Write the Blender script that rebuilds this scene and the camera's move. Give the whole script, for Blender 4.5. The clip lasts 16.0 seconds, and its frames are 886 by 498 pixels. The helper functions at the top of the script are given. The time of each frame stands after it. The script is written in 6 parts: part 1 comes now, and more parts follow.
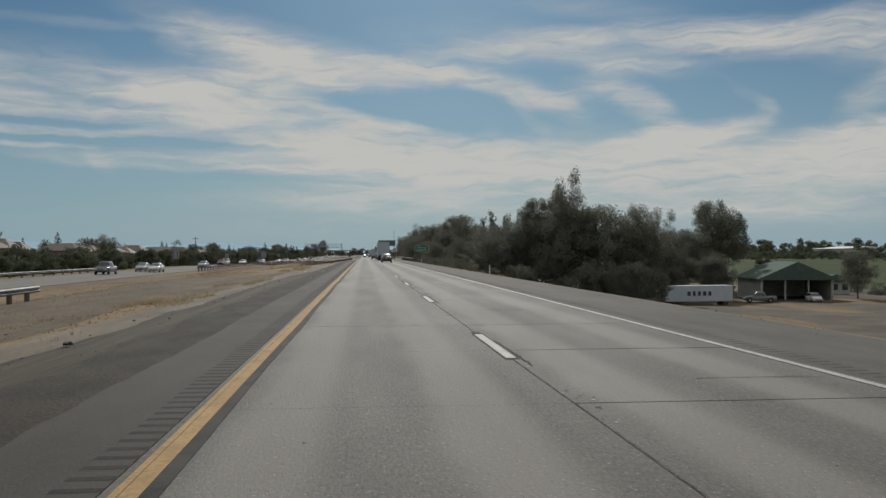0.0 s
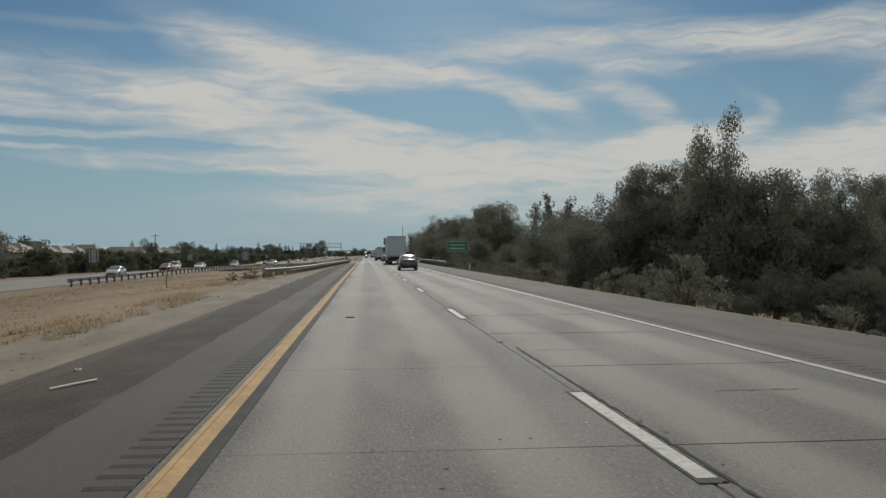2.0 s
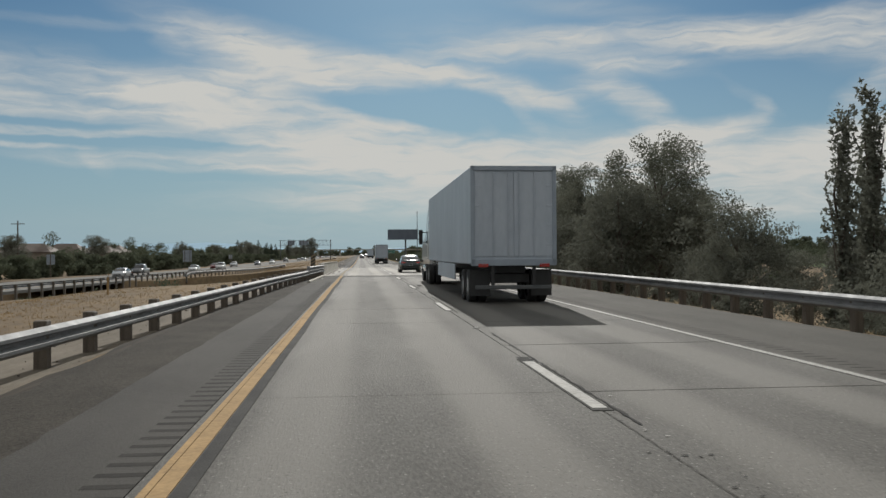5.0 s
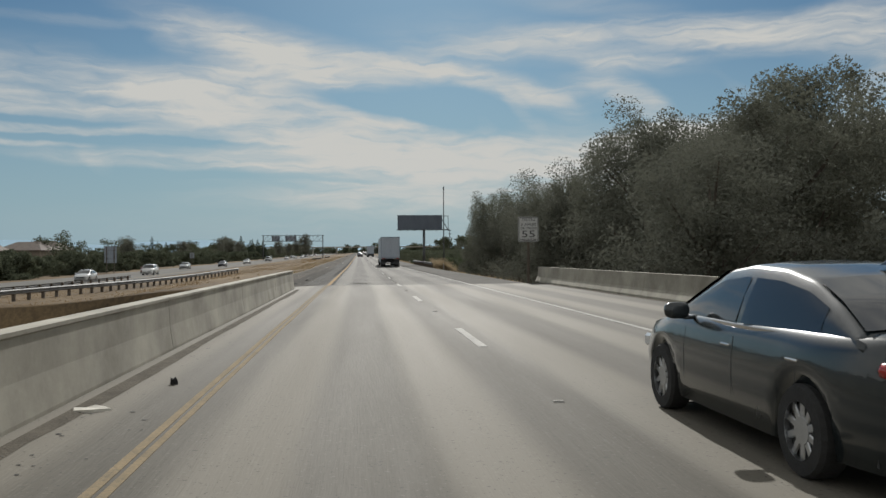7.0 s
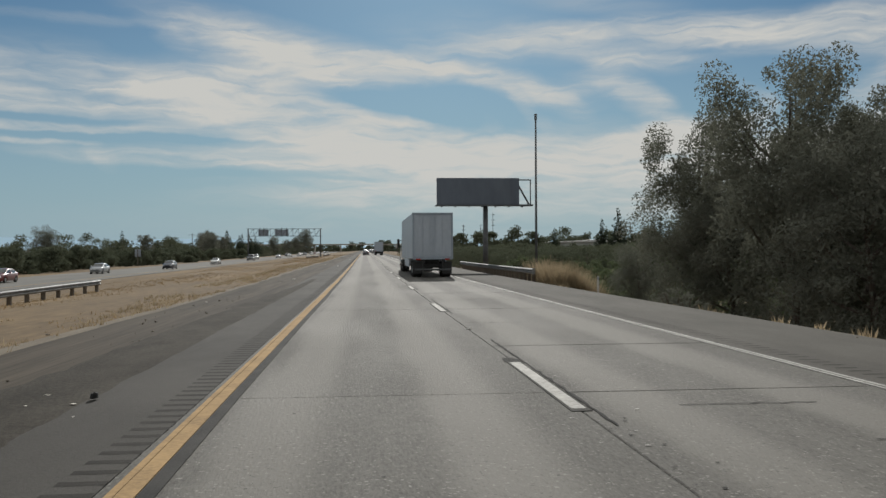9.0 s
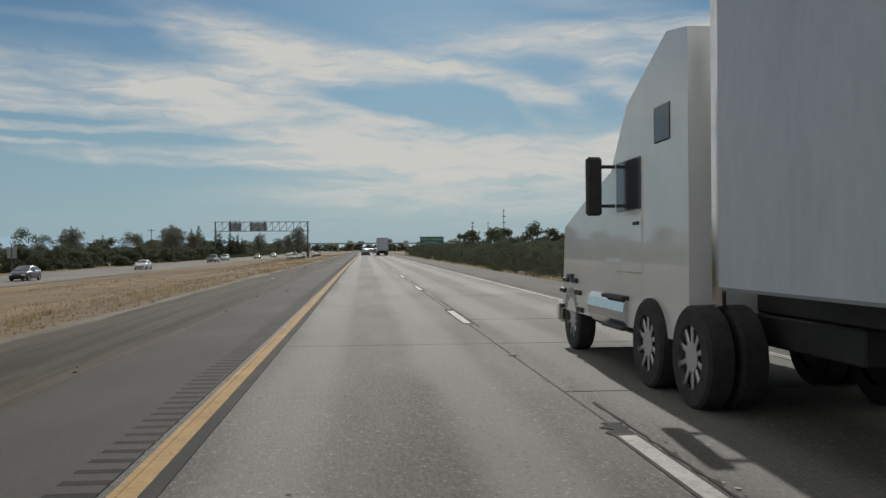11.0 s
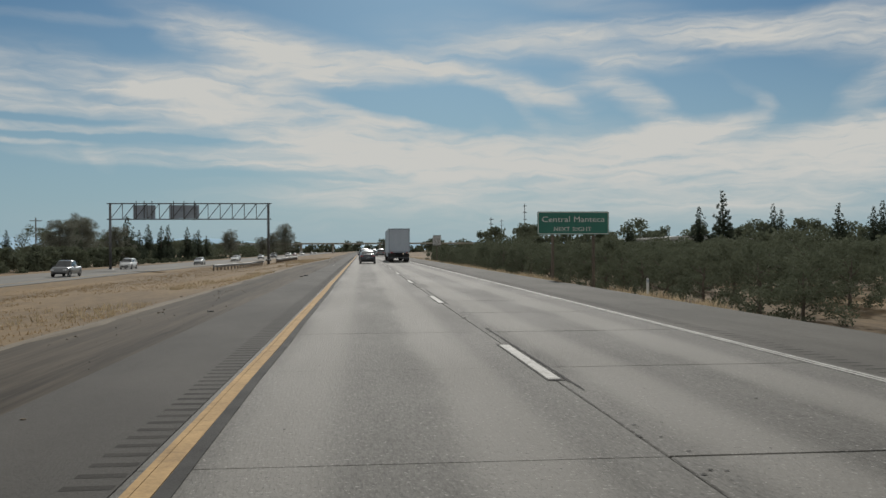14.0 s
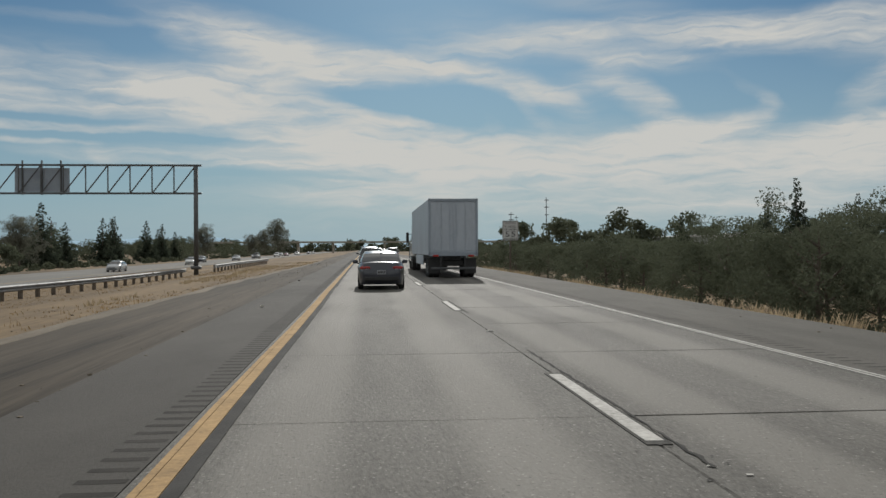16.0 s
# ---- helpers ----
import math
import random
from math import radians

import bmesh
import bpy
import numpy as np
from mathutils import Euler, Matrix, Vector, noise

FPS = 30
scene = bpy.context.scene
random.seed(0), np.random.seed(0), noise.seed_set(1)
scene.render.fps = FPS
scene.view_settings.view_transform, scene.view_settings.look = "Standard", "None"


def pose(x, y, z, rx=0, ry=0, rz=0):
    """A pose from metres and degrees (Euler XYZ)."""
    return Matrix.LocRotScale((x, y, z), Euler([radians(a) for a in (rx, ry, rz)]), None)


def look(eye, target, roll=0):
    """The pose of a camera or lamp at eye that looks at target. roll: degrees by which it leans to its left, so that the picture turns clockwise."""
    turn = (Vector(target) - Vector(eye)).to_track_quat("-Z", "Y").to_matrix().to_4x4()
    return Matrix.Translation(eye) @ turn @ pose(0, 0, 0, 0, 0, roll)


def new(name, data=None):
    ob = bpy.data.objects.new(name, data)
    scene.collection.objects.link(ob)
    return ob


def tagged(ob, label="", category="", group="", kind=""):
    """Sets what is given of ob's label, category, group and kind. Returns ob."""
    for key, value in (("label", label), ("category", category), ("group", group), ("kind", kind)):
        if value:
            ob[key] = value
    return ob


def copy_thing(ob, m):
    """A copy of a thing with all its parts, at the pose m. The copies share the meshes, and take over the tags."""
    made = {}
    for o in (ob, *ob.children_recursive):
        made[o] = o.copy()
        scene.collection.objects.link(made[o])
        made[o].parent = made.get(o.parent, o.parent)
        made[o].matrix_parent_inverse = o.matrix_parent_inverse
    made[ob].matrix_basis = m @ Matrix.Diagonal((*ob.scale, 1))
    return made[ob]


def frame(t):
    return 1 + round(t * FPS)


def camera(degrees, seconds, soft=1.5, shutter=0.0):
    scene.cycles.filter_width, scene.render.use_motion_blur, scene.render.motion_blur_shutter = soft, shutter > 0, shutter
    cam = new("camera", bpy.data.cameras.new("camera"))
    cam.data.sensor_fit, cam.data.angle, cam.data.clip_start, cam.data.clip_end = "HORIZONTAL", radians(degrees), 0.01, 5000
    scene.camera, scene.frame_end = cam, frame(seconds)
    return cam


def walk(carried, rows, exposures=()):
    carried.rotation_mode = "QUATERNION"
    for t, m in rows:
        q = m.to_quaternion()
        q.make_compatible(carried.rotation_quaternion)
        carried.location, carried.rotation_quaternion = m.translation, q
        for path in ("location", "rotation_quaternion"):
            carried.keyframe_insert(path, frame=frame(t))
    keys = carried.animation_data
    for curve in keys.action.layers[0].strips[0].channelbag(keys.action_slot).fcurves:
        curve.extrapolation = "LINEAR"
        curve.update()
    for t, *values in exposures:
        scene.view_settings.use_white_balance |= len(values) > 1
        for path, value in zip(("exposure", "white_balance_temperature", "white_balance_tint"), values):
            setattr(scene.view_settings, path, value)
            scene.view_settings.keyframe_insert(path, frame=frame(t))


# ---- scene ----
# The road runs along +y, x to the right of it, z up; the camera rides at x about 0.
CAM_H = 1.533
DEG = 54.0


def slope(y):
    """Fall of the road: level, then gently down behind the bridge, then level again."""
    return -0.006 * min(max((y - 200) / 50, 0.0), 1.0) * min(max((390 - y) / 70, 0.0), 1.0)


HEIGHTS = [0.0]
for k in range(1, 500):
    HEIGHTS.append(HEIGHTS[-1] + slope(k - 0.5))


def grade(y):
    """Height of the road at y."""
    y = min(max(y, 0.0), 498.0)
    k = int(y)
    return HEIGHTS[k] + (HEIGHTS[k + 1] - HEIGHTS[k]) * (y - k)


PATH = [  # seconds, way along the road, offset across, yaw, pitch, roll
    (0.0, 0.30, 0.205, -5.20, 0.28, 0.18),
    (0.5, 16.47, 0.178, -5.13, 0.29, 0.20),
    (1.0, 32.85, 0.145, -5.08, 0.31, 0.22),
    (1.5, 49.25, 0.110, -5.05, 0.31, 0.22),
    (2.0, 65.65, 0.042, -5.10, 0.31, 0.27),
    (2.5, 82.05, -0.020, -5.15, 0.30, 0.30),
    (3.0, 98.45, -0.066, -5.20, 0.30, 0.32),
    (3.5, 114.95, -0.106, -5.25, 0.30, 0.35),
    (4.0, 131.50, -0.120, -5.30, 0.29, 0.35),
    (5.3, 175.80, 0.080, -5.45, 0.24, 0.33),
    (6.5, 216.70, 0.280, -5.58, 0.15, 0.32),
    (7.0, 232.65, 0.310, -5.50, 0.10, 0.38),
    (7.5, 248.50, 0.260, -5.42, 0.05, 0.42),
    (8.0, 264.70, 0.220, -5.33, 0.02, 0.40),
    (8.5, 281.00, 0.210, -5.22, 0.00, 0.33),
    (9.0, 297.05, 0.250, -5.15, -0.02, 0.30),
    (10.2, 335.00, 0.210, -5.18, -0.04, 0.32),
    (11.5, 376.85, 0.200, -5.23, -0.04, 0.34),
    (12.0, 393.00, 0.205, -5.25, -0.03, 0.34),
    (12.5, 408.98, 0.205, -5.26, -0.02, 0.33),
    (13.0, 424.88, 0.172, -5.27, 0.00, 0.31),
    (13.5, 440.62, 0.136, -5.28, 0.01, 0.29),
    (14.0, 456.32, 0.100, -5.30, 0.02, 0.27),
    (14.5, 471.92, 0.080, -5.30, 0.02, 0.26),
    (15.0, 487.30, 0.070, -5.28, 0.00, 0.27),
    (15.5, 502.90, 0.080, -5.20, -0.02, 0.28),
    (16.0, 518.20, 0.070, -5.10, -0.04, 0.28),
]
cam = camera(DEG, 16.0, soft=1.5)
walk(cam, [(t, pose(x, y, grade(y) + CAM_H, 90 + p, r, w)) for t, y, x, w, p, r in PATH], [(0.0, -0.12, 6250, 8), (1.0, -0.12, 6250, 8), (2.0, -0.06, 6250, 8), (3.0, 0.04, 6250, 8), (16.0, 0.04, 6250, 8)])


# ---------------------------------------------------------------- light
SUN_AZ, SUN_EL = 5.0, 28.0      # degrees right of the road's line ahead, and up
sun_dir = Vector((math.sin(radians(SUN_AZ)) * math.cos(radians(SUN_EL)),
                  math.cos(radians(SUN_AZ)) * math.cos(radians(SUN_EL)), math.sin(radians(SUN_EL))))
sun = new("sun", bpy.data.lights.new("sun", "SUN"))
sun.data.energy, sun.data.angle, sun.data.color = 4.0, radians(0.6), (1.0, 0.94, 0.86)
sun.matrix_world = look(sun_dir * 50, (0, 0, 0))

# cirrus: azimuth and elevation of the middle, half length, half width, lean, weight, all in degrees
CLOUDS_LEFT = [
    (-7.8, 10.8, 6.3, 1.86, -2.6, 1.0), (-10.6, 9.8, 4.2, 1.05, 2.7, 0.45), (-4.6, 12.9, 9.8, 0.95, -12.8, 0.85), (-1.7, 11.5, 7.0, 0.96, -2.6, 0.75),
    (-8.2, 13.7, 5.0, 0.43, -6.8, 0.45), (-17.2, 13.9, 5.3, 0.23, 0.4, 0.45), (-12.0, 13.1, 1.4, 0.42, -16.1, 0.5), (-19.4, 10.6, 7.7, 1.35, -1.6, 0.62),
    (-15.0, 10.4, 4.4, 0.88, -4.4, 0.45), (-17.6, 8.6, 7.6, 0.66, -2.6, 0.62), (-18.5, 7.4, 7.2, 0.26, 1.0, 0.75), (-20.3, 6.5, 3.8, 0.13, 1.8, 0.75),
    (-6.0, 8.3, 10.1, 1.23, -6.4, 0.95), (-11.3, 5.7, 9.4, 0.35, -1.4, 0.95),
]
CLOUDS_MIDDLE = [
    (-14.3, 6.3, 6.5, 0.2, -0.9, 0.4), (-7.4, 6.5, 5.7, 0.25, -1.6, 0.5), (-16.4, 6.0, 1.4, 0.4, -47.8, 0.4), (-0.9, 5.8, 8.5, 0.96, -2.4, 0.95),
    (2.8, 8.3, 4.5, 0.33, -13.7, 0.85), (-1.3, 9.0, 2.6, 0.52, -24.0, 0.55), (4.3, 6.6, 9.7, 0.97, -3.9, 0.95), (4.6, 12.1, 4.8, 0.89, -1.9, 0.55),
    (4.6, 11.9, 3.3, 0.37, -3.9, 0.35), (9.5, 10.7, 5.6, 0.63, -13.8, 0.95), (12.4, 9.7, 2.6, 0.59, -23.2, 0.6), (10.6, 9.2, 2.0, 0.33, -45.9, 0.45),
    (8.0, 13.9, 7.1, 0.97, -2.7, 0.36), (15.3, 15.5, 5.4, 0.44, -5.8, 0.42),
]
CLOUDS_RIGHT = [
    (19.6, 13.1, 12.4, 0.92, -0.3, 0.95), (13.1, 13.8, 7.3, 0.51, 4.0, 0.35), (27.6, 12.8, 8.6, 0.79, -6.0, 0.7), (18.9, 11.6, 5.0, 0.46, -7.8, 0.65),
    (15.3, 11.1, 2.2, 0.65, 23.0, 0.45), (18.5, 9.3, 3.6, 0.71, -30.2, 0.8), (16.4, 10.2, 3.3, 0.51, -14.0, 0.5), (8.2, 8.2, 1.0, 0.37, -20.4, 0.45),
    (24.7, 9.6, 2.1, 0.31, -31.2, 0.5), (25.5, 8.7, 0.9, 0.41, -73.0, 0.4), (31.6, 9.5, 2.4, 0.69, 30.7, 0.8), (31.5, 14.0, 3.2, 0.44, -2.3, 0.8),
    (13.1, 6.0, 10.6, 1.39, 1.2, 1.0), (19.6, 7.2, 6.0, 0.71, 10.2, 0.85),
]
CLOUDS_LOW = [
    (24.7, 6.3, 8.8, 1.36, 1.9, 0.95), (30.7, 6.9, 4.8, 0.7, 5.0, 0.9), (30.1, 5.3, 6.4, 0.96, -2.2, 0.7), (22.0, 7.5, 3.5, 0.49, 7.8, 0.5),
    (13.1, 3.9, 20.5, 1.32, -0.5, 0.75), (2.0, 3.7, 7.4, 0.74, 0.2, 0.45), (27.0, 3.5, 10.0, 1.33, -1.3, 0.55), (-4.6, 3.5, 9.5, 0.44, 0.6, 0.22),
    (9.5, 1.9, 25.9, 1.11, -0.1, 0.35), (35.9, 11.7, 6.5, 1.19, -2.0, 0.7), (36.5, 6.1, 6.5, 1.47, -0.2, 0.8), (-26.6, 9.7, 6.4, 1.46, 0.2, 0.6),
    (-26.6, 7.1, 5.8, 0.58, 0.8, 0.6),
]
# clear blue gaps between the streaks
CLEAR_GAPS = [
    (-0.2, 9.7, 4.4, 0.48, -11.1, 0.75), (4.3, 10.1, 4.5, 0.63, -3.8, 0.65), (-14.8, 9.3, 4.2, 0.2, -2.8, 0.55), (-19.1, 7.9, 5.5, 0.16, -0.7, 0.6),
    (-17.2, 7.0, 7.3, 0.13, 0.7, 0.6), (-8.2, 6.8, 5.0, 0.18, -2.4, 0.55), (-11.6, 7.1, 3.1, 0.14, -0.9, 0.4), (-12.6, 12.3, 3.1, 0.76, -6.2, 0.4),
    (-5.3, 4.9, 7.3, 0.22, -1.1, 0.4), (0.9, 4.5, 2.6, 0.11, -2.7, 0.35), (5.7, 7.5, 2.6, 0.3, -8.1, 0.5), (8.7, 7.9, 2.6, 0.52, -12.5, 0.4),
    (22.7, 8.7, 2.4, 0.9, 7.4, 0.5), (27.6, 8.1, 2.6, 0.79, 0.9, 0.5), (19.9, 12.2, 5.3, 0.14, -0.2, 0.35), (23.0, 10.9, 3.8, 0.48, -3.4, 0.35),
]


def nodes_of(tree):
    def n(kind, **sets):
        node = tree.nodes.new(kind)
        for key, value in sets.items():
            if key == "ins":
                for k, v in value.items():
                    if hasattr(v, "is_output"):
                        tree.links.new(v, node.inputs[k])
                    else:
                        node.inputs[k].default_value = v
            else:
                setattr(node, key, value)
        return node
    return n


world = bpy.data.worlds.new("sky")
scene.world = world
world.use_nodes = True
wt = world.node_tree
wt.nodes.clear()
N = nodes_of(wt)


def M(op, a, b=0.0, c=0.0, clamp=False):
    return N("ShaderNodeMath", operation=op, use_clamp=clamp, ins={0: a, 1: b, 2: c}).outputs[0]


coord = N("ShaderNodeTexCoord")
xyz = N("ShaderNodeSeparateXYZ", ins={0: coord.outputs["Generated"]})
az = M("MULTIPLY", M("ARCTAN2", xyz.outputs[0], xyz.outputs[1]), 57.2958)
el = M("MULTIPLY", M("ARCSINE", xyz.outputs[2]), 57.2958)
flat = N("ShaderNodeCombineXYZ", ins={0: az, 1: el, 2: 0.0}).outputs[0]
# wispy displacement at two scales
n1 = N("ShaderNodeTexNoise", ins={"Vector": flat, "Scale": 0.30, "Detail": 4.0, "Roughness": 0.55})
stretch = N("ShaderNodeMapping", ins={"Vector": flat, "Rotation": (0, 0, radians(5)), "Scale": (0.13, 0.75, 1)})
n2 = N("ShaderNodeTexNoise", ins={"Vector": stretch.outputs[0], "Scale": 1.0, "Detail": 6.0, "Roughness": 0.6, "Distortion": 0.6})
bent0 = N("ShaderNodeVectorMath", operation="MULTIPLY_ADD", ins={0: n1.outputs["Color"], 1: (2.0, 1.2, 0), 2: flat})
fibres = N("ShaderNodeMapping", ins={"Vector": bent0.outputs[0], "Rotation": (0, 0, radians(7)), "Scale": (0.22, 1.5, 1)})
n3 = N("ShaderNodeTexNoise", ins={"Vector": fibres.outputs[0], "Scale": 1.0, "Detail": 7.0, "Roughness": 0.55, "Distortion": 0.9})
off = N("ShaderNodeVectorMath", operation="SUBTRACT", ins={0: n1.outputs["Color"], 1: (0.5, 0.5, 0.5)})
off2 = N("ShaderNodeVectorMath", operation="MULTIPLY", ins={0: off.outputs[0], 1: (1.9, 0.65, 0)})
bent = N("ShaderNodeVectorMath", operation="ADD", ins={0: flat, 1: off2.outputs[0]})
total = 0.0
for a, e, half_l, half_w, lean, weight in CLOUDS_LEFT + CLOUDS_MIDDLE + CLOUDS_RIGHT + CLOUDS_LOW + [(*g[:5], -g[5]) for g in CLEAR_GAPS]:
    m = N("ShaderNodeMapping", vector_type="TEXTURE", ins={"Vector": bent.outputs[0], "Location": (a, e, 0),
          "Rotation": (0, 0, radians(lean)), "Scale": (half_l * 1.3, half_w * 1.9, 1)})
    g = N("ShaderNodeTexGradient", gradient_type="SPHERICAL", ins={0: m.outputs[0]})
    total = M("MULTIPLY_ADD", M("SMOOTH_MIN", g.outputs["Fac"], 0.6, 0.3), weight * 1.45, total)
# streaks go on in the unseen sky, thickened there to add fill light
side = M("SUBTRACT", M("ABSOLUTE", az), 40.0)
high = M("SUBTRACT", el, 18.0)
far_side = M("MULTIPLY", M("MAXIMUM", side, high), 0.08, clamp=True)
total = M("MULTIPLY_ADD", M("MULTIPLY", n2.outputs["Fac"], far_side), 2.8, total)
grain = M("MULTIPLY_ADD", n3.outputs["Fac"], 1.9, -0.05)
grain = M("MULTIPLY", grain, M("MULTIPLY_ADD", n2.outputs["Fac"], 0.6, 0.75))
thick = M("MULTIPLY", M("MAXIMUM", total, 0.0), grain)
thick = N("ShaderNodeMapRange", interpolation_type="SMOOTHSTEP", ins={"Value": thick, "From Min": -0.2, "From Max": 1.95}).outputs[0]
thick = M("MULTIPLY", M("SUBTRACT", thick, 0.02, clamp=True), 1.06, clamp=True)
sky = N("ShaderNodeTexSky", sky_type="NISHITA", sun_disc=False, sun_elevation=radians(SUN_EL),
        sun_rotation=radians(SUN_AZ), air_density=1.0, dust_density=0.4, ozone_density=2.5, altitude=20.0)
tinted = N("ShaderNodeMix", data_type="RGBA", blend_type="MULTIPLY", ins={0: 1.0, 6: sky.outputs[0], 7: (0.62, 0.86, 0.97, 1)})
# haze towards the horizon
low = N("ShaderNodeMapRange", ins={"Value": el, "From Min": 0.0, "From Max": 15.0, "To Min": 1.0, "To Max": 0.0}).outputs[0]
low = M("POWER", low, 1.1)
hazed = N("ShaderNodeMix", data_type="RGBA", ins={0: M("MULTIPLY", low, 0.92), 6: tinted.outputs[2], 7: (6.9, 9.3, 10.7, 1)})
clouded = N("ShaderNodeMix", data_type="RGBA", ins={0: thick, 6: hazed.outputs[2], 7: (13.9, 13.4, 12.4, 1)})
back = N("ShaderNodeBackground", ins={"Color": clouded.outputs[2], "Strength": 0.041})
wout = N("ShaderNodeOutputWorld", ins={0: back.outputs[0]})


# ---------------------------------------------------------------- materials
def mat(name, dark, light, scale=4.0, rough=0.85, bump=0.3, metal=0.0, fine=60.0, fine_mix=0.35, stretch=(1, 1, 1), coat=0.0,
        vary=0.0, rough2=None, translucent=0.0, place=False, tracks=0.0, spec=0.5):
    """Two noises, a broad and a fine one, between two colours; bump from the fine one."""
    m = bpy.data.materials.new(name)
    m.use_nodes = True
    t = m.node_tree
    t.nodes.clear()
    n = nodes_of(t)
    co = n("ShaderNodeTexCoord")
    mp = n("ShaderNodeMapping", ins={"Vector": n("ShaderNodeNewGeometry").outputs["Position"] if place else co.outputs["Object"], "Scale": stretch})
    a = n("ShaderNodeTexNoise", ins={"Vector": mp.outputs[0], "Scale": scale, "Detail": 5.0, "Roughness": 0.6})
    b = n("ShaderNodeTexNoise", ins={"Vector": mp.outputs[0], "Scale": fine, "Detail": 3.0, "Roughness": 0.7})
    s = n("ShaderNodeMix", data_type="FLOAT", ins={0: fine_mix, 2: a.outputs["Fac"], 3: b.outputs["Fac"]})
    r = n("ShaderNodeMapRange", ins={"Value": s.outputs[0], "From Min": 0.33, "From Max": 0.67})
    fac = r.outputs[0]
    if vary:
        info = n("ShaderNodeObjectInfo")
        geo = n("ShaderNodeNewGeometry")
        add = n("ShaderNodeMath", operation="ADD", ins={0: info.outputs["Random"], 1: geo.outputs["Random Per Island"]})
        sh = n("ShaderNodeMath", operation="MULTIPLY_ADD", ins={0: add.outputs[0], 1: vary, 2: -vary})
        fac = n("ShaderNodeMath", operation="ADD", use_clamp=True, ins={0: fac, 1: sh.outputs[0]}).outputs[0]
    c = n("ShaderNodeMix", data_type="RGBA", ins={0: fac, 6: (*dark, 1), 7: (*light, 1)})
    if tracks:   # wheel paths paler for polish and painted-in sun glare, oily middle between them
        px = n("ShaderNodeSeparateXYZ", ins={0: n("ShaderNodeNewGeometry").outputs["Position"]}).outputs[0]
        wob = n("ShaderNodeMath", operation="MULTIPLY_ADD", ins={0: a.outputs["Fac"], 1: 0.5, 2: px})
        wave = n("ShaderNodeMath", operation="COSINE", ins={0: n("ShaderNodeMath", operation="MULTIPLY_ADD", ins={0: wob.outputs[0], 1: 6.2832 / 1.83, 2: 6.2832 * 0.16}).outputs[0]})
        band = n("ShaderNodeMapRange", interpolation_type="SMOOTHSTEP", ins={"Value": wave.outputs[0], "From Min": -0.5, "From Max": 0.9, "To Min": 0.0, "To Max": 1.0})
        pale = tuple(v * (1 + 1.05 * tracks) for v in light)
        c = n("ShaderNodeMix", data_type="RGBA", ins={0: n("ShaderNodeMath", operation="MULTIPLY", ins={0: band.outputs[0], 1: 0.8}).outputs[0], 6: c.outputs[2], 7: (*pale, 1)})
        # pale stone flecks and dark pits in the worn face
        sp = n("ShaderNodeTexNoise", ins={"Vector": n("ShaderNodeNewGeometry").outputs["Position"], "Scale": 27.0, "Detail": 3.0})
        hi = n("ShaderNodeMapRange", ins={"Value": sp.outputs["Fac"], "From Min": 0.63, "From Max": 0.69})
        lo = n("ShaderNodeMapRange", ins={"Value": sp.outputs["Fac"], "From Min": 0.36, "From Max": 0.30})
        c = n("ShaderNodeMix", data_type="RGBA", ins={0: n("ShaderNodeMath", operation="MULTIPLY", ins={0: hi.outputs[0], 1: 0.36 if tracks < 0.28 else 0.10}).outputs[0], 6: c.outputs[2], 7: (0.42, 0.41, 0.38, 1)})
        c = n("ShaderNodeMix", data_type="RGBA", ins={0: n("ShaderNodeMath", operation="MULTIPLY", ins={0: lo.outputs[0], 1: 0.6}).outputs[0], 6: c.outputs[2], 7: (0.04, 0.04, 0.038, 1)})
    bm_ = n("ShaderNodeBump", ins={"Strength": bump, "Distance": 0.02, "Height": b.outputs["Fac"]})
    rr = n("ShaderNodeMapRange", ins={"Value": a.outputs["Fac"], "To Min": rough, "To Max": rough if rough2 is None else rough2})
    p = n("ShaderNodeBsdfPrincipled", ins={"Base Color": c.outputs[2], "Roughness": rr.outputs[0], "Metallic": metal,
          "Coat Weight": coat, "Specular IOR Level": spec, "Normal": bm_.outputs[0]})
    last = p
    if translucent:
        tr = n("ShaderNodeBsdfTranslucent", ins={"Color": c.outputs[2]})
        last = n("ShaderNodeMixShader", ins={0: translucent, 1: p.outputs[0], 2: tr.outputs[0]})
    n("ShaderNodeOutputMaterial", ins={0: last.outputs[0]})
    return m


def glow(name, colour, strength):
    m = bpy.data.materials.new(name)
    m.use_nodes = True
    p = m.node_tree.nodes["Principled BSDF"]
    p.inputs["Base Color"].default_value = (*colour, 1)
    p.inputs["Emission Color"].default_value = (*colour, 1)
    p.inputs["Emission Strength"].default_value = strength
    p.inputs["Roughness"].default_value = 0.25
    return m


ASPHALT = mat("asphalt", (0.038, 0.036, 0.033), (0.072, 0.068, 0.062), 0.5, 0.95, 0.5, fine=55, stretch=(1, 0.4, 1), spec=0.15)
CONCRETE = mat("lane_concrete", (0.056, 0.053, 0.048), (0.136, 0.130, 0.118), 0.45, 0.95, 0.9, fine=26, fine_mix=0.58, stretch=(1.5, 0.35, 1), vary=0.10, rough2=0.80, place=True, tracks=0.25, spec=0.20)
ASPHALT_PALE = mat("aged_asphalt", (0.056, 0.053, 0.047), (0.106, 0.100, 0.090), 0.6, 0.95, 0.5, fine=50, stretch=(1.2, 0.3, 1), spec=0.15)
OPP_CONCRETE = mat("weathered_concrete", (0.11, 0.108, 0.10), (0.17, 0.166, 0.155), 0.3, 0.98, 0.4, fine=20, stretch=(1, 0.2, 1), spec=0.15)
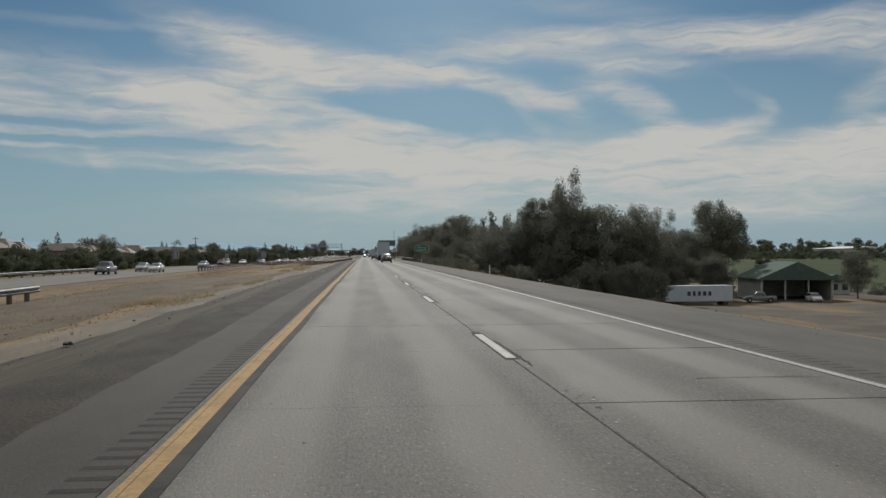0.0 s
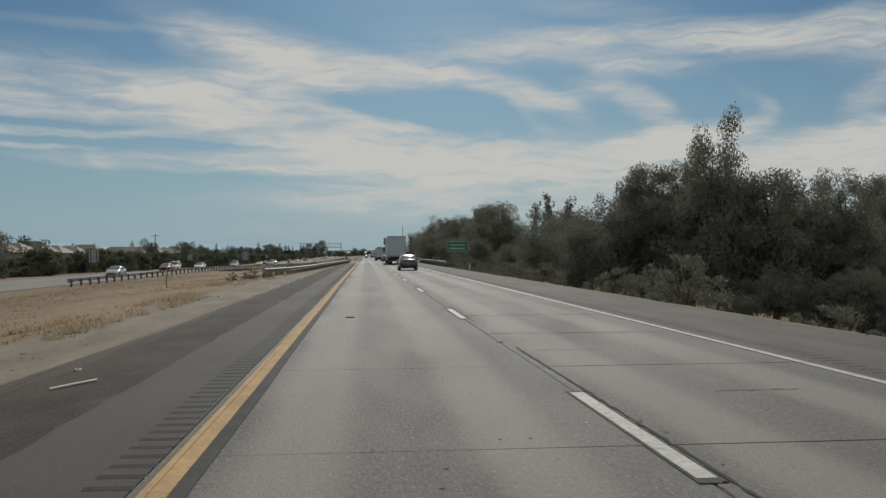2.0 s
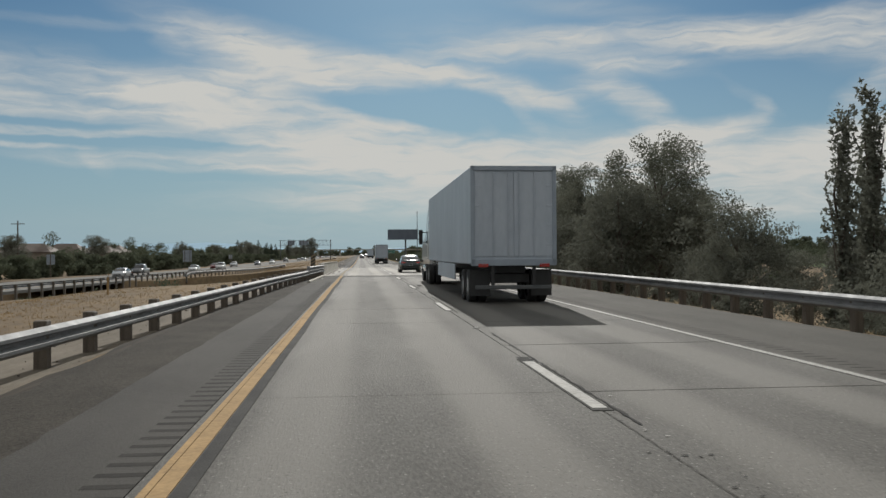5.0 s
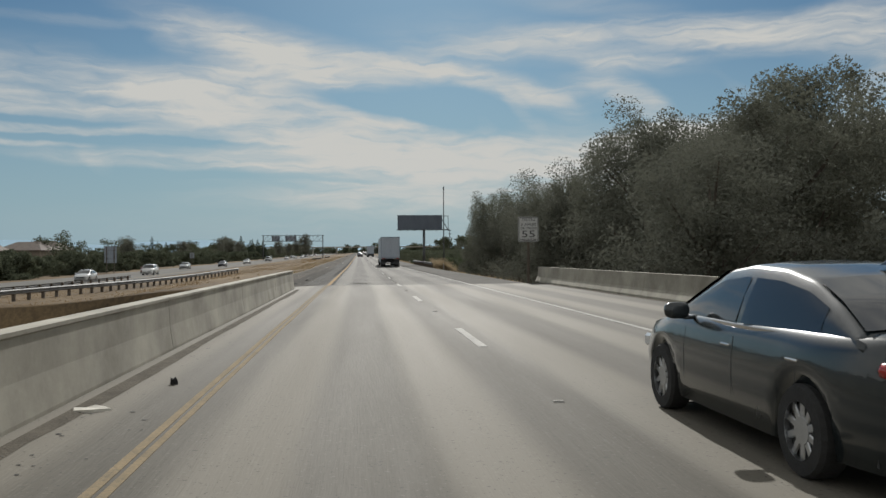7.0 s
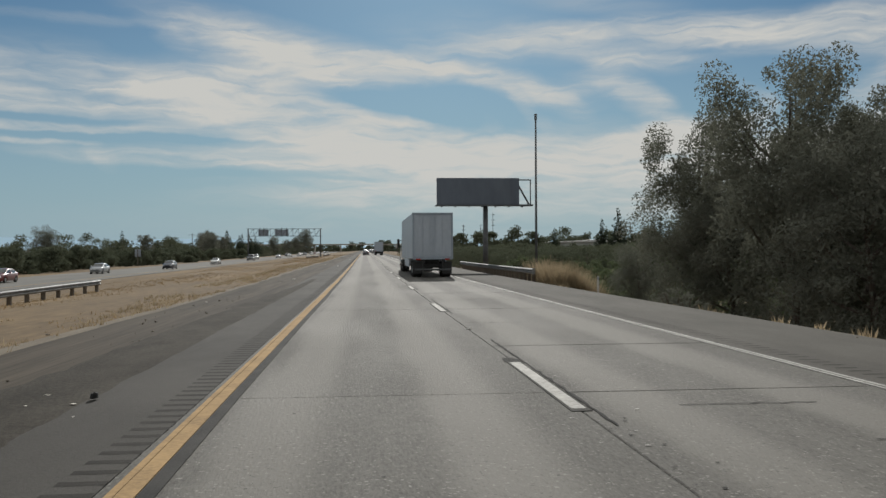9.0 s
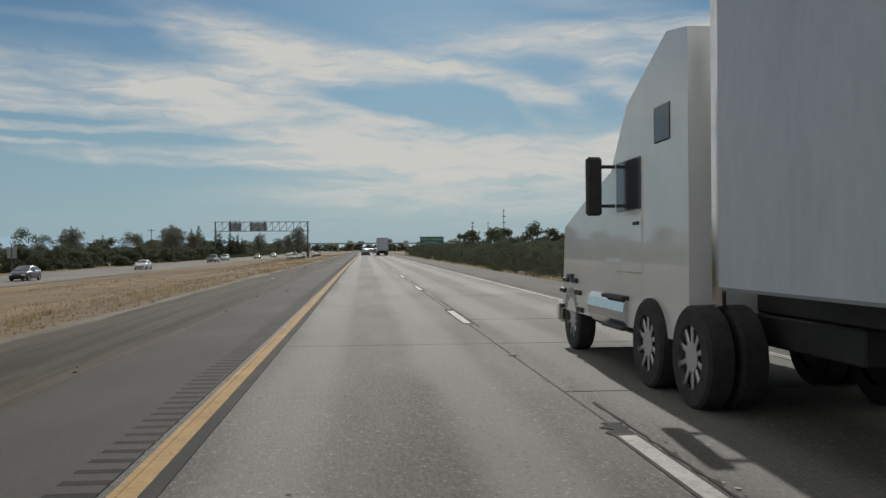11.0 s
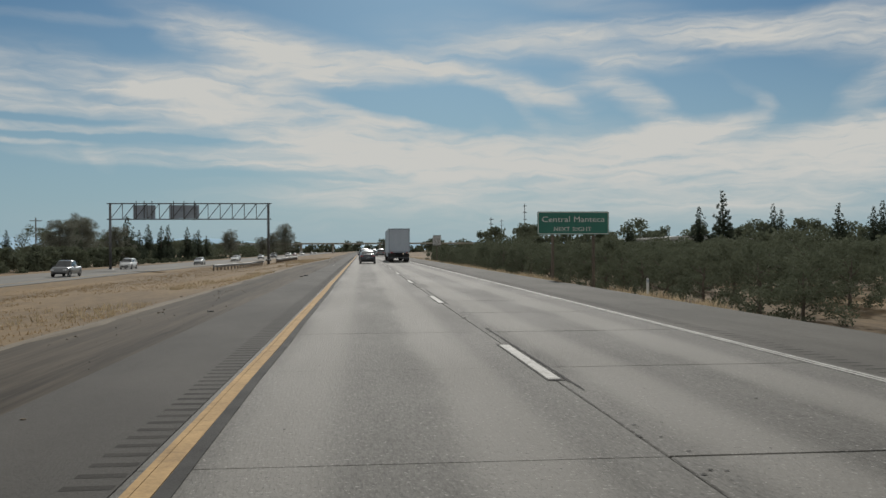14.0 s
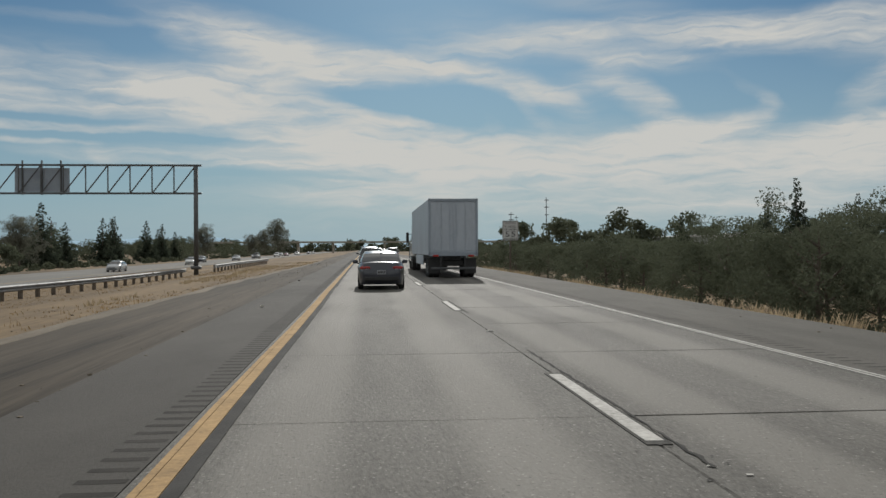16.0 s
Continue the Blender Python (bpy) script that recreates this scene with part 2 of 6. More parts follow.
DECK = mat("bridge_deck_concrete", (0.070, 0.064, 0.052), (0.116, 0.107, 0.089), 0.8, 0.9, 0.25, fine=40, stretch=(1.1, 0.05, 1), rough2=0.68, place=True, tracks=0.66, spec=0.13)
JOINT = mat("joint_tar", (0.012, 0.012, 0.012), (0.03, 0.03, 0.03), 2, 0.7)
BARRIER = mat("barrier_concrete", (0.22, 0.205, 0.168), (0.44, 0.415, 0.35), 1.1, 0.9, 0.1, fine=18, fine_mix=0.10, stretch=(1, 0.55, 0.62), place=True)
WHITE_LINE = mat("white_line_paint", (0.20, 0.195, 0.18), (0.45, 0.44, 0.415), 2.0, 0.8, 0.4, fine=14, fine_mix=0.6, place=True, spec=0.15)
YELLOW_LINE = mat("yellow_line_paint", (0.235, 0.162, 0.088), (0.44, 0.298, 0.145), 2.0, 0.95, 0.4, fine=20, fine_mix=0.5, place=True, spec=0.1)
GRAVEL = mat("shoulder_gravel", (0.018, 0.0155, 0.0125), (0.088, 0.073, 0.056), 1.5, 0.95, 0.9, fine=11, fine_mix=0.38, stretch=(1.3, 0.035, 1), spec=0.1)
MEDIAN_GRASS = mat("short_dry_grass", (0.16, 0.112, 0.060), (0.38, 0.270, 0.140), 0.4, 0.9, 0.2, fine=8, vary=0.25, translucent=0.3)
DRY_GRASS = mat("dry_grass", (0.20, 0.155, 0.095), (0.46, 0.375, 0.25), 0.4, 0.9, 0.2, fine=8, vary=0.25, translucent=0.35)
GALV = mat("galvanised_steel", (0.15, 0.153, 0.157), (0.28, 0.285, 0.29), 2.0, 0.9, 0.15, metal=0.12, fine=30, rough2=0.6)
RAIL_POST = mat("weathered_timber_post", (0.07, 0.06, 0.05), (0.17, 0.14, 0.11), 3.0, 0.9, 0.5, stretch=(4, 4, 0.6))
LEAF = mat("tree_leaves", (0.150, 0.156, 0.124), (0.196, 0.203, 0.162), 0.6, 0.95, 0.05, fine=5, vary=0.12, translucent=0.22, spec=0.06)
LEAF_DARK = mat("dark_tree_leaves", (0.145, 0.151, 0.124), (0.188, 0.194, 0.158), 0.6, 0.95, 0.05, fine=5, vary=0.12, translucent=0.22, spec=0.06)
LEAF_ORCHARD = mat("orchard_leaves", (0.092, 0.106, 0.072), (0.128, 0.142, 0.098), 0.5, 0.95, 0.05, fine=5, vary=0.12, translucent=0.22, spec=0.06)
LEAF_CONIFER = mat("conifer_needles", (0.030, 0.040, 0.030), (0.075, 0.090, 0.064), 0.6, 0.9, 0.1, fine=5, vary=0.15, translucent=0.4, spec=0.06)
LEAF_FIELD = mat("field_crop_leaves", (0.080, 0.102, 0.056), (0.118, 0.142, 0.080), 0.3, 0.95, 0.05, fine=5, vary=0.12, translucent=0.3, spec=0.06)
BARK = mat("bark", (0.06, 0.05, 0.04), (0.16, 0.135, 0.11), 2.0, 0.95, 0.8, fine=14, stretch=(3, 3, 0.5))


# ---------------------------------------------------------------- mesh helpers
def part(name, bm, material, parent=None, label="", smooth=False):
    me = bpy.data.meshes.new(name)
    bm.to_mesh(me)
    bm.free()
    for m in (material if isinstance(material, (list, tuple)) else [material]):
        me.materials.append(m)
    if smooth:
        for p in me.polygons:
            p.use_smooth = True
    ob = new(name, me)
    if parent:
        ob.parent = parent
    if label:
        tagged(ob, label)
    return ob


def thing(name, m, label, category, group="", kind=""):
    ob = new(name)
    ob.empty_display_size = 0.2
    ob.matrix_basis = m
    return tagged(ob, label, category, group, kind)


def pymesh(name, verts, faces, material, parent=None, smooth=False):
    me = bpy.data.meshes.new(name)
    me.from_pydata(verts, [], faces)
    me.materials.append(material)
    if smooth:
        for p in me.polygons:
            p.use_smooth = True
    me.update()
    ob = new(name, me)
    if parent:
        ob.parent = parent
    return ob


def box(bm, x, y, z, sx, sy, sz, bevel=0.0, m=None):
    """A box by its middle and its sizes, with bevelled edges where asked."""
    r = bmesh.ops.create_cube(bm, size=1.0)
    vs = r["verts"]
    bmesh.ops.scale(bm, vec=(sx, sy, sz), verts=vs)
    if bevel:
        es = list({e for v in vs for e in v.link_edges})
        rb = bmesh.ops.bevel(bm, geom=es, offset=bevel, segments=1, affect="EDGES")
        vs = list({v for f in rb["faces"] for v in f.verts} | {v for v in vs if v.is_valid})
    bmesh.ops.translate(bm, vec=(x, y, z), verts=vs)
    if m is not None:
        bmesh.ops.transform(bm, matrix=m, verts=vs)
    return vs


def tube(bm, a, b, r1, r2=None, seg=8, caps=True):
    a, b = Vector(a), Vector(b)
    d = b - a
    r2 = r1 if r2 is None else r2
    q = d.to_track_quat("Z", "Y").to_matrix().to_4x4()
    m = Matrix.Translation((a + b) / 2) @ q
    return bmesh.ops.create_cone(bm, cap_ends=caps, segments=seg, radius1=r1, radius2=r2, depth=d.length, matrix=m)["verts"]


def sweep(bm, profile, stations, close=True):
    """Skin a closed profile of (x, z) along stations of (x, y, z)."""
    rings = [[bm.verts.new((sx + px, sy, sz + pz)) for px, pz in profile] for sx, sy, sz in stations]
    n = len(profile)
    for r0, r1 in zip(rings, rings[1:]):
        for i in range(n if close else n - 1):
            j = (i + 1) % n
            bm.faces.new((r0[i], r0[j], r1[j], r1[i]))
    if close:
        bm.faces.new(rings[0][::-1])
        bm.faces.new(rings[-1])
    bmesh.ops.recalc_face_normals(bm, faces=bm.faces)


def steps(a, b, d):
    n = max(1, round((b - a) / d))
    return [a + (b - a) * i / n for i in range(n + 1)]


def smooth01(v):
    v = min(max(v, 0.0), 1.0)
    return v * v * (3 - 2 * v)


# ---------------------------------------------------------------- ground
BRIDGE_A, BRIDGE_B = 226.8, 278.6


def right_drop(y):
    """How far the land right of the embankment lies below the road."""
    return 1.1 + 6.4 * (1 - smooth01((y - 270) / 120))


def ground_z(x, y):
    base = grade(y)
    if x < -3.4:
        d = -3.4 - x
        z = -0.05 - 1.35 * smooth01(d / 24) - (0.9 * smooth01((-43 - x) / 30) if x < -43 else 0.0)
        z += 0.10 * math.sin(x * 0.5 + y * 0.043) * smooth01(d / 4) * (1 if x > -28 else 0)
    elif x > 9.3:
        drop = right_drop(y)
        run = max(drop * 1.9, 3.0)
        z = -0.06 - drop * smooth01((x - 9.3) / run)
        z += 0.15 * math.sin(x * 0.21 + y * 0.11) * smooth01((x - 14) / 10)
    else:
        z = -0.10
    gap = smooth01((y - 224) / 8) * (smooth01((281 - y) / 8) if x > 0 else smooth01((275.5 - y) / 4))
    if -46 < x < 60:
        z = z * (1 - gap) + gap * min(z, -6.6)
    return base + z


xs = [-3000, -1500, -700, -350, -200, -130, -90, -70, -56, -48, -44, -42, -36, -30, -28.5, -27, -25, -23, -21, -19, -17, -15, -13, -11, -9.5, -8,
      -7, -6, -5.2, -4.6, -4.0, -3.4, -3.0, 9.0, 9.35, 10, 10.7, 11.5, 12.5, 13.5, 15, 17, 19, 21, 23, 26, 30, 36, 45, 60, 80, 110, 160, 240, 400, 800, 1600, 3000]
ys = [-400, -200, -100, -60] + steps(-40, 640, 4)[0:] + [660, 690, 720, 760, 820, 900, 1000, 1200, 1500, 2000, 3000, 4700]
verts = [(x, y, ground_z(x, y)) for y in ys for x in xs]
W = len(xs)
faces = [(j * W + i, j * W + i + 1, (j + 1) * W + i + 1, (j + 1) * W + i) for j in range(len(ys) - 1) for i in range(W - 1)]
GROUND = mat("ground", (0.058, 0.044, 0.031), (0.225, 0.158, 0.084), 0.13, 0.97, 0.8, fine=4, fine_mix=0.42, stretch=(1, 0.2, 1), spec=0.1)
ground = tagged(pymesh("ground", verts, faces, GROUND, smooth=True), "dry grass and bare earth beside the freeway", "ground", kind="structure")


def ribbon(name, x0, x1, y0, y1, z, material, parent=None, step=4.0, zx=None):
    """A flat strip of road surface with a real edge, from x0 to x1."""
    st = steps(y0, y1, step)
    vs, fs = [], []
    for y in st:
        g = grade(y)
        vs += [(x0, y, g + z - 0.25), (x0, y, g + z), (x1, y, g + z), (x1, y, g + z - 0.25)]
    for k in range(len(st) - 1):
        a, b = 4 * k, 4 * k + 4
        for i in range(3):
            fs.append((a + i, a + i + 1, b + i + 1, b + i))
    fs += [(0, 1, 2, 3), tuple(len(vs) - 4 + i for i in (3, 2, 1, 0))]
    return pymesh(name, vs, fs, material, parent)


Y0, Y1 = -60.0, 1600.0
YEL, DASH, EDGE = -1.31, 2.34, 6.07
road = tagged(ribbon("road", -1.50, 6.25, Y0, Y1, -0.035, JOINT), "dark joints and base between the concrete lane slabs", "road", kind="structure")
tagged(ribbon("shoulder_left", -3.3, -1.50, Y0, BRIDGE_A, -0.012, ASPHALT), "dark asphalt inside shoulder with rumble strip", "road", kind="structure")
tagged(ribbon("shoulder_left_far", -3.3, -1.50, BRIDGE_B, Y1, -0.012, ASPHALT), "dark asphalt inside shoulder with rumble strip", "road", kind="structure")
tagged(ribbon("shoulder_right", 6.25, 9.3, Y0, BRIDGE_A, -0.012, ASPHALT_PALE), "asphalt outside shoulder with rumble strip", "road", kind="structure")
tagged(ribbon("shoulder_right_far", 6.25, 9.3, BRIDGE_B, Y1, -0.012, ASPHALT_PALE), "asphalt outside shoulder with rumble strip", "road", kind="structure")
OPP_Z = -1.35
tagged(ribbon("opposite_road", -41.5, -29.0, Y0, Y1, OPP_Z, OPP_CONCRETE), "pale concrete roadway of the opposite direction", "road", kind="structure")

# ---------------------------------------------------------------- median and verge surfaces, bridge
deck = tagged(ribbon("bridge_deck", -3.35, 10.6, BRIDGE_A, BRIDGE_B, 0.004, DECK, step=2.0), "pale worn concrete bridge deck", "road", kind="structure")
tagged(ribbon("bridge_girder", -3.2, 10.4, BRIDGE_A, BRIDGE_B, -0.30, BARRIER, step=4.0), "concrete girder under the bridge deck", "bridge", kind="structure")
ROW = 8
for k, (x0, x1, a, b) in enumerate([(-5.3, -3.3, Y0, 226.0), (-6.1, -3.3, 275.6, Y1)]):
    vs, fs, st = [], [], steps(a, b, 1.5)
    for y in st:
        e = x0 + (1.0 * smooth01((y - 55) / 30) if k == 0 else 0.0) + 0.35 * noise.noise((y * 0.21, 3.0, k)) + 0.2 * noise.noise((y * 0.9, 7.0, k))
        row = [e + 0.15] + [e + 0.15 + (x1 - e - 0.15) * i / 5 for i in range(1, 5)]
        vs += [(e, y, ground_z(e, y) - 0.05)] + [(x, y, ground_z(x, y) + 0.035) for x in row] + [(x1, y, grade(y) - 0.022), (x1, y, grade(y) - 0.2)]
    for q in range(len(st) - 1):
        fs += [(ROW * q + i, ROW * q + i + 1, ROW * q + i + ROW + 1, ROW * q + i + ROW) for i in range(ROW - 1)]
    tagged(pymesh("gravel_verge", vs, fs, GRAVEL), "grey gravel and old asphalt edge of the median", "ground", kind="structure")

# tape of the lines: low strips on the slabs
def strip_mesh(name, x0, x1, spans, z, material, wob=0.0):
    vs, fs = [], []
    for a, b in spans:
        st = steps(a, b, 4.0)
        o = len(vs)
        for y in st:
            w = wob * noise.noise((y * 0.13, x0, 1.0))
            g = grade(y) + z
            vs += [(x0 + w, y, g - 0.01), (x0 + w, y, g), (x1 + w, y, g), (x1 + w, y, g - 0.01)]
        for q in range(len(st) - 1):
            fs += [(o + 4 * q + i, o + 4 * q + i + 1, o + 4 * q + i + 5, o + 4 * q + i + 4) for i in range(3)]
        fs += [(o, o + 1, o + 2, o + 3), tuple(len(vs) - 4 + i for i in (3, 2, 1, 0))]
    return pymesh(name, vs, fs, material)


# faded paint of the deck line; its dullness also paints shade on marker stripes
YELLOW_WORN_SHADED = mat("faded_shaded_yellow_paint", (0.17, 0.145, 0.105), (0.32, 0.250, 0.155), 3.0, 0.95, 0.4, fine=26, fine_mix=0.6, place=True, spec=0.1)
for xa, xb in ((-0.100, -0.042), (-0.036, 0.095)):
    for a, b in ((Y0, BRIDGE_A), (BRIDGE_B, Y1)):
        tagged(strip_mesh("yellow_edge_line", YEL + xa, YEL + xb, [(a, b)], 0.009, YELLOW_LINE, 0.03), "worn yellow edge line of the inside lane", "road marking", kind="structure")
for xa, xb in ((-0.10, -0.02), (0.02, 0.09)):
    tagged(strip_mesh("yellow_edge_line", YEL - 0.07 + xa, YEL - 0.07 + xb, [(BRIDGE_A, BRIDGE_B)], 0.009, YELLOW_WORN_SHADED, 0.02), "faded twin yellow line on the bridge deck", "road marking", kind="structure")
for xa, xb in ((-0.075, -0.015), (0.015, 0.075)):
    tagged(strip_mesh("white_edge_line", EDGE + xa, EDGE + xb, [(BRIDGE_B, Y1)], 0.009, WHITE_LINE, 0.02), "worn twin white edge line of the outside lane", "road marking", kind="structure")
tagged(strip_mesh("white_edge_line", EDGE - 0.06, EDGE + 0.06, [(Y0, BRIDGE_B)], 0.009, WHITE_LINE, 0.02), "white edge line of the outside lane", "road marking", kind="structure")
for k in range(-4, 66):
    far_end = 16.5 + 14.63 * k
    d = strip_mesh("lane_dash", DASH - 0.075, DASH + 0.075, [(far_end - 3.66, far_end)], 0.009, WHITE_LINE)
    tagged(d, "worn white dash between the two lanes", "road marking", kind="structure")
tagged(strip_mesh("opposite_edge_line", -31.2, -31.05, [(Y0, 900)], OPP_Z + 0.012, YELLOW_LINE), "yellow edge line of the opposite roadway", "road marking", kind="structure")
# the dark strip that shows beside the yellow line
tagged(strip_mesh("tar_strip", YEL + 0.10, YEL + 0.22, [(Y0, BRIDGE_A), (BRIDGE_B, Y1)], 0.007, mat("tar_strip_asphalt", (0.028, 0.028, 0.028), (0.065, 0.063, 0.06), 1.2, 0.95, spec=0.1, place=True), 0.05), "dark tar strip along the yellow line", "road", kind="structure")

# rumble strips: short dark grooves across the shoulders
def rumble(name, x0, x1, a, b, pitch, groove, duty=0.36):
    vs, fs = [], []
    y = a
    while y < b:
        g = grade(y) - 0.0105
        w = 0.05 * noise.noise((y * 0.3, x0, 2.0))
        o = len(vs)
        vs += [(x0 + w, y, g), (x1 + w, y, g), (x1 + w, y + pitch * duty, g), (x0 + w, y + pitch * duty, g)]
        fs.append((o, o + 1, o + 2, o + 3))
        y += pitch
    return tagged(pymesh(name, vs, fs, groove), "milled rumble strip grooves in the asphalt shoulder", "rumble strip", kind="stuff")


GROOVE = mat("rumble_groove", (0.022, 0.021, 0.019), (0.046, 0.043, 0.039), 2, 0.95, spec=0.1)
GROOVE_WORN = mat("worn_rumble_groove", (0.024, 0.023, 0.021), (0.052, 0.049, 0.045), 1.2, 0.95, spec=0.1)
rumble("rumble_strip", -1.84, -1.50, -10, BRIDGE_A - 14, 0.31, GROOVE)
rumble("rumble_strip", -1.84, -1.50, BRIDGE_B + 22, 640, 0.31, GROOVE)
rumble("rumble_strip", 6.46, 6.76, -10, BRIDGE_A, 0.31, GROOVE_WORN, 0.24)
rumble("rumble_strip", 6.46, 6.76, BRIDGE_B + 22, 640, 0.31, GROOVE_WORN, 0.24)

# ---------------------------------------------------------------- barriers and guard rails
PARAPET = [(-0.10, 0.0), (-0.10, 0.04), (-0.05, 0.40), (-0.03, 0.80), (-0.05, 0.82), (-0.05, 0.86), (0.20, 0.86), (0.20, 0.0)]
JERSEY = [(-0.20, 0.0), (-0.20, 0.08), (-0.07, 0.33), (-0.02, 0.82), (-0.02, 0.86), (0.20, 0.86), (0.20, 0.0)]   # traffic face towards -x


def barrier(name, x, y0, y1, side, label, profile):
    base = thing(name, Matrix(), label, "barrier", kind="structure")
    st = steps(y0, y1, 9.0)
    for a, b in zip(st, st[1:]):
        bm = bmesh.new()
        prof = [(side * px, pz) for px, pz in profile]
        sweep(bm, prof, [(x, y, grade(y) + 0.004) for y in steps(a + 0.012, b - 0.012, 3.0)])
        part("barrier_segment", bm, BARRIER, base)
    return base


barrier("bridge_barrier_left", -2.83, 229.4, BRIDGE_B - 4.6, -1, "stained concrete bridge parapet along the inside shoulder", PARAPET)
barrier("bridge_barrier_right", 10.3, BRIDGE_A - 1.0, BRIDGE_B + 2.0, 1, "stained concrete bridge parapet along the outside shoulder", JERSEY)

bm = bmesh.new()
sweep(bm, [(-0.08, -0.1), (-0.08, 0.075), (-0.06, 0.09), (0.05, 0.09), (0.08, 0.065), (0.08, -0.1)], [(-2.72 + 0.16 * f, 212 + 14.6 * f, grade(212 + 14.6 * f)) for f in (0, 0.25, 0.5, 0.75, 1)])
tagged(part("kerb", bm, BARRIER), "pale concrete kerb under the rail before the bridge", "kerb", kind="structure")

W_BEAM = [(0.0, 0.0), (0.045, 0.03), (0.08, 0.055), (0.08, 0.10), (0.0, 0.135), (0.0, 0.175), (0.08, 0.21), (0.08, 0.255), (0.045, 0.28), (0.0, 0.31)]


def guard_rail(line, side, label, post_step=1.905, two=False, top=0.72, profile=W_BEAM):
    """A W-beam rail on timber posts along (x, y) points; side: where the traffic runs, +1 for +x."""
    base = thing("guard_rail", Matrix(), label, "guard rail")
    def at(y):
        for (xa, ya), (xb, yb) in zip(line, line[1:]):
            if y <= yb:
                return xa + (xb - xa) * (y - ya) / (yb - ya)
        return line[-1][0]
    ya, yb = line[0][1], line[-1][1]
    zg = lambda x, y: max(ground_z(x, y), grade(y) - (0.06 if -5 < x < 11 else 1.4))
    for s in ((side, -side) if two else (side,)):
        bm = bmesh.new()
        st = steps(ya, yb, 1.905)
        deep = profile[-1][1]
        prof = [(s * (0.09 + px), top - deep + pz) for px, pz in profile]
        prof += [(s * (0.085 + px), top - deep + pz) for px, pz in reversed(profile)]
        sweep(bm, prof, [(at(y), y, zg(at(y), y)) for y in st])
        part("rail_beam", bm, GALV, base, "galvanised corrugated steel beam")
    bm = bmesh.new()
    box(bm, 0, 0, 0.02, 0.18, 0.2, 1.30, 0.015)
    me = bpy.data.meshes.new("post")
    bm.to_mesh(me)
    bm.free()
    me.materials.append(RAIL_POST)
    y = ya + 0.5
    while y < yb:
        o = new("post", me)
        o.parent = base
        o.location = (at(y), y, zg(at(y), y) + 0.02)
        y += post_step
    bm = bmesh.new()
    box(bm, at(ya) + side * 0.11, ya - 0.03, zg(at(ya), ya) + top - 0.155, 0.16, 0.09, 0.36, 0.02)
    part("end_cap", bm, GALV, base)
    return base


guard_rail([(-7.0, 126), (-6.0, 134), (-4.3, 180), (-3.15, 217)], 1, "galvanised guard rail on timber posts beside the dusty median", top=0.62)
THRIE = [(0.0, 0.0), (0.08, 0.05), (0.08, 0.09), (0.0, 0.13), (0.0, 0.19), (0.08, 0.23), (0.08, 0.28), (0.0, 0.32), (0.0, 0.38), (0.08, 0.42), (0.08, 0.46), (0.0, 0.51)]
guard_rail([(-3.15, 217.05), (-2.75, 229.3)], 1, "tall three-ridged guard rail joining the bridge parapet", 0.95, top=0.84, profile=THRIE)
guard_rail([(-15.5, 28), (-15.2, 43)], 1, "short galvanised guard rail in the median grass", two=True)
guard_rail([(-27.6, 150), (-26.8, 340)], -1, "long galvanised guard rail beside the opposite roadway", 2.8)
guard_rail([(-21.5, 275), (-19.0, 300), (-16.0, 352)], 1, "galvanised guard rail on posts in the dry median", two=True)
guard_rail([(-43.2, 20), (-43.2, 150)], 1, "galvanised guard rail on the far side of the opposite roadway", 3.8)
guard_rail([(-17.0, 558), (-15.9, 575), (-15.3, 594)], 1, "galvanised guard rail shielding the sign gantry post", 1.905)
guard_rail([(-13.9, 600), (-13.4, 640)], 1, "short galvanised guard rail beyond the gantry post", 1.905)
guard_rail([(9.75, 345), (9.7, 356), (9.6, 381)], -1, "galvanised guard rail on the outside verge below the billboard", 1.27)
guard_rail([(9.7, 168), (10.1, 226)], -1, "galvanised guard rail leading to the bridge parapet", 1.905)

# ---------------------------------------------------------------- trees
def leaf_cloud(rng, centres, radii, per, size, flat=0.75):
    """Many small leaves gathered in clumps round the given centres."""
    radii = np.array(radii)
    share = radii ** 2 / (radii ** 2).mean()
    counts = np.maximum((per * share).astype(int), 4)
    n = int(counts.sum())
    c = np.repeat(np.array(centres), counts, axis=0)
    r = np.repeat(radii, counts)
    d = rng.normal(size=(n, 3))
    d /= np.linalg.norm(d, axis=1)[:, None]
    p = c + d * (r * rng.random(n) ** 0.45)[:, None] * np.array([1, 1, flat])
    u = rng.normal(size=(n, 3))
    u /= np.linalg.norm(u, axis=1)[:, None]
    v = np.cross(u, rng.normal(size=(n, 3)))
    v /= np.linalg.norm(v, axis=1)[:, None]
    s = (size * (0.55 + 0.9 * rng.random(n)))[:, None]
    q = np.stack([p - u * s - v * s * 0.5, p + u * s, p - u * s * 0.2 + v * s * 0.8], axis=1)
    return q.reshape(-1, 3)


def cloud_mesh(name, pts, material, parent):
    n = len(pts) // 3
    return pymesh(name, pts.tolist(), np.arange(3 * n).reshape(n, 3).tolist(), material, parent)


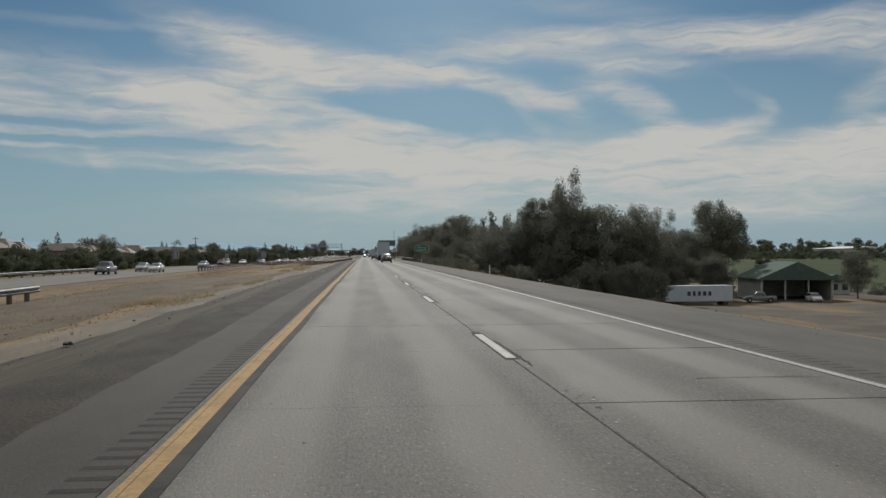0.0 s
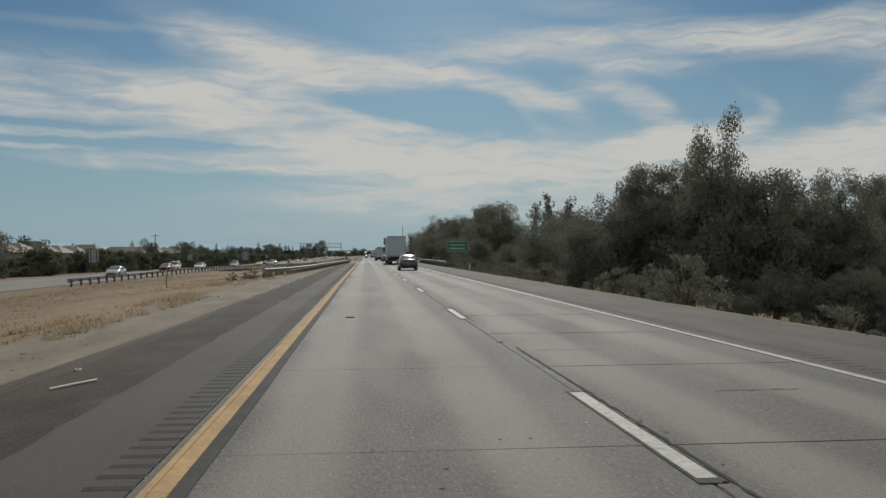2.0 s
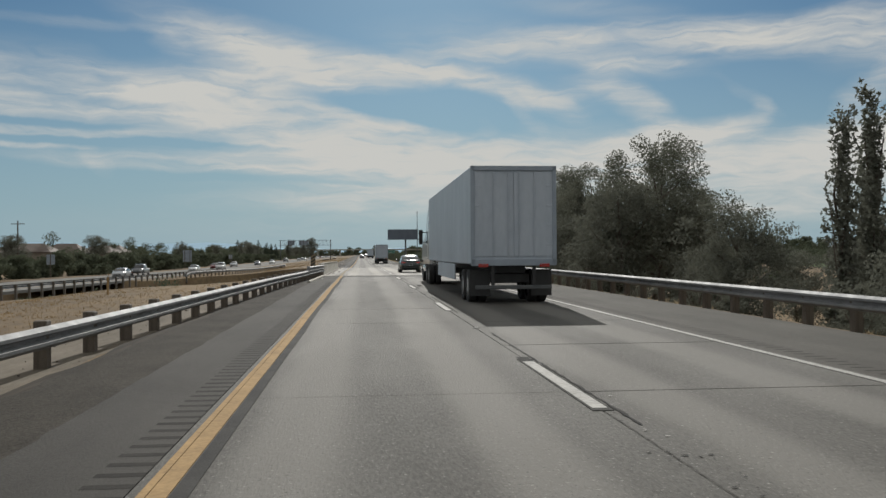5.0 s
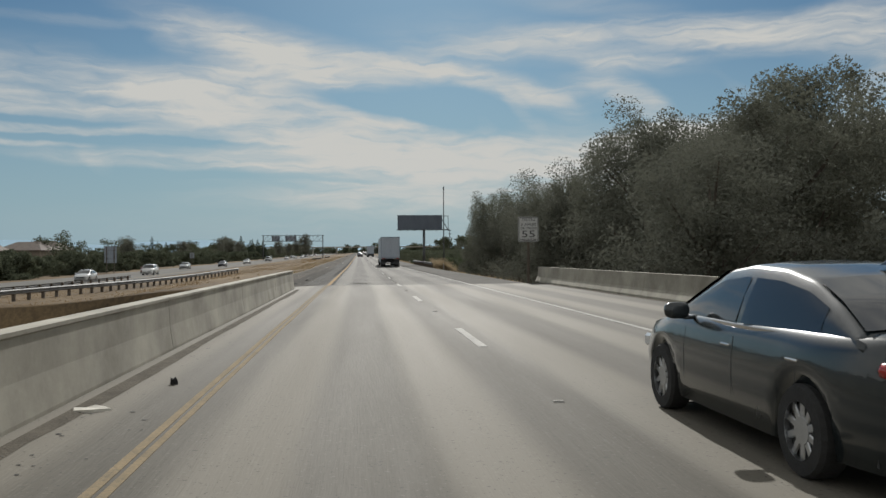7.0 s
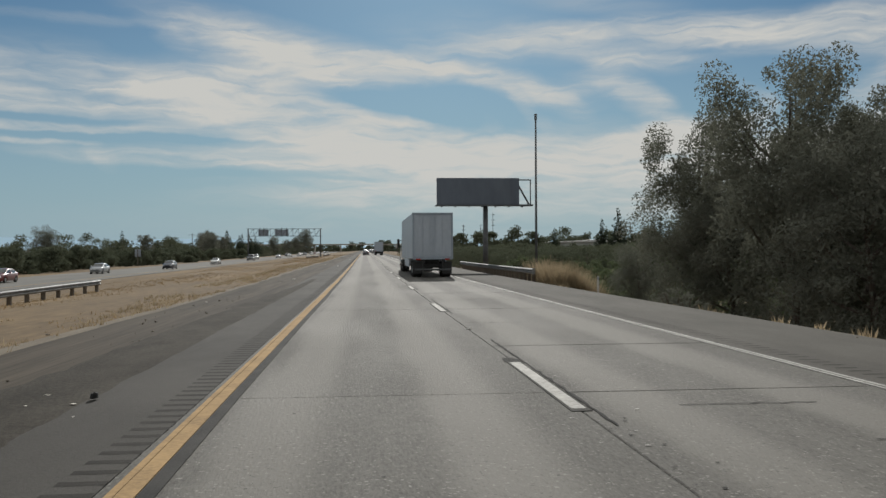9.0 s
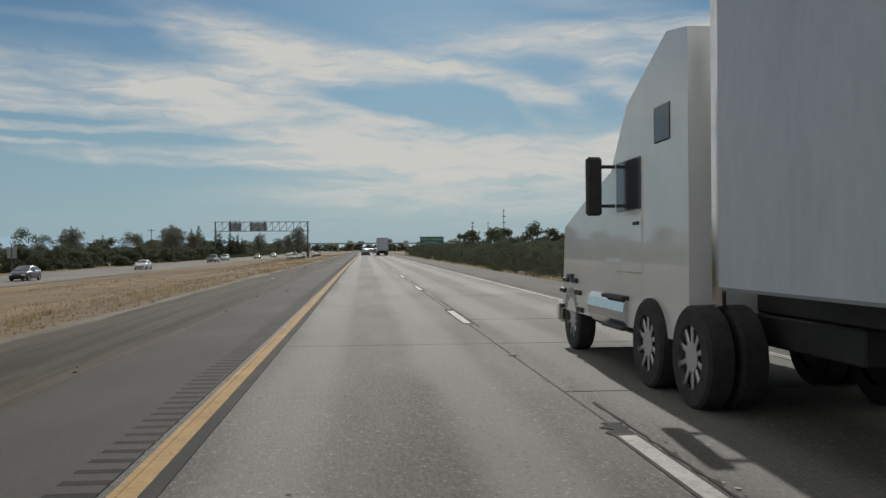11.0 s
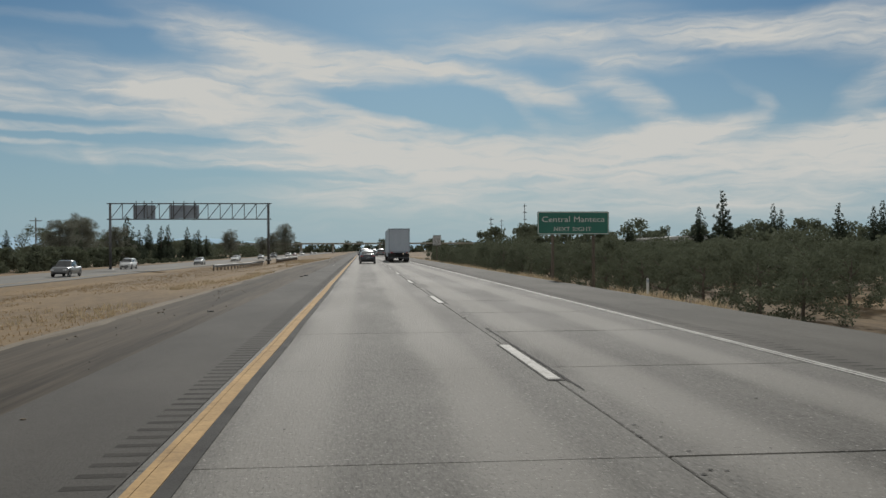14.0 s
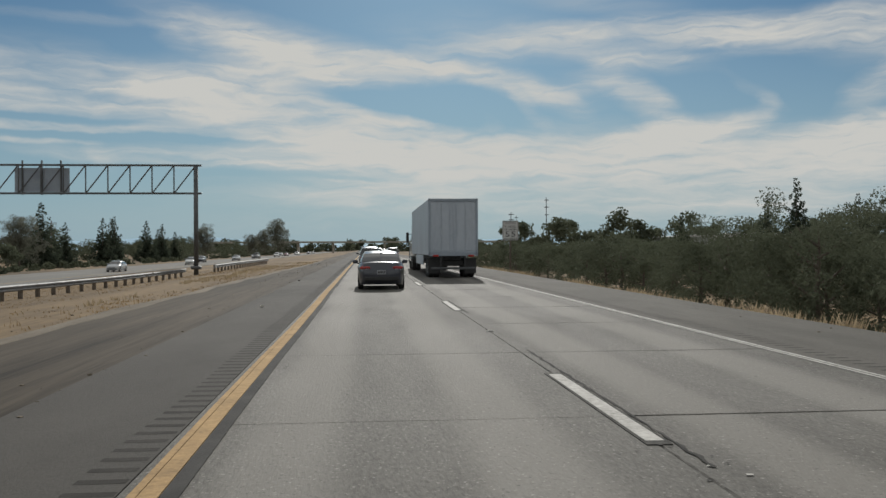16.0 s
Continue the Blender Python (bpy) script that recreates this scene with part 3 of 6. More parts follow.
def limbs(bm, rng, h, spread, start, r0, count, lean=0.0):
    tips = []
    top = Vector((lean, rng.normal() * 0.02 * h, h * 0.86))
    prev = Vector((0, 0, -0.4))
    for k in range(1, 6):
        p = top * (k / 5) + Vector((rng.normal() * 0.012 * h, rng.normal() * 0.012 * h, 0))
        tube(bm, prev, p, r0 * (1 - 0.17 * (k - 1)), r0 * (1 - 0.17 * k), 7)
        prev = p
    tips.append(prev)
    for k in range(count):
        f = start + (0.85 - start) * (k + rng.random() * 0.6) / count
        a = k * 2.4 + rng.random()
        b = top * f
        reach = spread * (1.1 - 0.5 * f) * (0.6 + 0.5 * rng.random())
        e = b + Vector((math.cos(a) * reach, math.sin(a) * reach, h * (0.10 + 0.12 * rng.random())))
        mid = (b + e) / 2 + Vector((0, 0, -0.02 * h))
        tube(bm, b, mid, r0 * 0.42, r0 * 0.28, 5)
        tube(bm, mid, e, r0 * 0.28, r0 * 0.10, 5)
        tips += [mid, e]
    return tips


def tree(name, kind, h, seed, label, leaf, fine=1.0):
    """A tree at the origin: trunk with limbs, and a crown of leaf clumps."""
    rng = np.random.default_rng(seed)
    base = thing(name, Matrix(), label, "tree")
    bm = bmesh.new()
    if kind == "broad":
        tips = limbs(bm, rng, h, h * 0.30, 0.22, h * 0.018, 13)
        cs, rs = [], []
        for t in tips:
            for _ in range(4):
                cs.append(tuple(t + Vector(rng.normal(size=3)) * h * 0.055))
                rs.append(h * (0.06 + 0.05 * rng.random()))
        for _ in range(46):
            a, f = rng.random() * 6.28, rng.random()
            w = h * 0.30 * (0.55 + 0.75 * math.sin(math.pi * (0.15 + 0.8 * f)))
            k = rng.random() ** 0.5
            cs.append((math.cos(a) * w * k * 0.9, math.sin(a) * w * k * 0.9, h * (0.16 + 0.76 * f)))
            rs.append(h * (0.05 + 0.05 * rng.random()))
        pts = leaf_cloud(rng, cs, rs, 150 * fine ** 1.6, h * 0.0080 / fine)
    elif kind == "gum":
        tips = limbs(bm, rng, h, h * 0.27, 0.35, h * 0.016, 15, h * 0.04)
        cs, rs = [], []
        for t in tips[1:]:
            for _ in range(4):
                o = Vector(rng.normal(size=3)) * h * 0.05
                cs.append(tuple(t + o))
                rs.append(h * (0.025 + 0.05 * rng.random()))
        for _ in range(22):
            a, f = rng.random() * 6.28, rng.random()
            w = h * 0.24 * math.sin(math.pi * (0.2 + 0.75 * f))
            cs.append((math.cos(a) * w, math.sin(a) * w, h * (0.30 + 0.66 * f)))
            rs.append(h * (0.03 + 0.045 * rng.random()))
        pts = leaf_cloud(rng, cs, rs, 340, h * 0.0050, 1.2)
    elif kind == "poplar":
        tips = limbs(bm, rng, h, h * 0.05, 0.15, h * 0.012, 14)
        cs = [(rng.normal() * h * 0.034 * (1.1 - 0.7 * k / 130), rng.normal() * h * 0.034 * (1.1 - 0.7 * k / 130), h * (0.08 + 0.90 * k / 130)) for k in range(130)]
        rs = [h * (0.014 + 0.030 * rng.random()) * (1.1 - 0.6 * k / 130) for k in range(130)]
        pts = leaf_cloud(rng, cs, rs, 44, h * 0.009, 2.2)
    elif kind == "conifer":
        limbs(bm, rng, h, 0.1, 0.3, h * 0.016, 3)
        cs, rs = [], []
        for k in range(26):
            f = k / 26
            w = h * 0.26 * (1 - f) ** 0.85 * (0.8 + 0.4 * rng.random()) + 0.008 * h
            for j in range(max(3, int(12 * (1 - f)))):
                a = j * 2.4 + k * 1.3
                d = w * (0.10 + 0.90 * rng.random())
                cs.append((math.cos(a) * d, math.sin(a) * d, h * (0.03 + 0.93 * f + 0.03 * rng.random())))
                rs.append(h * 0.062 * (1.1 - 0.82 * f))
        pts = leaf_cloud(rng, cs, rs, 42, h * 0.015, 0.9)
    elif kind == "orchard":
        tips = limbs(bm, rng, h * 0.8, h * 0.32, 0.2, h * 0.03, 7)
        cs, rs = [], []
        for _ in range(60):
            a, f = rng.random() * 6.28, rng.random()
            w = h * 0.62 * (0.55 + 0.5 * math.sin(math.pi * (0.2 + 0.7 * f)))
            k = rng.random() ** 0.45
            cs.append((math.cos(a) * w * k, math.sin(a) * w * k, h * (0.05 + 0.81 * f)))
            rs.append(h * (0.07 + 0.08 * rng.random()))
        pts = leaf_cloud(rng, cs, rs, 80 * fine ** 1.6, h * 0.0175 / fine)
    else:  # shrub
        for k in range(7):
            a = k * 0.9
            tube(bm, (0, 0, -0.2), (math.cos(a) * h * 0.4, math.sin(a) * h * 0.4, h * 0.7), 0.03 * h, 0.008 * h, 5)
        cs, rs = [], []
        for _ in range(34):
            a, k, f = rng.random() * 6.28, rng.random() ** 0.5, rng.random()
            cs.append((math.cos(a) * h * 0.75 * k, math.sin(a) * h * 0.75 * k, h * (0.05 + (0.85 - 0.45 * k) * f)))
            rs.append(h * (0.10 + 0.09 * rng.random()))
        pts = leaf_cloud(rng, cs, rs, 110, h * 0.021)
    part("trunk", bm, BARK, base)
    cloud_mesh("crown", pts, leaf, base)
    return base


PLANTED = []


def plant(models, spots, group):
    """The models and copies of them on the ground at (x, y, scale)."""
    rng = random.Random(len(spots) * 7 + 1)
    for k, (x, y, s) in enumerate(spots):
        mdl = models[k % len(models)]
        m = pose(x, y, ground_z(x, y) - 0.05, 0, 0, rng.random() * 360) @ Matrix.Diagonal((s * rng.uniform(0.92, 1.12), s * rng.uniform(0.92, 1.12), s, 1))
        if mdl not in PLANTED:
            mdl.matrix_basis = m
            PLANTED.append(mdl)
            tagged(mdl, group=group)
        else:
            c = copy_thing(mdl, m @ Matrix.Diagonal((1 / mdl.scale[0], 1 / mdl.scale[1], 1 / mdl.scale[2], 1)))
            tagged(c, group=group)


BROAD = [tree("broadleaf_tree", "broad", 20, 11 + k, "dark green backlit broadleaf tree on the embankment", LEAF_DARK) for k in range(3)]
GUM = [tree("eucalyptus_tree", "gum", 20, 31 + k, "tall eucalyptus with a loose grey-green crown", LEAF) for k in range(3)]
BROAD_NEAR = [tree("broadleaf_tree", "broad", 20, 16 + k, "dark green backlit broadleaf tree on the embankment", LEAF_DARK, 1.65) for k in range(2)]
THICKET = [tree("orchard_tree", "orchard", 4.6, 78, "overgrown bushy tree at the edge of the orchard", LEAF_ORCHARD, 1.9)]
POPLAR = [tree("poplar_tree", "poplar", 20, 51 + k, "narrow upright poplar with thin top twigs", LEAF_DARK) for k in range(2)]
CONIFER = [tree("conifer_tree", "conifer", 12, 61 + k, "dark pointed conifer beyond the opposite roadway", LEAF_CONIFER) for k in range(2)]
ORCHARD = [tree("orchard_tree", "orchard", 4.6, 71 + k, "leafy green orchard tree with a low dense crown", LEAF_ORCHARD) for k in range(3)]
SHRUB = [tree("shrub", "shrub", 2.0, 81 + k, "dusty green shrub on the embankment edge", LEAF_DARK) for k in range(2)]

plant(BROAD, [(42, 153, 0.93), (47, 158, 0.80), (54.5, 172, 0.84), (59, 168, 0.72), (36.2, 155.5, 0.88), (31, 165, 0.82), (24, 160, 0.66), (25.5, 168, 0.72),
              (17, 150, 0.42), (19, 157, 0.46), (16.5, 164, 0.34), (22, 174, 0.50), (37, 178, 0.70), (28.4, 188, 0.80), (31.0, 191, 0.76), (21, 181, 0.36), (33, 200, 0.60),
              (15.5, 186, 0.36), (18.5, 192, 0.38), (24, 199, 0.44), (15.5, 200, 0.34), (41, 208, 0.74), (46, 203, 0.90), (66, 182, 0.72), (71, 186, 0.76),
              (22, 238, 0.78), (30, 245, 0.80), (18.5, 246, 0.62), (36, 222, 0.56), (24, 224, 0.46), (44, 250, 0.5), (24, 269, 0.56),
              (-62, 655, 0.58), (-66, 668, 0.62), (-60, 676, 0.5), (-52, 806, 0.56), (-58, 630, 0.5), (-64, 560, 0.45), (-61, 470, 0.42), (-66, 390, 0.5), (-63, 330, 0.42), (-60, 210, 0.4),
              (95, 160, 0.5), (36, 290, 0.5)], "trees along the embankment")
plant(BROAD_NEAR, [(16.2, 271, 0.68), (20.5, 279, 0.78), (26, 286, 0.92), (19, 287, 0.82), (23, 297, 0.80), (31, 292, 0.98), (17.2, 302, 0.68), (20, 310, 0.50), (28, 306, 0.75), (15.4, 322, 0.48), (19, 328, 0.56), (16.2, 334, 0.44), (36, 281, 0.46), (17.6, 317, 0.70), (14.4, 341, 0.26), (23, 336, 0.5)], "trees along the embankment")
plant(GUM, [(38.6, 156, 0.86), (79.2, 190, 1.06), (83.5, 194, 1.0), (51, 155, 0.88), (34, 169, 1.0), (46, 205, 1.04), (24, 279, 0.92), (33, 290, 1.10), (20, 292, 0.90), (16.0, 336, 0.58), (18.6, 326, 0.56), (21, 333, 0.62), (30, 300, 0.95),
            (37.5, 165, 1.0), (40, 171, 0.90), (15.6, 327, 0.62), (17.5, 304, 0.66), (26, 241, 1.0)], "eucalyptus trees beside the freeway")
tall = tree("evergreen_tree", "broad", 21.6, 24, "tall dense dark tree with a narrow pointed top", LEAF_DARK)
tall.matrix_basis = pose(36.6, 153.6, ground_z(36.6, 153.6), 0, 0, 40) @ Matrix.Diagonal((0.56, 0.56, 1.08, 1))
rb = random.Random(41)
plant(BROAD, [(24 + 25 * rb.random(), 139 + 10 * rb.random(), 0.26 + 0.16 * rb.random()) for k in range(16)] + [(52 + 20 * rb.random(), 158 + 8 * rb.random(), 0.34 + 0.14 * rb.random()) for k in range(8)],
      "bushy undergrowth trees above the farm yard")
plant(POPLAR, [(29.9, 217, 0.93), (32.4, 218, 1.0), (35.4, 215, 0.96), (33.4, 219.5, 0.86)], "poplars behind the embankment")
rr = random.Random(5)
plant(SHRUB, [(10.6 + rr.random() * 4.5, 88 + k * 2.6 + rr.random() * 2, 0.45 + 0.65 * rr.random()) for k in range(50)] +
      [(10.8 + rr.random() * 4, 284 + k * 2.2 + rr.random(), 0.4 + 0.6 * rr.random()) for k in range(24)] +
      [(17 + rr.random() * 25, 140 + rr.random() * 12, 1.1 + 1.0 * rr.random()) for k in range(30)] +
      [(-7.4, 123.6, 0.42), (-6.7, 127.2, 0.30), (-8.3, 121.5, 0.34), (-7.9, 125.0, 0.25), (-6.2, 131.0, 0.22)] +
      [(60 + rr.random() * 60, 170 + rr.random() * 90, 0.8 + rr.random()) for k in range(14)], "shrubs along the embankment")
spots = []
for row in range(5):
    x = 15.5 + row * 5.6
    y = 384 + (row % 2) * 2.0
    while y < 640 - (0 if row < 4 else -60):
        if rr.random() > 0.04:
            spots.append((x + rr.uniform(-0.5, 0.5), y + rr.uniform(-0.6, 0.6), 0.62 + 0.24 * rr.random()))
        y += 4.4 if row < 2 else 7.0
plant(THICKET, [(14.6, 545, 1.08), (16.4, 549, 1.04), (15.0, 553, 0.95)], "orchard rows beside the freeway")
plant(ORCHARD, spots, "orchard rows beside the freeway")
# beyond the opposite roadway
plant(CONIFER, [(-60, 686, 1.08), (-61, 702, 0.80), (-60, 724, 0.95), (-60, 733, 1.0), (-61, 768, 1.02), (-59, 778, 0.95), (-62, 786, 0.85), (-58, 640, 0.7), (-60, 800, 0.8)] +
      [(-95 - 80 * rr.random(), 180 + 60 * k + 30 * rr.random(), 0.9 + 0.5 * rr.random()) for k in range(12)] +
      [(156, 821, 2.40), (147, 825, 1.81), (176, 815, 1.86), (183, 822, 1.71), (208, 820, 1.92), (222, 816, 1.81), (230, 822, 2.03), (251, 818, 1.71), (120, 840, 1.39), (285, 800, 1.81)], "conifers beyond the freeway")


# ---------------------------------------------------------------- signs, gantry, billboard
GREEN = mat("green_sign_sheeting", (0.022, 0.125, 0.095), (0.035, 0.17, 0.13), 1.0, 0.55, 0.05)
SIGN_WHITE = mat("white_sign_sheeting", (0.50, 0.50, 0.49), (0.66, 0.66, 0.64), 2.0, 0.6, 0.05)
SIGN_BLACK = mat("black_sign_lettering", (0.02, 0.02, 0.02), (0.04, 0.04, 0.04), 3.0, 0.6, 0.05)
SIGN_BACK = mat("bare_aluminium_sign_back", (0.25, 0.29, 0.345), (0.35, 0.395, 0.455), 1.5, 0.7, 0.1, metal=0.05)
STEEL = mat("dark_weathered_steel", (0.07, 0.075, 0.08), (0.15, 0.155, 0.16), 2.0, 0.6, 0.2, metal=0.4)
BOARD = mat("grey_billboard_back", (0.090, 0.108, 0.138), (0.135, 0.155, 0.190), 1.2, 0.7, 0.1, stretch=(1, 1, 0.3))


def lettering(text, size, width, x, z, material, parent, name="lettering"):
    """Words as thin raised letters on a sign that faces -y, centred on x, base line at z."""
    cu = bpy.data.curves.new(name, "FONT")
    cu.body, cu.size, cu.align_x, cu.extrude, cu.resolution_u = text, size, "CENTER", 0.004, 2
    tmp = bpy.data.objects.new(name, cu)
    scene.collection.objects.link(tmp)
    bpy.context.view_layer.update()
    me = bpy.data.meshes.new_from_object(tmp)
    w = tmp.dimensions[0]
    bpy.data.objects.remove(tmp)
    me.materials.clear()
    me.materials.append(material)
    ob = new(name, me)
    ob.parent = parent
    k = width / w if w else 1
    ob.matrix_basis = pose(x, -0.026, z, 90) @ Matrix.Diagonal((k, 1, 1, 1))
    return ob


def rounded(w, h, r, n=4):
    pts = []
    for cx, cz, a in ((w / 2 - r, h / 2 - r, 0), (-w / 2 + r, h / 2 - r, 90), (-w / 2 + r, -h / 2 + r, 180), (w / 2 - r, -h / 2 + r, 270)):
        pts += [(cx + r * math.cos(radians(a + 90 * k / n)), cz + r * math.sin(radians(a + 90 * k / n))) for k in range(n + 1)]
    return pts


def plate(bm, w, h, r, y0, y1, z=0.0, x=0.0):
    lo = [bm.verts.new((x + px, y0, z + pz)) for px, pz in rounded(w, h, r)]
    hi = [bm.verts.new((x + px, y1, z + pz)) for px, pz in rounded(w, h, r)]
    bm.faces.new(lo)
    bm.faces.new(hi[::-1])
    n = len(lo)
    for k in range(n):
        bm.faces.new((lo[k], hi[k], hi[(k + 1) % n], lo[(k + 1) % n]))
    bmesh.ops.recalc_face_normals(bm, faces=bm.faces)


def border(bm, w, h, r, t, y):
    a = [bm.verts.new((px, y, pz)) for px, pz in rounded(w, h, r)]
    b = [bm.verts.new((px, y, pz)) for px, pz in rounded(w - 2 * t, h - 2 * t, max(r - t, 0.02))]
    n = len(a)
    for k in range(n):
        bm.faces.new((a[k], a[(k + 1) % n], b[(k + 1) % n], b[k]))


def road_sign(name, x, y, w, zb, zt, face, ink, label, lines, posts, cat="road sign"):
    """A sign board that faces the traffic coming along +y; lines: text, size, width, x, z from the middle."""
    g = grade(y)
    zm, h = (zb + zt) / 2, zt - zb
    base = thing(name, pose(x, y, g + zm), label, cat)
    bm = bmesh.new()
    plate(bm, w, h, 0.08, -0.012, 0.012)
    part("sign_panel", bm, face, base)
    bm = bmesh.new()
    border(bm, w - 0.05, h - 0.05, 0.07, 0.035, -0.018)
    part("sign_border", bm, ink, base)
    for text, size, tw, tx, tz in lines:
        lettering(text, size, tw, tx, tz, ink, base)
    for px in posts:
        bm = bmesh.new()
        lowest = ground_z(x + px, y) - (g + zm) - 0.5
        box(bm, px, 0.075, (h / 2 - 0.1 + lowest) / 2, 0.14, 0.12, h / 2 - 0.1 - lowest, 0.012)
        part("post", bm, RAIL_POST, base)
    return base


road_sign("guide_sign", 11.22, 501.5, 3.85, 2.28, 3.50, GREEN, SIGN_WHITE, "green freeway guide sign with white lettering on timber posts",
          [("Central", 0.42, 1.50, -0.93, 0.06), ("Manteca", 0.42, 1.65, 0.85, 0.06), ("NEXT", 0.30, 0.86, -0.62, -0.42), ("RIGHT", 0.30, 1.0, 0.46, -0.42)], (-1.1, 1.1))
one = road_sign("guide_sign", 12.1, 179.5, 2.88, 1.80, 3.17, GREEN, SIGN_WHITE, "dim green freeway guide sign in front of trees",
                [("Manteca", 0.34, 1.95, 0.0, 0.10)], (-0.75, 0.75))
for k in range(7):
    bm = bmesh.new()
    box(bm, -0.95 + k * 0.31, -0.021, -0.27, 0.22 if k % 3 else 0.14, 0.008, 0.18, 0.004)
    part("lettering_bar", bm, SIGN_WHITE, one)
TRUCK_LIMIT = [("TRUCKS", 0.21, 0.80, 0.0, 0.50), ("3", 0.21, 0.10, -0.40, 0.22), ("AXLES", 0.21, 0.68, 0.11, 0.22), ("OR", 0.21, 0.26, -0.35, 0.0), ("MORE", 0.21, 0.58, 0.19, 0.0), ("55", 0.58, 0.78, 0.0, -0.47), ("MAXIMUM", 0.17, 0.94, 0.0, -0.67)]
road_sign("speed_sign", 10.28, 283.4, 1.22, 2.30, 3.78, SIGN_WHITE, SIGN_BLACK, "white truck speed limit sign with black lettering on timber post",
          TRUCK_LIMIT, (0.0,))
road_sign("speed_sign", 10.96, 583.0, 1.22, 2.12, 3.60, SIGN_WHITE, SIGN_BLACK, "white truck speed limit sign beside the orchard", TRUCK_LIMIT, (0.0,))


def back_sign(x, y, w, h, zb, label):
    """A sign of the opposite roadway, seen from behind: bare metal, on two posts."""
    g = ground_z(x, y)
    base = thing("road_sign", pose(x, y, g), label, "road sign", "signs of the opposite roadway")
    bm = bmesh.new()
    plate(bm, w, h, 0.06, -0.012, 0.012, zb + h / 2)
    part("sign_panel", bm, SIGN_BACK, base)
    for z in (0.25, 0.75):
        bm = bmesh.new()
        box(bm, 0, -0.035, zb + h * z, w * 0.94, 0.04, 0.06, 0.006)
        part("stiffener", bm, GALV, base)
    for px in ((-w * 0.3, w * 0.3) if w > 1.5 else (0,)):
        bm = bmesh.new()
        box(bm, px, -0.10, (zb + h) / 2 - 0.2, 0.12, 0.10, zb + h + 0.3, 0.01)
        part("post", bm, RAIL_POST, base)


for x, y, w, h, zb in ((-44.0, 246, 2.4, 2.6, 1.9), (-46.0, 300, 1.2, 1.5, 2.0), (-44.5, 395, 2.2, 3.0, 1.8), (-46, 480, 1.2, 1.5, 2.0), (-45, 215, 1.6, 2.1, 1.8)):
    back_sign(x, y, w, h, zb, "bare back of a road sign beyond the opposite roadway")

# sign gantry over the opposite roadway
GY, GX0, GX1, GZ1, GZ0 = 596.0, -39.0, -14.7, 8.9, 6.45
gz = grade(GY)
gantry = thing("sign_gantry", pose(0, GY, gz), "dark steel truss sign gantry over the opposite roadway", "sign gantry")
for px, foot in ((GX1, -0.8), (GX0, -2.2)):
    bm = bmesh.new()
    tube(bm, (px, 0, foot), (px, 0, GZ1 + 0.05), 0.21, 0.19, 12)
    box(bm, px, 0, foot + 0.75, 0.8, 0.8, 0.3, 0.05)
    part("post", bm, STEEL, gantry, "tall round steel post", True)
for z in (GZ0, GZ1):
    bm = bmesh.new()
    box(bm, (GX0 + GX1) / 2, 0, z, GX1 - GX0 + 1.0, 0.17, 0.17, 0.02)
    part("chord", bm, STEEL, gantry)
nb = 13
for k in range(nb):
    xa, xb = GX0 + (GX1 - GX0) * k / nb, GX0 + (GX1 - GX0) * (k + 1) / nb
    bm = bmesh.new()
    tube(bm, (xa, 0, GZ0), (xb, 0, GZ1), 0.06, 0.06, 6)
    part("truss_diagonal", bm, STEEL, gantry)
    bm = bmesh.new()
    tube(bm, (xb, 0, GZ0), (xb, 0, GZ1), 0.06, 0.06, 6)
    part("truss_vertical", bm, STEEL, gantry)
for xa, w in ((-35.6, 3.4), (-30.1, 4.6)):
    bm = bmesh.new()
    box(bm, xa + w / 2, 0.35, (GZ0 + GZ1) / 2 - 0.05, w, 0.05, 2.1, 0.02)
    pan = part("sign_panel", bm, SIGN_BACK, gantry, "back of an overhead guide sign")
    for q in (0.15, 0.5, 0.85):
        bm = bmesh.new()
        box(bm, xa + w * q, 0.25, (GZ0 + GZ1) / 2 + 0.15, 0.12, 0.14, 3.0, 0.01)
        part("hanger", bm, STEEL, pan)

# billboard
bb = thing("billboard", pose(0, 371, 0), "grey blank-faced billboard on one steel post", "billboard")
bm = bmesh.new()
box(bm, 9.95, 0, 6.75 + grade(371), 7.1, 0.35, 2.3, 0.03)
part("panel", bm, BOARD, bb)
bm = bmesh.new()
box(bm, 10.4, -0.35, 5.52 + grade(371), 8.3, 0.75, 0.10, 0.01)
part("catwalk", bm, STEEL, bb)
for k in range(7):
    bm = bmesh.new()
    tube(bm, (6.8 + k * 1.15, 0.2, 5.45 + grade(371)), (6.8 + k * 1.15, -0.75, 5.40 + grade(371)), 0.04, 0.04, 6)
    part("bracket", bm, STEEL, bb)
bm = bmesh.new()
tube(bm, (10.6, 0.1, ground_z(10.6, 371) - 0.5), (10.6, 0.1, 5.7 + grade(371)), 0.23, 0.21, 14)
part("post", bm, STEEL, bb, "round steel post", True)
bm = bmesh.new()
for a, b in (((13.2, 0, 7.75), (14.55, 0, 7.75)), ((13.2, 0, 5.6), (14.75, 0, 5.6)), ((14.5, 0, 5.6), (14.5, 0, 7.75)), ((13.25, 0, 7.7), (14.4, 0, 5.65)), ((13.25, 0.3, 7.7), (14.4, 0.3, 5.65))):
    tube(bm, Vector(a) + Vector((0, 0, grade(371))), Vector(b) + Vector((0, 0, grade(371))), 0.05, 0.05, 6)
part("side_frame", bm, STEEL, bb)
mast = thing("mast", pose(12.6, 359, ground_z(12.6, 359)), "thin tall grey steel mast behind the guard rail", "mast")
bm = bmesh.new()
tube(bm, (0, 0, -0.4), (0, 0, 13.1), 0.11, 0.06, 8)
part("pole", bm, STEEL, mast, "", True)
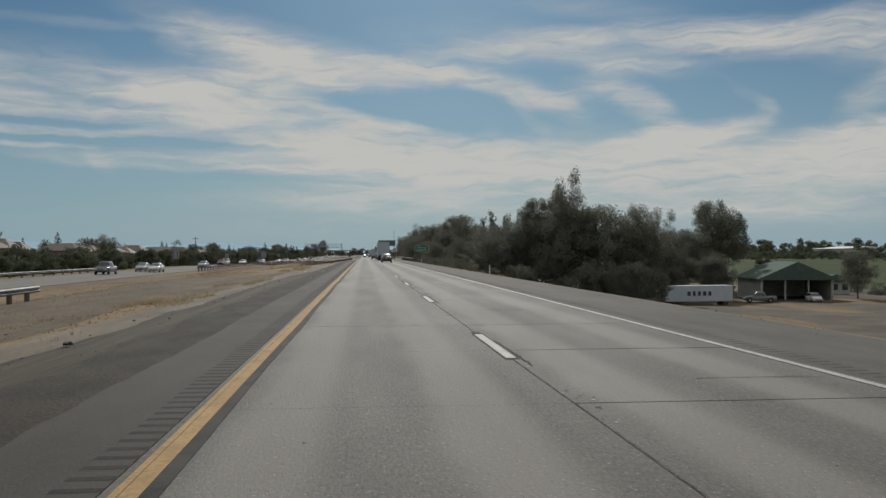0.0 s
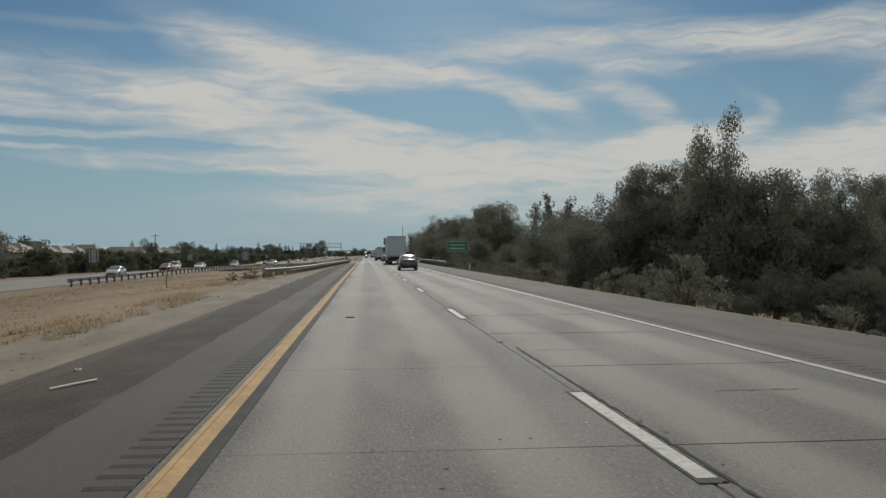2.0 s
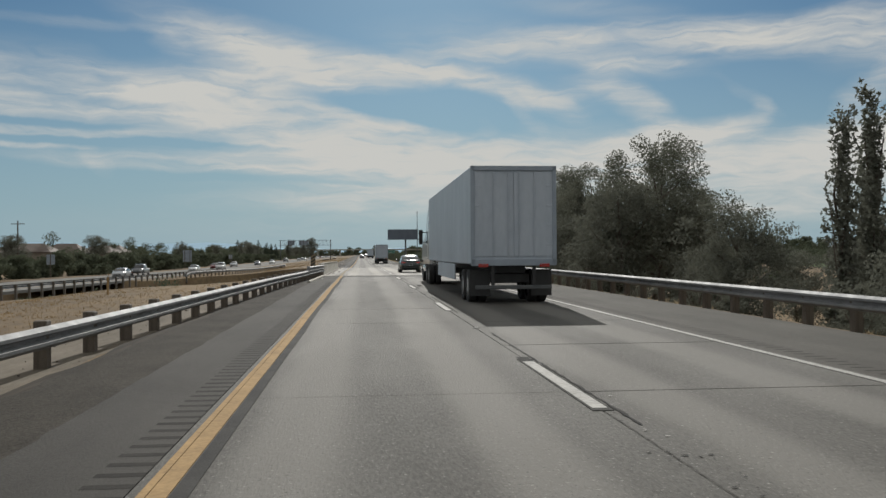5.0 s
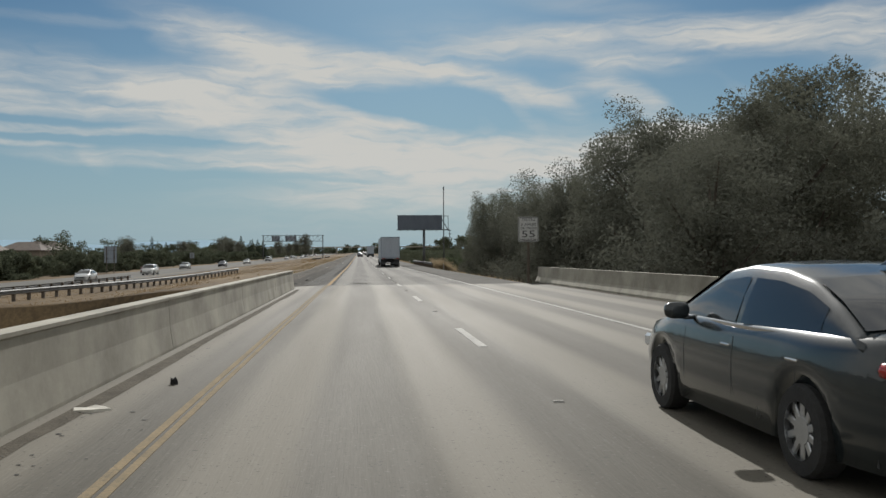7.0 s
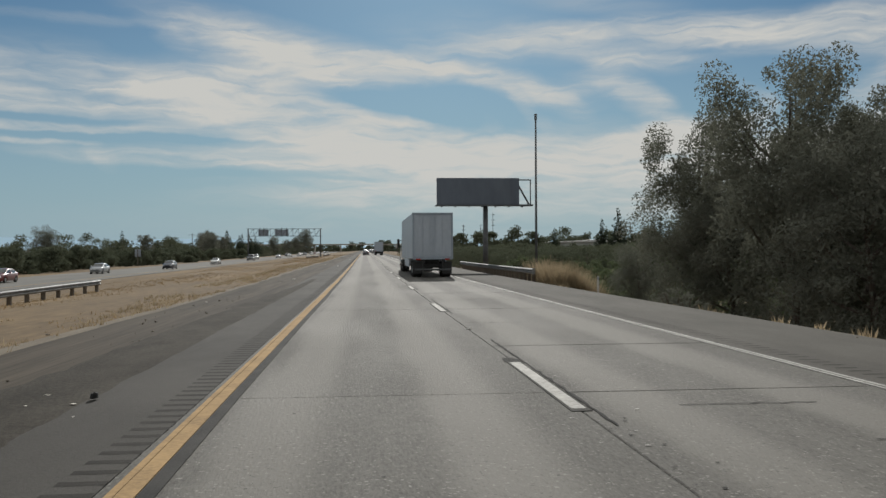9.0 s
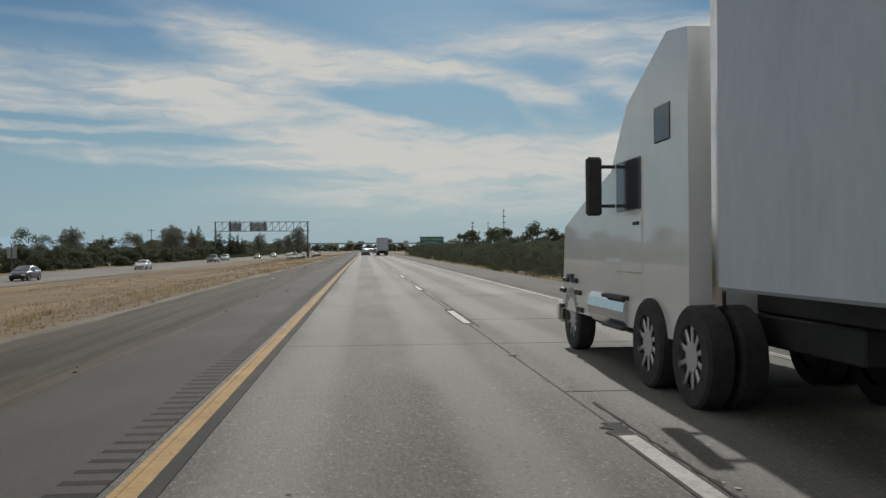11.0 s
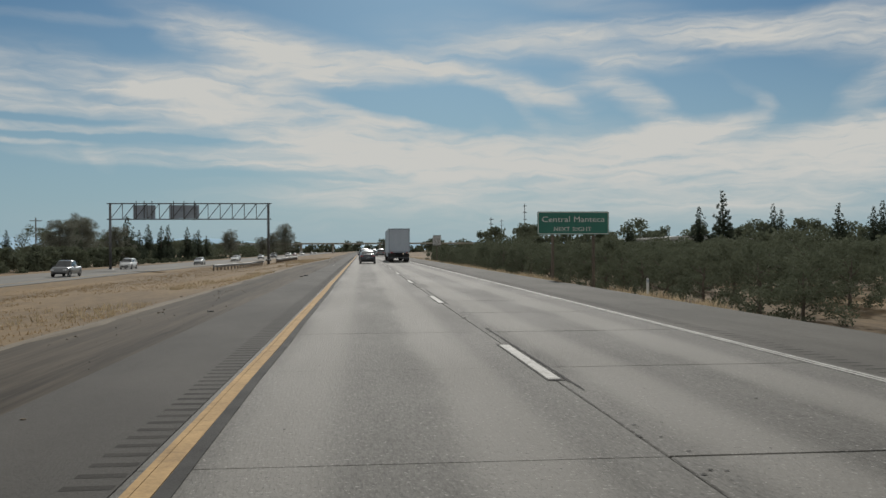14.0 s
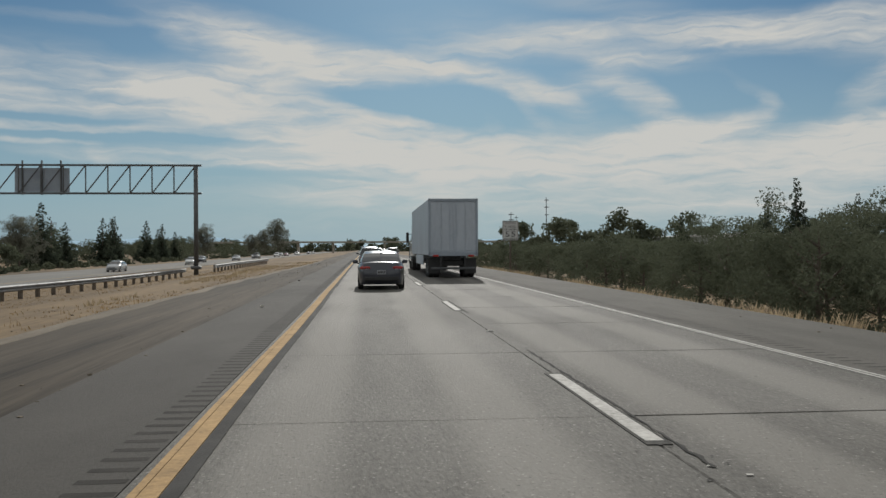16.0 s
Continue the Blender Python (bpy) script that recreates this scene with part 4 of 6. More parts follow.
bm = bmesh.new()
tube(bm, (0, 0, 13.1), (0, 0, 13.55), 0.10, 0.10, 8)
part("cap", bm, STEEL, mast)


def far_mast(x, y, h):
    m = thing("radio_mast", pose(x, y, ground_z(x, y)), "far antenna mast with small cross arms", "mast", "far antenna masts")
    bm = bmesh.new()
    tube(bm, (0, 0, 0), (0, 0, h), 0.35, 0.2, 6)
    part("pole", bm, STEEL, m)
    for z in (0.68, 0.82, 0.95):
        bm = bmesh.new()
        for a in range(3):
            tube(bm, (0, 0, h * z), (math.cos(a * 2.1) * 1.6, math.sin(a * 2.1) * 1.6, h * z), 0.25, 0.25, 5)
        part("antenna_arm", bm, STEEL, m)


far_mast(112, 1050, 34)
far_mast(78, 980, 22)
far_mast(128, 1250, 30)


def utility_pole(x, y, h):
    m = thing("utility_pole", pose(x, y, ground_z(x, y)), "wooden utility pole with a cross arm", "utility pole", "utility poles")
    bm = bmesh.new()
    tube(bm, (0, 0, -0.3), (0, 0, h), 0.16, 0.11, 7)
    part("pole", bm, RAIL_POST, m)
    bm = bmesh.new()
    box(bm, 0, 0, h - 0.6, 2.4, 0.12, 0.14, 0.01)
    part("cross_arm", bm, RAIL_POST, m)


for x, y in ((-66, 640), (-70, 720), (-62, 330), (-64, 800), (118, 240), (122, 330)):
    utility_pole(x, y, 10.5)

# ---------------------------------------------------------------- buildings
ROOF_GREEN = mat("green_metal_roof", (0.055, 0.085, 0.075), (0.10, 0.14, 0.125), 0.5, 0.95, 0.2, fine=12, stretch=(6, 0.3, 1), spec=0.08)
WALL_PALE = mat("pale_siding", (0.26, 0.28, 0.26), (0.42, 0.44, 0.41), 0.6, 0.8, 0.2, fine=10, stretch=(1, 1, 5))
ROOF_TILE = mat("brown_tile_roof", (0.075, 0.057, 0.048), (0.15, 0.117, 0.096), 1.0, 0.85, 0.4, fine=6)
WALL_TAN = mat("tan_stucco", (0.20, 0.172, 0.14), (0.30, 0.262, 0.218), 0.7, 0.9, 0.3, fine=20)
DARK_GLASS = mat("dark_window_glass", (0.02, 0.024, 0.028), (0.05, 0.055, 0.06), 1.0, 0.12, 0.0)
TRAILER_WHITE = mat("white_trailer_paint", (0.36, 0.405, 0.465), (0.49, 0.535, 0.595), 0.8, 0.45, 0.05, fine=8, stretch=(1, 1, 0.4))


def house(name, x, y, w, d, h, rise, turn, wall, roof, label, cat, group="", hip=0.0, over=0.6, open_front=False):
    g = ground_z(x, y) - 0.1
    base = thing(name, pose(x, y, g, 0, 0, turn), label, cat, group)
    bm = bmesh.new()
    if open_front:
        box(bm, 0, d / 2 - 0.1, h / 2, w, 0.2, h)
        for sx in (-1, 1):
            box(bm, sx * (w / 2 - 0.1), -0.15, h / 2, 0.2, d - 0.3, h)
    else:
        box(bm, 0, 0, h / 2, w, d, h)
    part("wall", bm, wall, base)
    bm = bmesh.new()
    W2, D2 = w / 2 + over, d / 2 + over
    v = [bm.verts.new(p) for p in ((-W2, -D2, h), (W2, -D2, h), (W2, D2, h), (-W2, D2, h), (0, -D2 + hip * d, h + rise), (0, D2 - hip * d, h + rise),
                                   (-W2, -D2, h - 0.25), (W2, -D2, h - 0.25), (W2, D2, h - 0.25), (-W2, D2, h - 0.25))]
    for f in ((0, 1, 4), (1, 2, 5, 4), (2, 3, 5), (3, 0, 4, 5), (6, 7, 1, 0), (7, 8, 2, 1), (8, 9, 3, 2), (9, 6, 0, 3), (9, 8, 7, 6)):
        bm.faces.new([v[i] for i in f])
    bmesh.ops.recalc_face_normals(bm, faces=bm.faces)
    part("roof", bm, roof, base)
    if open_front:
        for k in range(4):
            bm = bmesh.new()
            box(bm, -w / 2 + 0.3 + k * (w - 0.6) / 3, -d / 2 + 0.15, h / 2, 0.25, 0.25, h)
            part("post", bm, wall, base)
    else:
        for k in range(3):
            bm = bmesh.new()
            box(bm, -w / 3 + k * w / 3, -d / 2 - 0.02, h * 0.55, 1.3, 0.08, 1.3, 0.01)
            part("window", bm, DARK_GLASS, base)
    return base


house("barn", 82.6, 165, 13.5, 15, 4.3, 3.2, -8, WALL_PALE, ROOF_GREEN, "open farm shed with a green metal gable roof", "shed", open_front=True)
house("shed", 100, 182, 7, 9, 3.2, 1.3, 4, WALL_PALE, ROOF_GREEN, "small pale shed beside the farm yard", "shed")
rng = random.Random(9)
for k in range(22):
    house("house", -92 - rng.random() * 14, 150 + k * 17 + rng.random() * 3, 11 + 2 * rng.random(), 12, 5.1 + 0.7 * rng.random(), 2.4 + 0.8 * rng.random(), 90 + rng.uniform(-4, 4),
          WALL_TAN, ROOF_TILE, "tan suburban house with a brown hipped tile roof", "house", "houses beyond the opposite roadway", 0.30)
white_roof = house("warehouse", 150, 860, 60, 30, 7.0, 1.5, 0, WALL_PALE, SIGN_WHITE, "long low white-roofed farm warehouse far off", "warehouse")
house("warehouse", 235, 900, 40, 24, 7.0, 1.5, 0, WALL_PALE, SIGN_WHITE, "white-roofed farm building far across the fields", "warehouse")
house("warehouse", 330, 560, 50, 24, 6.0, 1.5, 20, WALL_PALE, SIGN_WHITE, "white-roofed farm building far across the fields", "warehouse")

box_tr = thing("parked_trailer", pose(57.8, 147, ground_z(57.8, 147) - 0.35, 0, 0, 3), "white box trailer with grey lettering parked in the yard", "trailer")
bm = bmesh.new()
box(bm, 0, 0, 2.35, 12.2, 2.5, 2.75, 0.04)
part("trailer_body", bm, TRAILER_WHITE, box_tr)
for k, (w, h) in enumerate(((0.6, 0.75), (0.45, 0.9), (0.5, 0.75), (0.6, 0.75), (0.55, 0.75))):
    bm = bmesh.new()
    box(bm, -1.9 + k * 0.95, -1.26, 2.35, w, 0.02, h, 0.005)
    part("lettering_bar", bm, SIGN_BLACK, box_tr)
for px in (-4.6, -3.4, 4.8):
    bm = bmesh.new()
    tube(bm, (px, -1.2, 0.5), (px, 1.2, 0.5), 0.5, 0.5, 16)
    part("wheel", bm, SIGN_BLACK, box_tr)

grey_box = thing("shipping_container", pose(46.5, 149, ground_z(46.5, 149) - 0.1, 0, 0, 4), "dull grey corrugated container beside the parked trailer", "container")
bm = bmesh.new()
box(bm, 0, 0, 1.25, 8.6, 2.4, 2.3, 0.03)
part("container_body", bm, SIGN_BACK, grey_box)
for k in range(20):
    bm = bmesh.new()
    box(bm, -4.1 + k * 0.43, -1.215, 1.25, 0.20, 0.03, 2.1, 0.008)
    part("rib", bm, SIGN_BACK, grey_box)

# overpass far ahead
ov = thing("overpass", pose(0, 1150, grade(1150)), "concrete overpass crossing the freeway far ahead", "bridge", kind="structure")
bm = bmesh.new()
box(bm, 0, 0, 6.4, 220, 11, 1.2, 0.1)
part("overpass_deck", bm, BARRIER, ov)
for px in (-48, -23, 14):
    bm = bmesh.new()
    box(bm, px, 0, 2.5, 1.4, 8, 7.5, 0.1)
    part("pier", bm, BARRIER, ov)

# ---------------------------------------------------------------- far woods and hedges
def wood(name, spots, height, width, leaves, size, material, label, seed):
    """A belt of many small leaf clumps with an uneven top; one object."""
    r = np.random.default_rng(seed)
    cs, rs = [], []
    for x, y, s in spots:
        h = height * s
        for _ in range(10):
            a, k, f = r.random() * 6.28, r.random() ** 0.5, r.random() ** 1.25
            ww = width * s * (1.0 - 0.55 * f * f)
            cs.append((x + math.cos(a) * ww * k, y + math.sin(a) * ww * k, ground_z(x, y) + h * (0.02 + 0.82 * f)))
            rs.append(max(h * 0.2, 0.3 * width * s))
    pts = leaf_cloud(r, cs, rs, leaves, size)
    return tagged(cloud_mesh(name, pts, material, None), label, "trees", kind="stuff")


r5 = random.Random(21)
wood("tree_belt", [(-47.5 - 9 * r5.random(), -20 + k * 2.6, (0.8 + 0.32 * r5.random()) * (1.0 if k < 255 else 0.3)) for k in range(430)], 4.1, 3.4, 110, 0.20, LEAF_ORCHARD,
     "dark hedge and trees beyond the opposite roadway", 1)
wood("tree_belt", [(-75 - 50 * r5.random(), 40 + k * 8, 0.6 + 0.8 * r5.random()) for k in range(150)], 8.6, 3.6, 90, 0.27, LEAF_ORCHARD,
     "garden trees among the houses beyond the freeway", 2)
wood("far_wood", [(-900 + k * 9 + 4 * r5.random(), 1300 + 200 * r5.random() - abs(-900 + k * 9) * 0.25, 0.5 + 0.9 * r5.random()) for k in range(210)], 10, 14, 80, 1.1, LEAF_ORCHARD,
     "distant dark tree line along the horizon", 3)
wood("far_wood", [(60 + k * 4.2, 830 + 70 * r5.random(), 0.55 + 0.45 * r5.random()) for k in range(230)], 19.0, 8, 80, 0.70, LEAF_ORCHARD,
     "distant trees across the fields", 4)
wood("far_wood", [(150 + 420 * r5.random(), 330 + 330 * r5.random(), 0.4 + 0.8 * r5.random()) for k in range(90)], 9, 5, 60, 0.45, LEAF_ORCHARD,
     "scattered trees far across the fields", 5)
wood("creek_scrub", [(-27 + 23 * r5.random(), 229 + 44 * r5.random(), 0.6 + 0.6 * r5.random()) for k in range(190)], 4.6, 2.6, 60, 0.14, LEAF_ORCHARD,
     "dark scrub in the creek bed beside the bridge", 8)
wood("field_growth", [(13 + 75 * r5.random(), 333 + 60 * r5.random(), 0.5 + 0.6 * r5.random()) for k in range(330)], 2.3, 2.4, 80, 0.12, LEAF_FIELD,
     "dense green scrub beside the embankment", 6)
wood("field_growth", [(43 + 350 * r5.random() ** 1.4, 385 + 340 * r5.random(), 0.7 + 0.4 * r5.random()) for k in range(700)], 4.4, 3.8, 40, 0.30, LEAF_ORCHARD,
     "orchard crowns reaching far from the freeway", 7)
plant([tree("lone_tree", "broad", 20, 97, "large dark round-topped tree beside the opposite roadway", LEAF_DARK)], [(-44, 963, 0.95), (-52, 975, 0.7), (-60, 985, 0.6)], "lone trees ahead")

# far hills; the air's haze is put in as a pale blue glow
HILL = glow("haze_glow_hills", (0.235, 0.325, 0.385), 0.85)
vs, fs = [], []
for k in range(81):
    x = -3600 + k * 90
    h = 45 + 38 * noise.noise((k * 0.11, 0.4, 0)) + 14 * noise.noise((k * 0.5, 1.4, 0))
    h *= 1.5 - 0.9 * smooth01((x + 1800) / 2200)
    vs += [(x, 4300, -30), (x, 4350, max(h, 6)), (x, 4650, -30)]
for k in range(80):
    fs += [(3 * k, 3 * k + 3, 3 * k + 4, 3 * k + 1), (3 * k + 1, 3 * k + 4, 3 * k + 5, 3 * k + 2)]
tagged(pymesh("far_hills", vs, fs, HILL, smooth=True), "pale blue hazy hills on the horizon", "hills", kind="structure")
FIELD = mat("green_field", (0.034, 0.048, 0.022), (0.066, 0.086, 0.040), 0.05, 0.98, 0.3, fine=2, spec=0.04)
st = [y for y in ys if 150 <= y <= 700]
vs = [(x, y, ground_z(x, y) + 0.06) for y in st for x in (110, 160, 240, 400, 800)]
fs = [(5 * j + i, 5 * j + i + 1, 5 * j + i + 6, 5 * j + i + 5) for j in range(len(st) - 1) for i in range(4)]
tagged(pymesh("green_field", vs, fs, FIELD, smooth=True), "flat green crop field below the embankment", "field", kind="structure")

# ---------------------------------------------------------------- vehicles
def paint(name, colour, rough=0.28):
    return mat(name, tuple(c * 0.85 for c in colour), colour, 1.5, rough, 0.02, fine=80, coat=0.8, rough2=rough + 0.08)


TYRE = mat("tyre_rubber", (0.018, 0.018, 0.018), (0.04, 0.04, 0.04), 6, 0.9, 0.4)
RIM = mat("silver_alloy", (0.42, 0.43, 0.44), (0.58, 0.59, 0.60), 4, 0.35, 0.05, metal=0.8)
TRIM = mat("black_plastic_trim", (0.02, 0.02, 0.021), (0.04, 0.04, 0.041), 4, 0.6, 0.1)
CHROME = mat("chrome", (0.6, 0.6, 0.6), (0.72, 0.72, 0.72), 4, 0.12, 0.0, metal=1.0)
GLASS = mat("tinted_car_glass", (0.018, 0.021, 0.023), (0.03, 0.034, 0.036), 2, 0.06, 0.0, coat=0.6)
RED_LAMP = mat("red_lamp_lens", (0.28, 0.015, 0.012), (0.42, 0.03, 0.025), 4, 0.2, 0.0, coat=0.6)
LIT_LAMP = glow("lit_tail_lamp", (0.9, 0.07, 0.05), 0.25)
HEAD_LAMP = mat("clear_headlamp", (0.55, 0.56, 0.57), (0.7, 0.71, 0.72), 4, 0.15, 0.0, coat=0.6)
PLATE = mat("plate_white", (0.22, 0.23, 0.25), (0.30, 0.31, 0.33), 4, 0.5)


def lerp_points(pts, y):
    """Height from a side line of (y, z) points, eased."""
    if y <= pts[0][0]:
        return pts[0][1]
    for (ya, za), (yb, zb) in zip(pts, pts[1:]):
        if y <= yb:
            f = (y - ya) / (yb - ya)
            return za + (zb - za) * f
    return pts[-1][1]


def wheel(parent, x, y, r, w, side):
    bm = bmesh.new()
    prof = [(-w / 2, r * 0.62), (-w / 2, r * 0.93), (-w / 2 + 0.03, r), (w / 2 - 0.03, r), (w / 2, r * 0.93), (w / 2, r * 0.62)]
    n = 24
    rings = [[bm.verts.new((x + px, y + pr * math.cos(6.2832 * k / n), r + pr * math.sin(6.2832 * k / n))) for px, pr in prof] for k in range(n)]
    for k in range(n):
        a, b = rings[k], rings[(k + 1) % n]
        for i in range(len(prof) - 1):
            bm.faces.new((a[i], a[i + 1], b[i + 1], b[i]))
    bmesh.ops.recalc_face_normals(bm, faces=bm.faces)
    t = part("tyre", bm, TYRE, parent)
    bm = bmesh.new()
    xo = x + side * (w / 2 - 0.035)
    tube(bm, (xo - 0.015, y, r), (xo - 0.005, y, r), r * 0.30, r * 0.30, 16)
    for k in range(10):
        a = 6.2832 * k / 10
        box(bm, 0, 0, r * 0.38, 0.022, 0.055, r * 0.56, 0.008, Matrix.Translation((xo, y, r)) @ Matrix.Rotation(a, 4, "X"))
    tube(bm, (xo - 0.03 * side, y, r), (xo + 0.03 * side, y, r), r * 0.68, r * 0.66, 24, False)
    part("rim", bm, RIM, t)
    bm = bmesh.new()
    tube(bm, (x - w * 0.3, y, r), (x - w * 0.3 + 0.01, y, r), r * 0.6, r * 0.6, 16)
    tube(bm, (xo - side * 0.06, y, r), (xo - side * 0.07, y, r), r * 0.64, r * 0.64, 16)
    part("hub_disc", bm, TRIM, t)


def car(name, label, colour, L=4.56, W=1.78, wb=2.70, rear_axle=0.98, r=0.32, deck=None, roof=None, belt=0.93, low=0.20, lit=False, kind="sedan", cat="car", facing=1, group="", posed=None):
    """A car whose rear bumper is at y = 0 and whose front is at y = L."""
    base = thing(name, posed, label, cat, group)
    body_paint = colour
    hw = W / 2
    ax = (rear_axle, rear_axle + wb)
    ra = r + 0.055
    ys_ = sorted(set([0.0, 0.03, 0.10, 0.22, L - 0.22, L - 0.10, L - 0.03, L] + [round(0.35 + k * 0.085, 3) for k in range(int((L - 0.6) / 0.085))]))
    bm = bmesh.new()
    rings = []
    for y in ys_:
        e = abs(y - L / 2) / (L / 2)
        w = hw * (1 - 0.20 * e ** 7 - 0.035 * e ** 2)
        top = lerp_points(deck, y)
        endlift = 0.16 * smooth01((e - 0.93) / 0.07)
        zb = low + endlift
        arch = zb
        for a in ax:
            d = abs(y - a)
            if d < ra:
                arch = max(arch, r + math.sqrt(ra * ra - d * d))
        mid = max(0.50, arch + 0.03)
        sh = top - 0.13
        ring = [(0.0, zb), (w * 0.70, zb), (w * 0.965, arch), (w, mid), (w * 1.0, max((mid + sh) / 2, mid + 0.01)), (w * 0.975, max(sh, mid + 0.03)), (w * 0.93, top - 0.035), (w * 0.80, top), (w * 0.4, top + 0.02), (0.0, top + 0.025)]
        full = [(px, pz) for px, pz in ring] + [(-px, pz) for px, pz in reversed(ring[1:-1])]
        rings.append([bm.verts.new((px, y, pz)) for px, pz in full])
    n = len(rings[0])
    for a, b in zip(rings, rings[1:]):
        for i in range(n):
            bm.faces.new((a[i], a[(i + 1) % n], b[(i + 1) % n], b[i]))
    bm.faces.new(rings[0][::-1])
    bm.faces.new(rings[-1])
    bmesh.ops.recalc_face_normals(bm, faces=bm.faces)
    shell = part("body", bm, body_paint, base, "", True)

    def flank(y, z):   # half width of the body at a height on its side
        e = abs(y - L / 2) / (L / 2)
        w = hw * (1 - 0.20 * e ** 7 - 0.035 * e ** 2)
        sh = lerp_points(deck, y) - 0.13
        half = (0.50 + sh) / 2
        return w * (1 - 0.025 * max(0.0, (z - half) / (sh - half)))

    # cabin
    ya, yb = roof[0][0], roof[-1][0]
    zr = lambda y: lerp_points(roof, y)
    wbelt = lambda y: hw * (0.945 - 0.06 * abs(y - (ya + yb) / 2) / ((yb - ya) / 2))
    hmax = max(z for _, z in roof)
    def wtop(y):
        f = (zr(y) - belt) / max(hmax - belt, 0.01)
        return wbelt(y) * (1 - 0.235 * max(f, 0.0))
    st = steps(ya, yb, 0.09)
    bm = bmesh.new()
    rings = []
    for y in st:
        zt, w0, w1 = zr(y), wbelt(y), wtop(y)
        ring = [(w0, belt - 0.06), (w0, belt), ((w0 + w1) / 2 + 0.012, (belt + zt) / 2), (w1, zt - 0.03), (w1 * 0.93, zt), (w1 * 0.5, zt + 0.028), (0, zt + 0.036)]
        full = ring + [(-px, pz) for px, pz in reversed(ring[:-1])]
        rings.append([bm.verts.new((px, y, pz)) for px, pz in full])
    n = len(rings[0])
    for a, b in zip(rings, rings[1:]):
        for i in range(n - 1):
            bm.faces.new((a[i], a[i + 1], b[i + 1], b[i]))
    for rg in (rings[0], rings[-1]):
        try:
            bm.faces.new(rg)
        except ValueError:
            pass
    bmesh.ops.recalc_face_normals(bm, faces=bm.faces)
    part("cabin", bm, body_paint, base, "", True)

    def side_pane(y0, y1, side, f0=0.10, f1=0.86):
        bm = bmesh.new()
        rows = []
        for y in steps(y0, y1, 0.08):
            zt, w0, w1 = zr(y) - 0.03, wbelt(y), wtop(y)
            col = []
            for f in (f0, 0.5, f1):
                x = w0 + (w1 - w0) * f + 0.012 * (1 - abs(2 * f - 1)) + 0.008
                col.append(bm.verts.new((side * x, y, belt + (zt - belt) * f)))
            rows.append(col)
        for a, b in zip(rows, rows[1:]):
            for i in range(2):
                bm.faces.new((a[i], b[i], b[i + 1], a[i + 1]))
        bmesh.ops.recalc_face_normals(bm, faces=bm.faces)
        part("side_window", bm, GLASS, base, "", True)

    def end_pane(y0, y1, name_):
        bm = bmesh.new()
        rows = []
        for y in steps(y0, y1, 0.07):
            w1, zt = wtop(y), zr(y)
            rows.append([bm.verts.new((w1 * f, y, zt + 0.011 + (0.036 if abs(f) < 0.1 else 0.028 if abs(f) < 0.55 else 0.006))) for f in (-0.97, -0.5, 0, 0.5, 0.97)])
        for a, b in zip(rows, rows[1:]):
            for i in range(4):
                bm.faces.new((a[i], a[i + 1], b[i + 1], b[i]))
        bmesh.ops.recalc_face_normals(bm, faces=bm.faces)
        part(name_, bm, GLASS, base, "", True)

    r0, r1 = roof[2 if kind == "sedan" else 1][0], roof[-2][0]        # where the roof begins and ends
    mid = (r0 + r1) / 2 + 0.15
    for s in (-1, 1):
        side_pane(max(ya + 0.30, r0 - 0.30), mid - 0.05, s)
        side_pane(mid + 0.05, yb - 0.28, s)
        if kind in ("suv", "van"):
            side_pane(ya + 0.18, max(ya + 0.30, r0 - 0.30) - 0.05, s)
        bm = bmesh.new()   # chrome belt strip
        ylist = steps(ya + 0.25, yb - 0.12, 0.2)
        rows = [[bm.verts.new((s * (wbelt(y) + 0.010), y, belt + 0.005)), bm.verts.new((s * (wbelt(y) + 0.010), y, belt + 0.028))] for y in ylist]
        for a, b in zip(rows, rows[1:]):
            bm.faces.new((a[0], b[0], b[1], a[1]))
        part("belt_trim", bm, CHROME, base)
        for y in (mid - 0.95, mid + 0.12):   # handles
            bm = bmesh.new()
            box(bm, s * (flank(y, belt - 0.14) + 0.006), y, belt - 0.14, 0.028, 0.17, 0.022, 0.008)
            part("door_handle", bm, CHROME, base)
        for y in (mid, mid + 1.02, mid - 1.0):
            bm = bmesh.new()   # door gap
            rows = [[bm.verts.new((s * (flank(y + q, z) + 0.002), y + q, z)) for q in (-0.004, 0.004)] for z in steps(0.40, lerp_points(deck, y) - 0.14, 0.08)]
            for a, b in zip(rows, rows[1:]):
                bm.faces.new((a[0], a[1], b[1], b[0]))
            part("door_gap", bm, TRIM, base)
        bm = bmesh.new()   # mirror
        bmesh.ops.create_icosphere(bm, subdivisions=3, radius=1.0)
        for v in bm.verts:   # flat towards the rear, rounded ahead
            c = v.co
            v.co = (s * (hw + 0.105) + 0.115 * math.copysign(abs(c.x) ** 0.7, c.x), yb - 0.64 + (0.12 * c.y if c.y > 0 else 0.035 * c.y), belt + 0.085 + 0.075 * math.copysign(abs(c.z) ** 0.7, c.z))
        box(bm, s * (hw - 0.02), yb - 0.62, belt + 0.02, 0.14, 0.05, 0.035, 0.01)
        part("wing_mirror", bm, body_paint, base, "", True)
        # lamps wrap the corners
        zt = lerp_points(deck, 0.1)
        bm = bmesh.new()
        bmesh.ops.create_icosphere(bm, subdivisions=2, radius=1.0, matrix=Matrix.Translation((s * hw * 0.68, 0.10, zt - 0.19)) @ Matrix.Rotation(radians(s * 22), 4, "Z") @ Matrix.Diagonal((0.23, 0.125, 0.085, 1)))
        lamp = part("tail_lamp", bm, RED_LAMP, base, "red tail lamp", True)
        bm = bmesh.new()
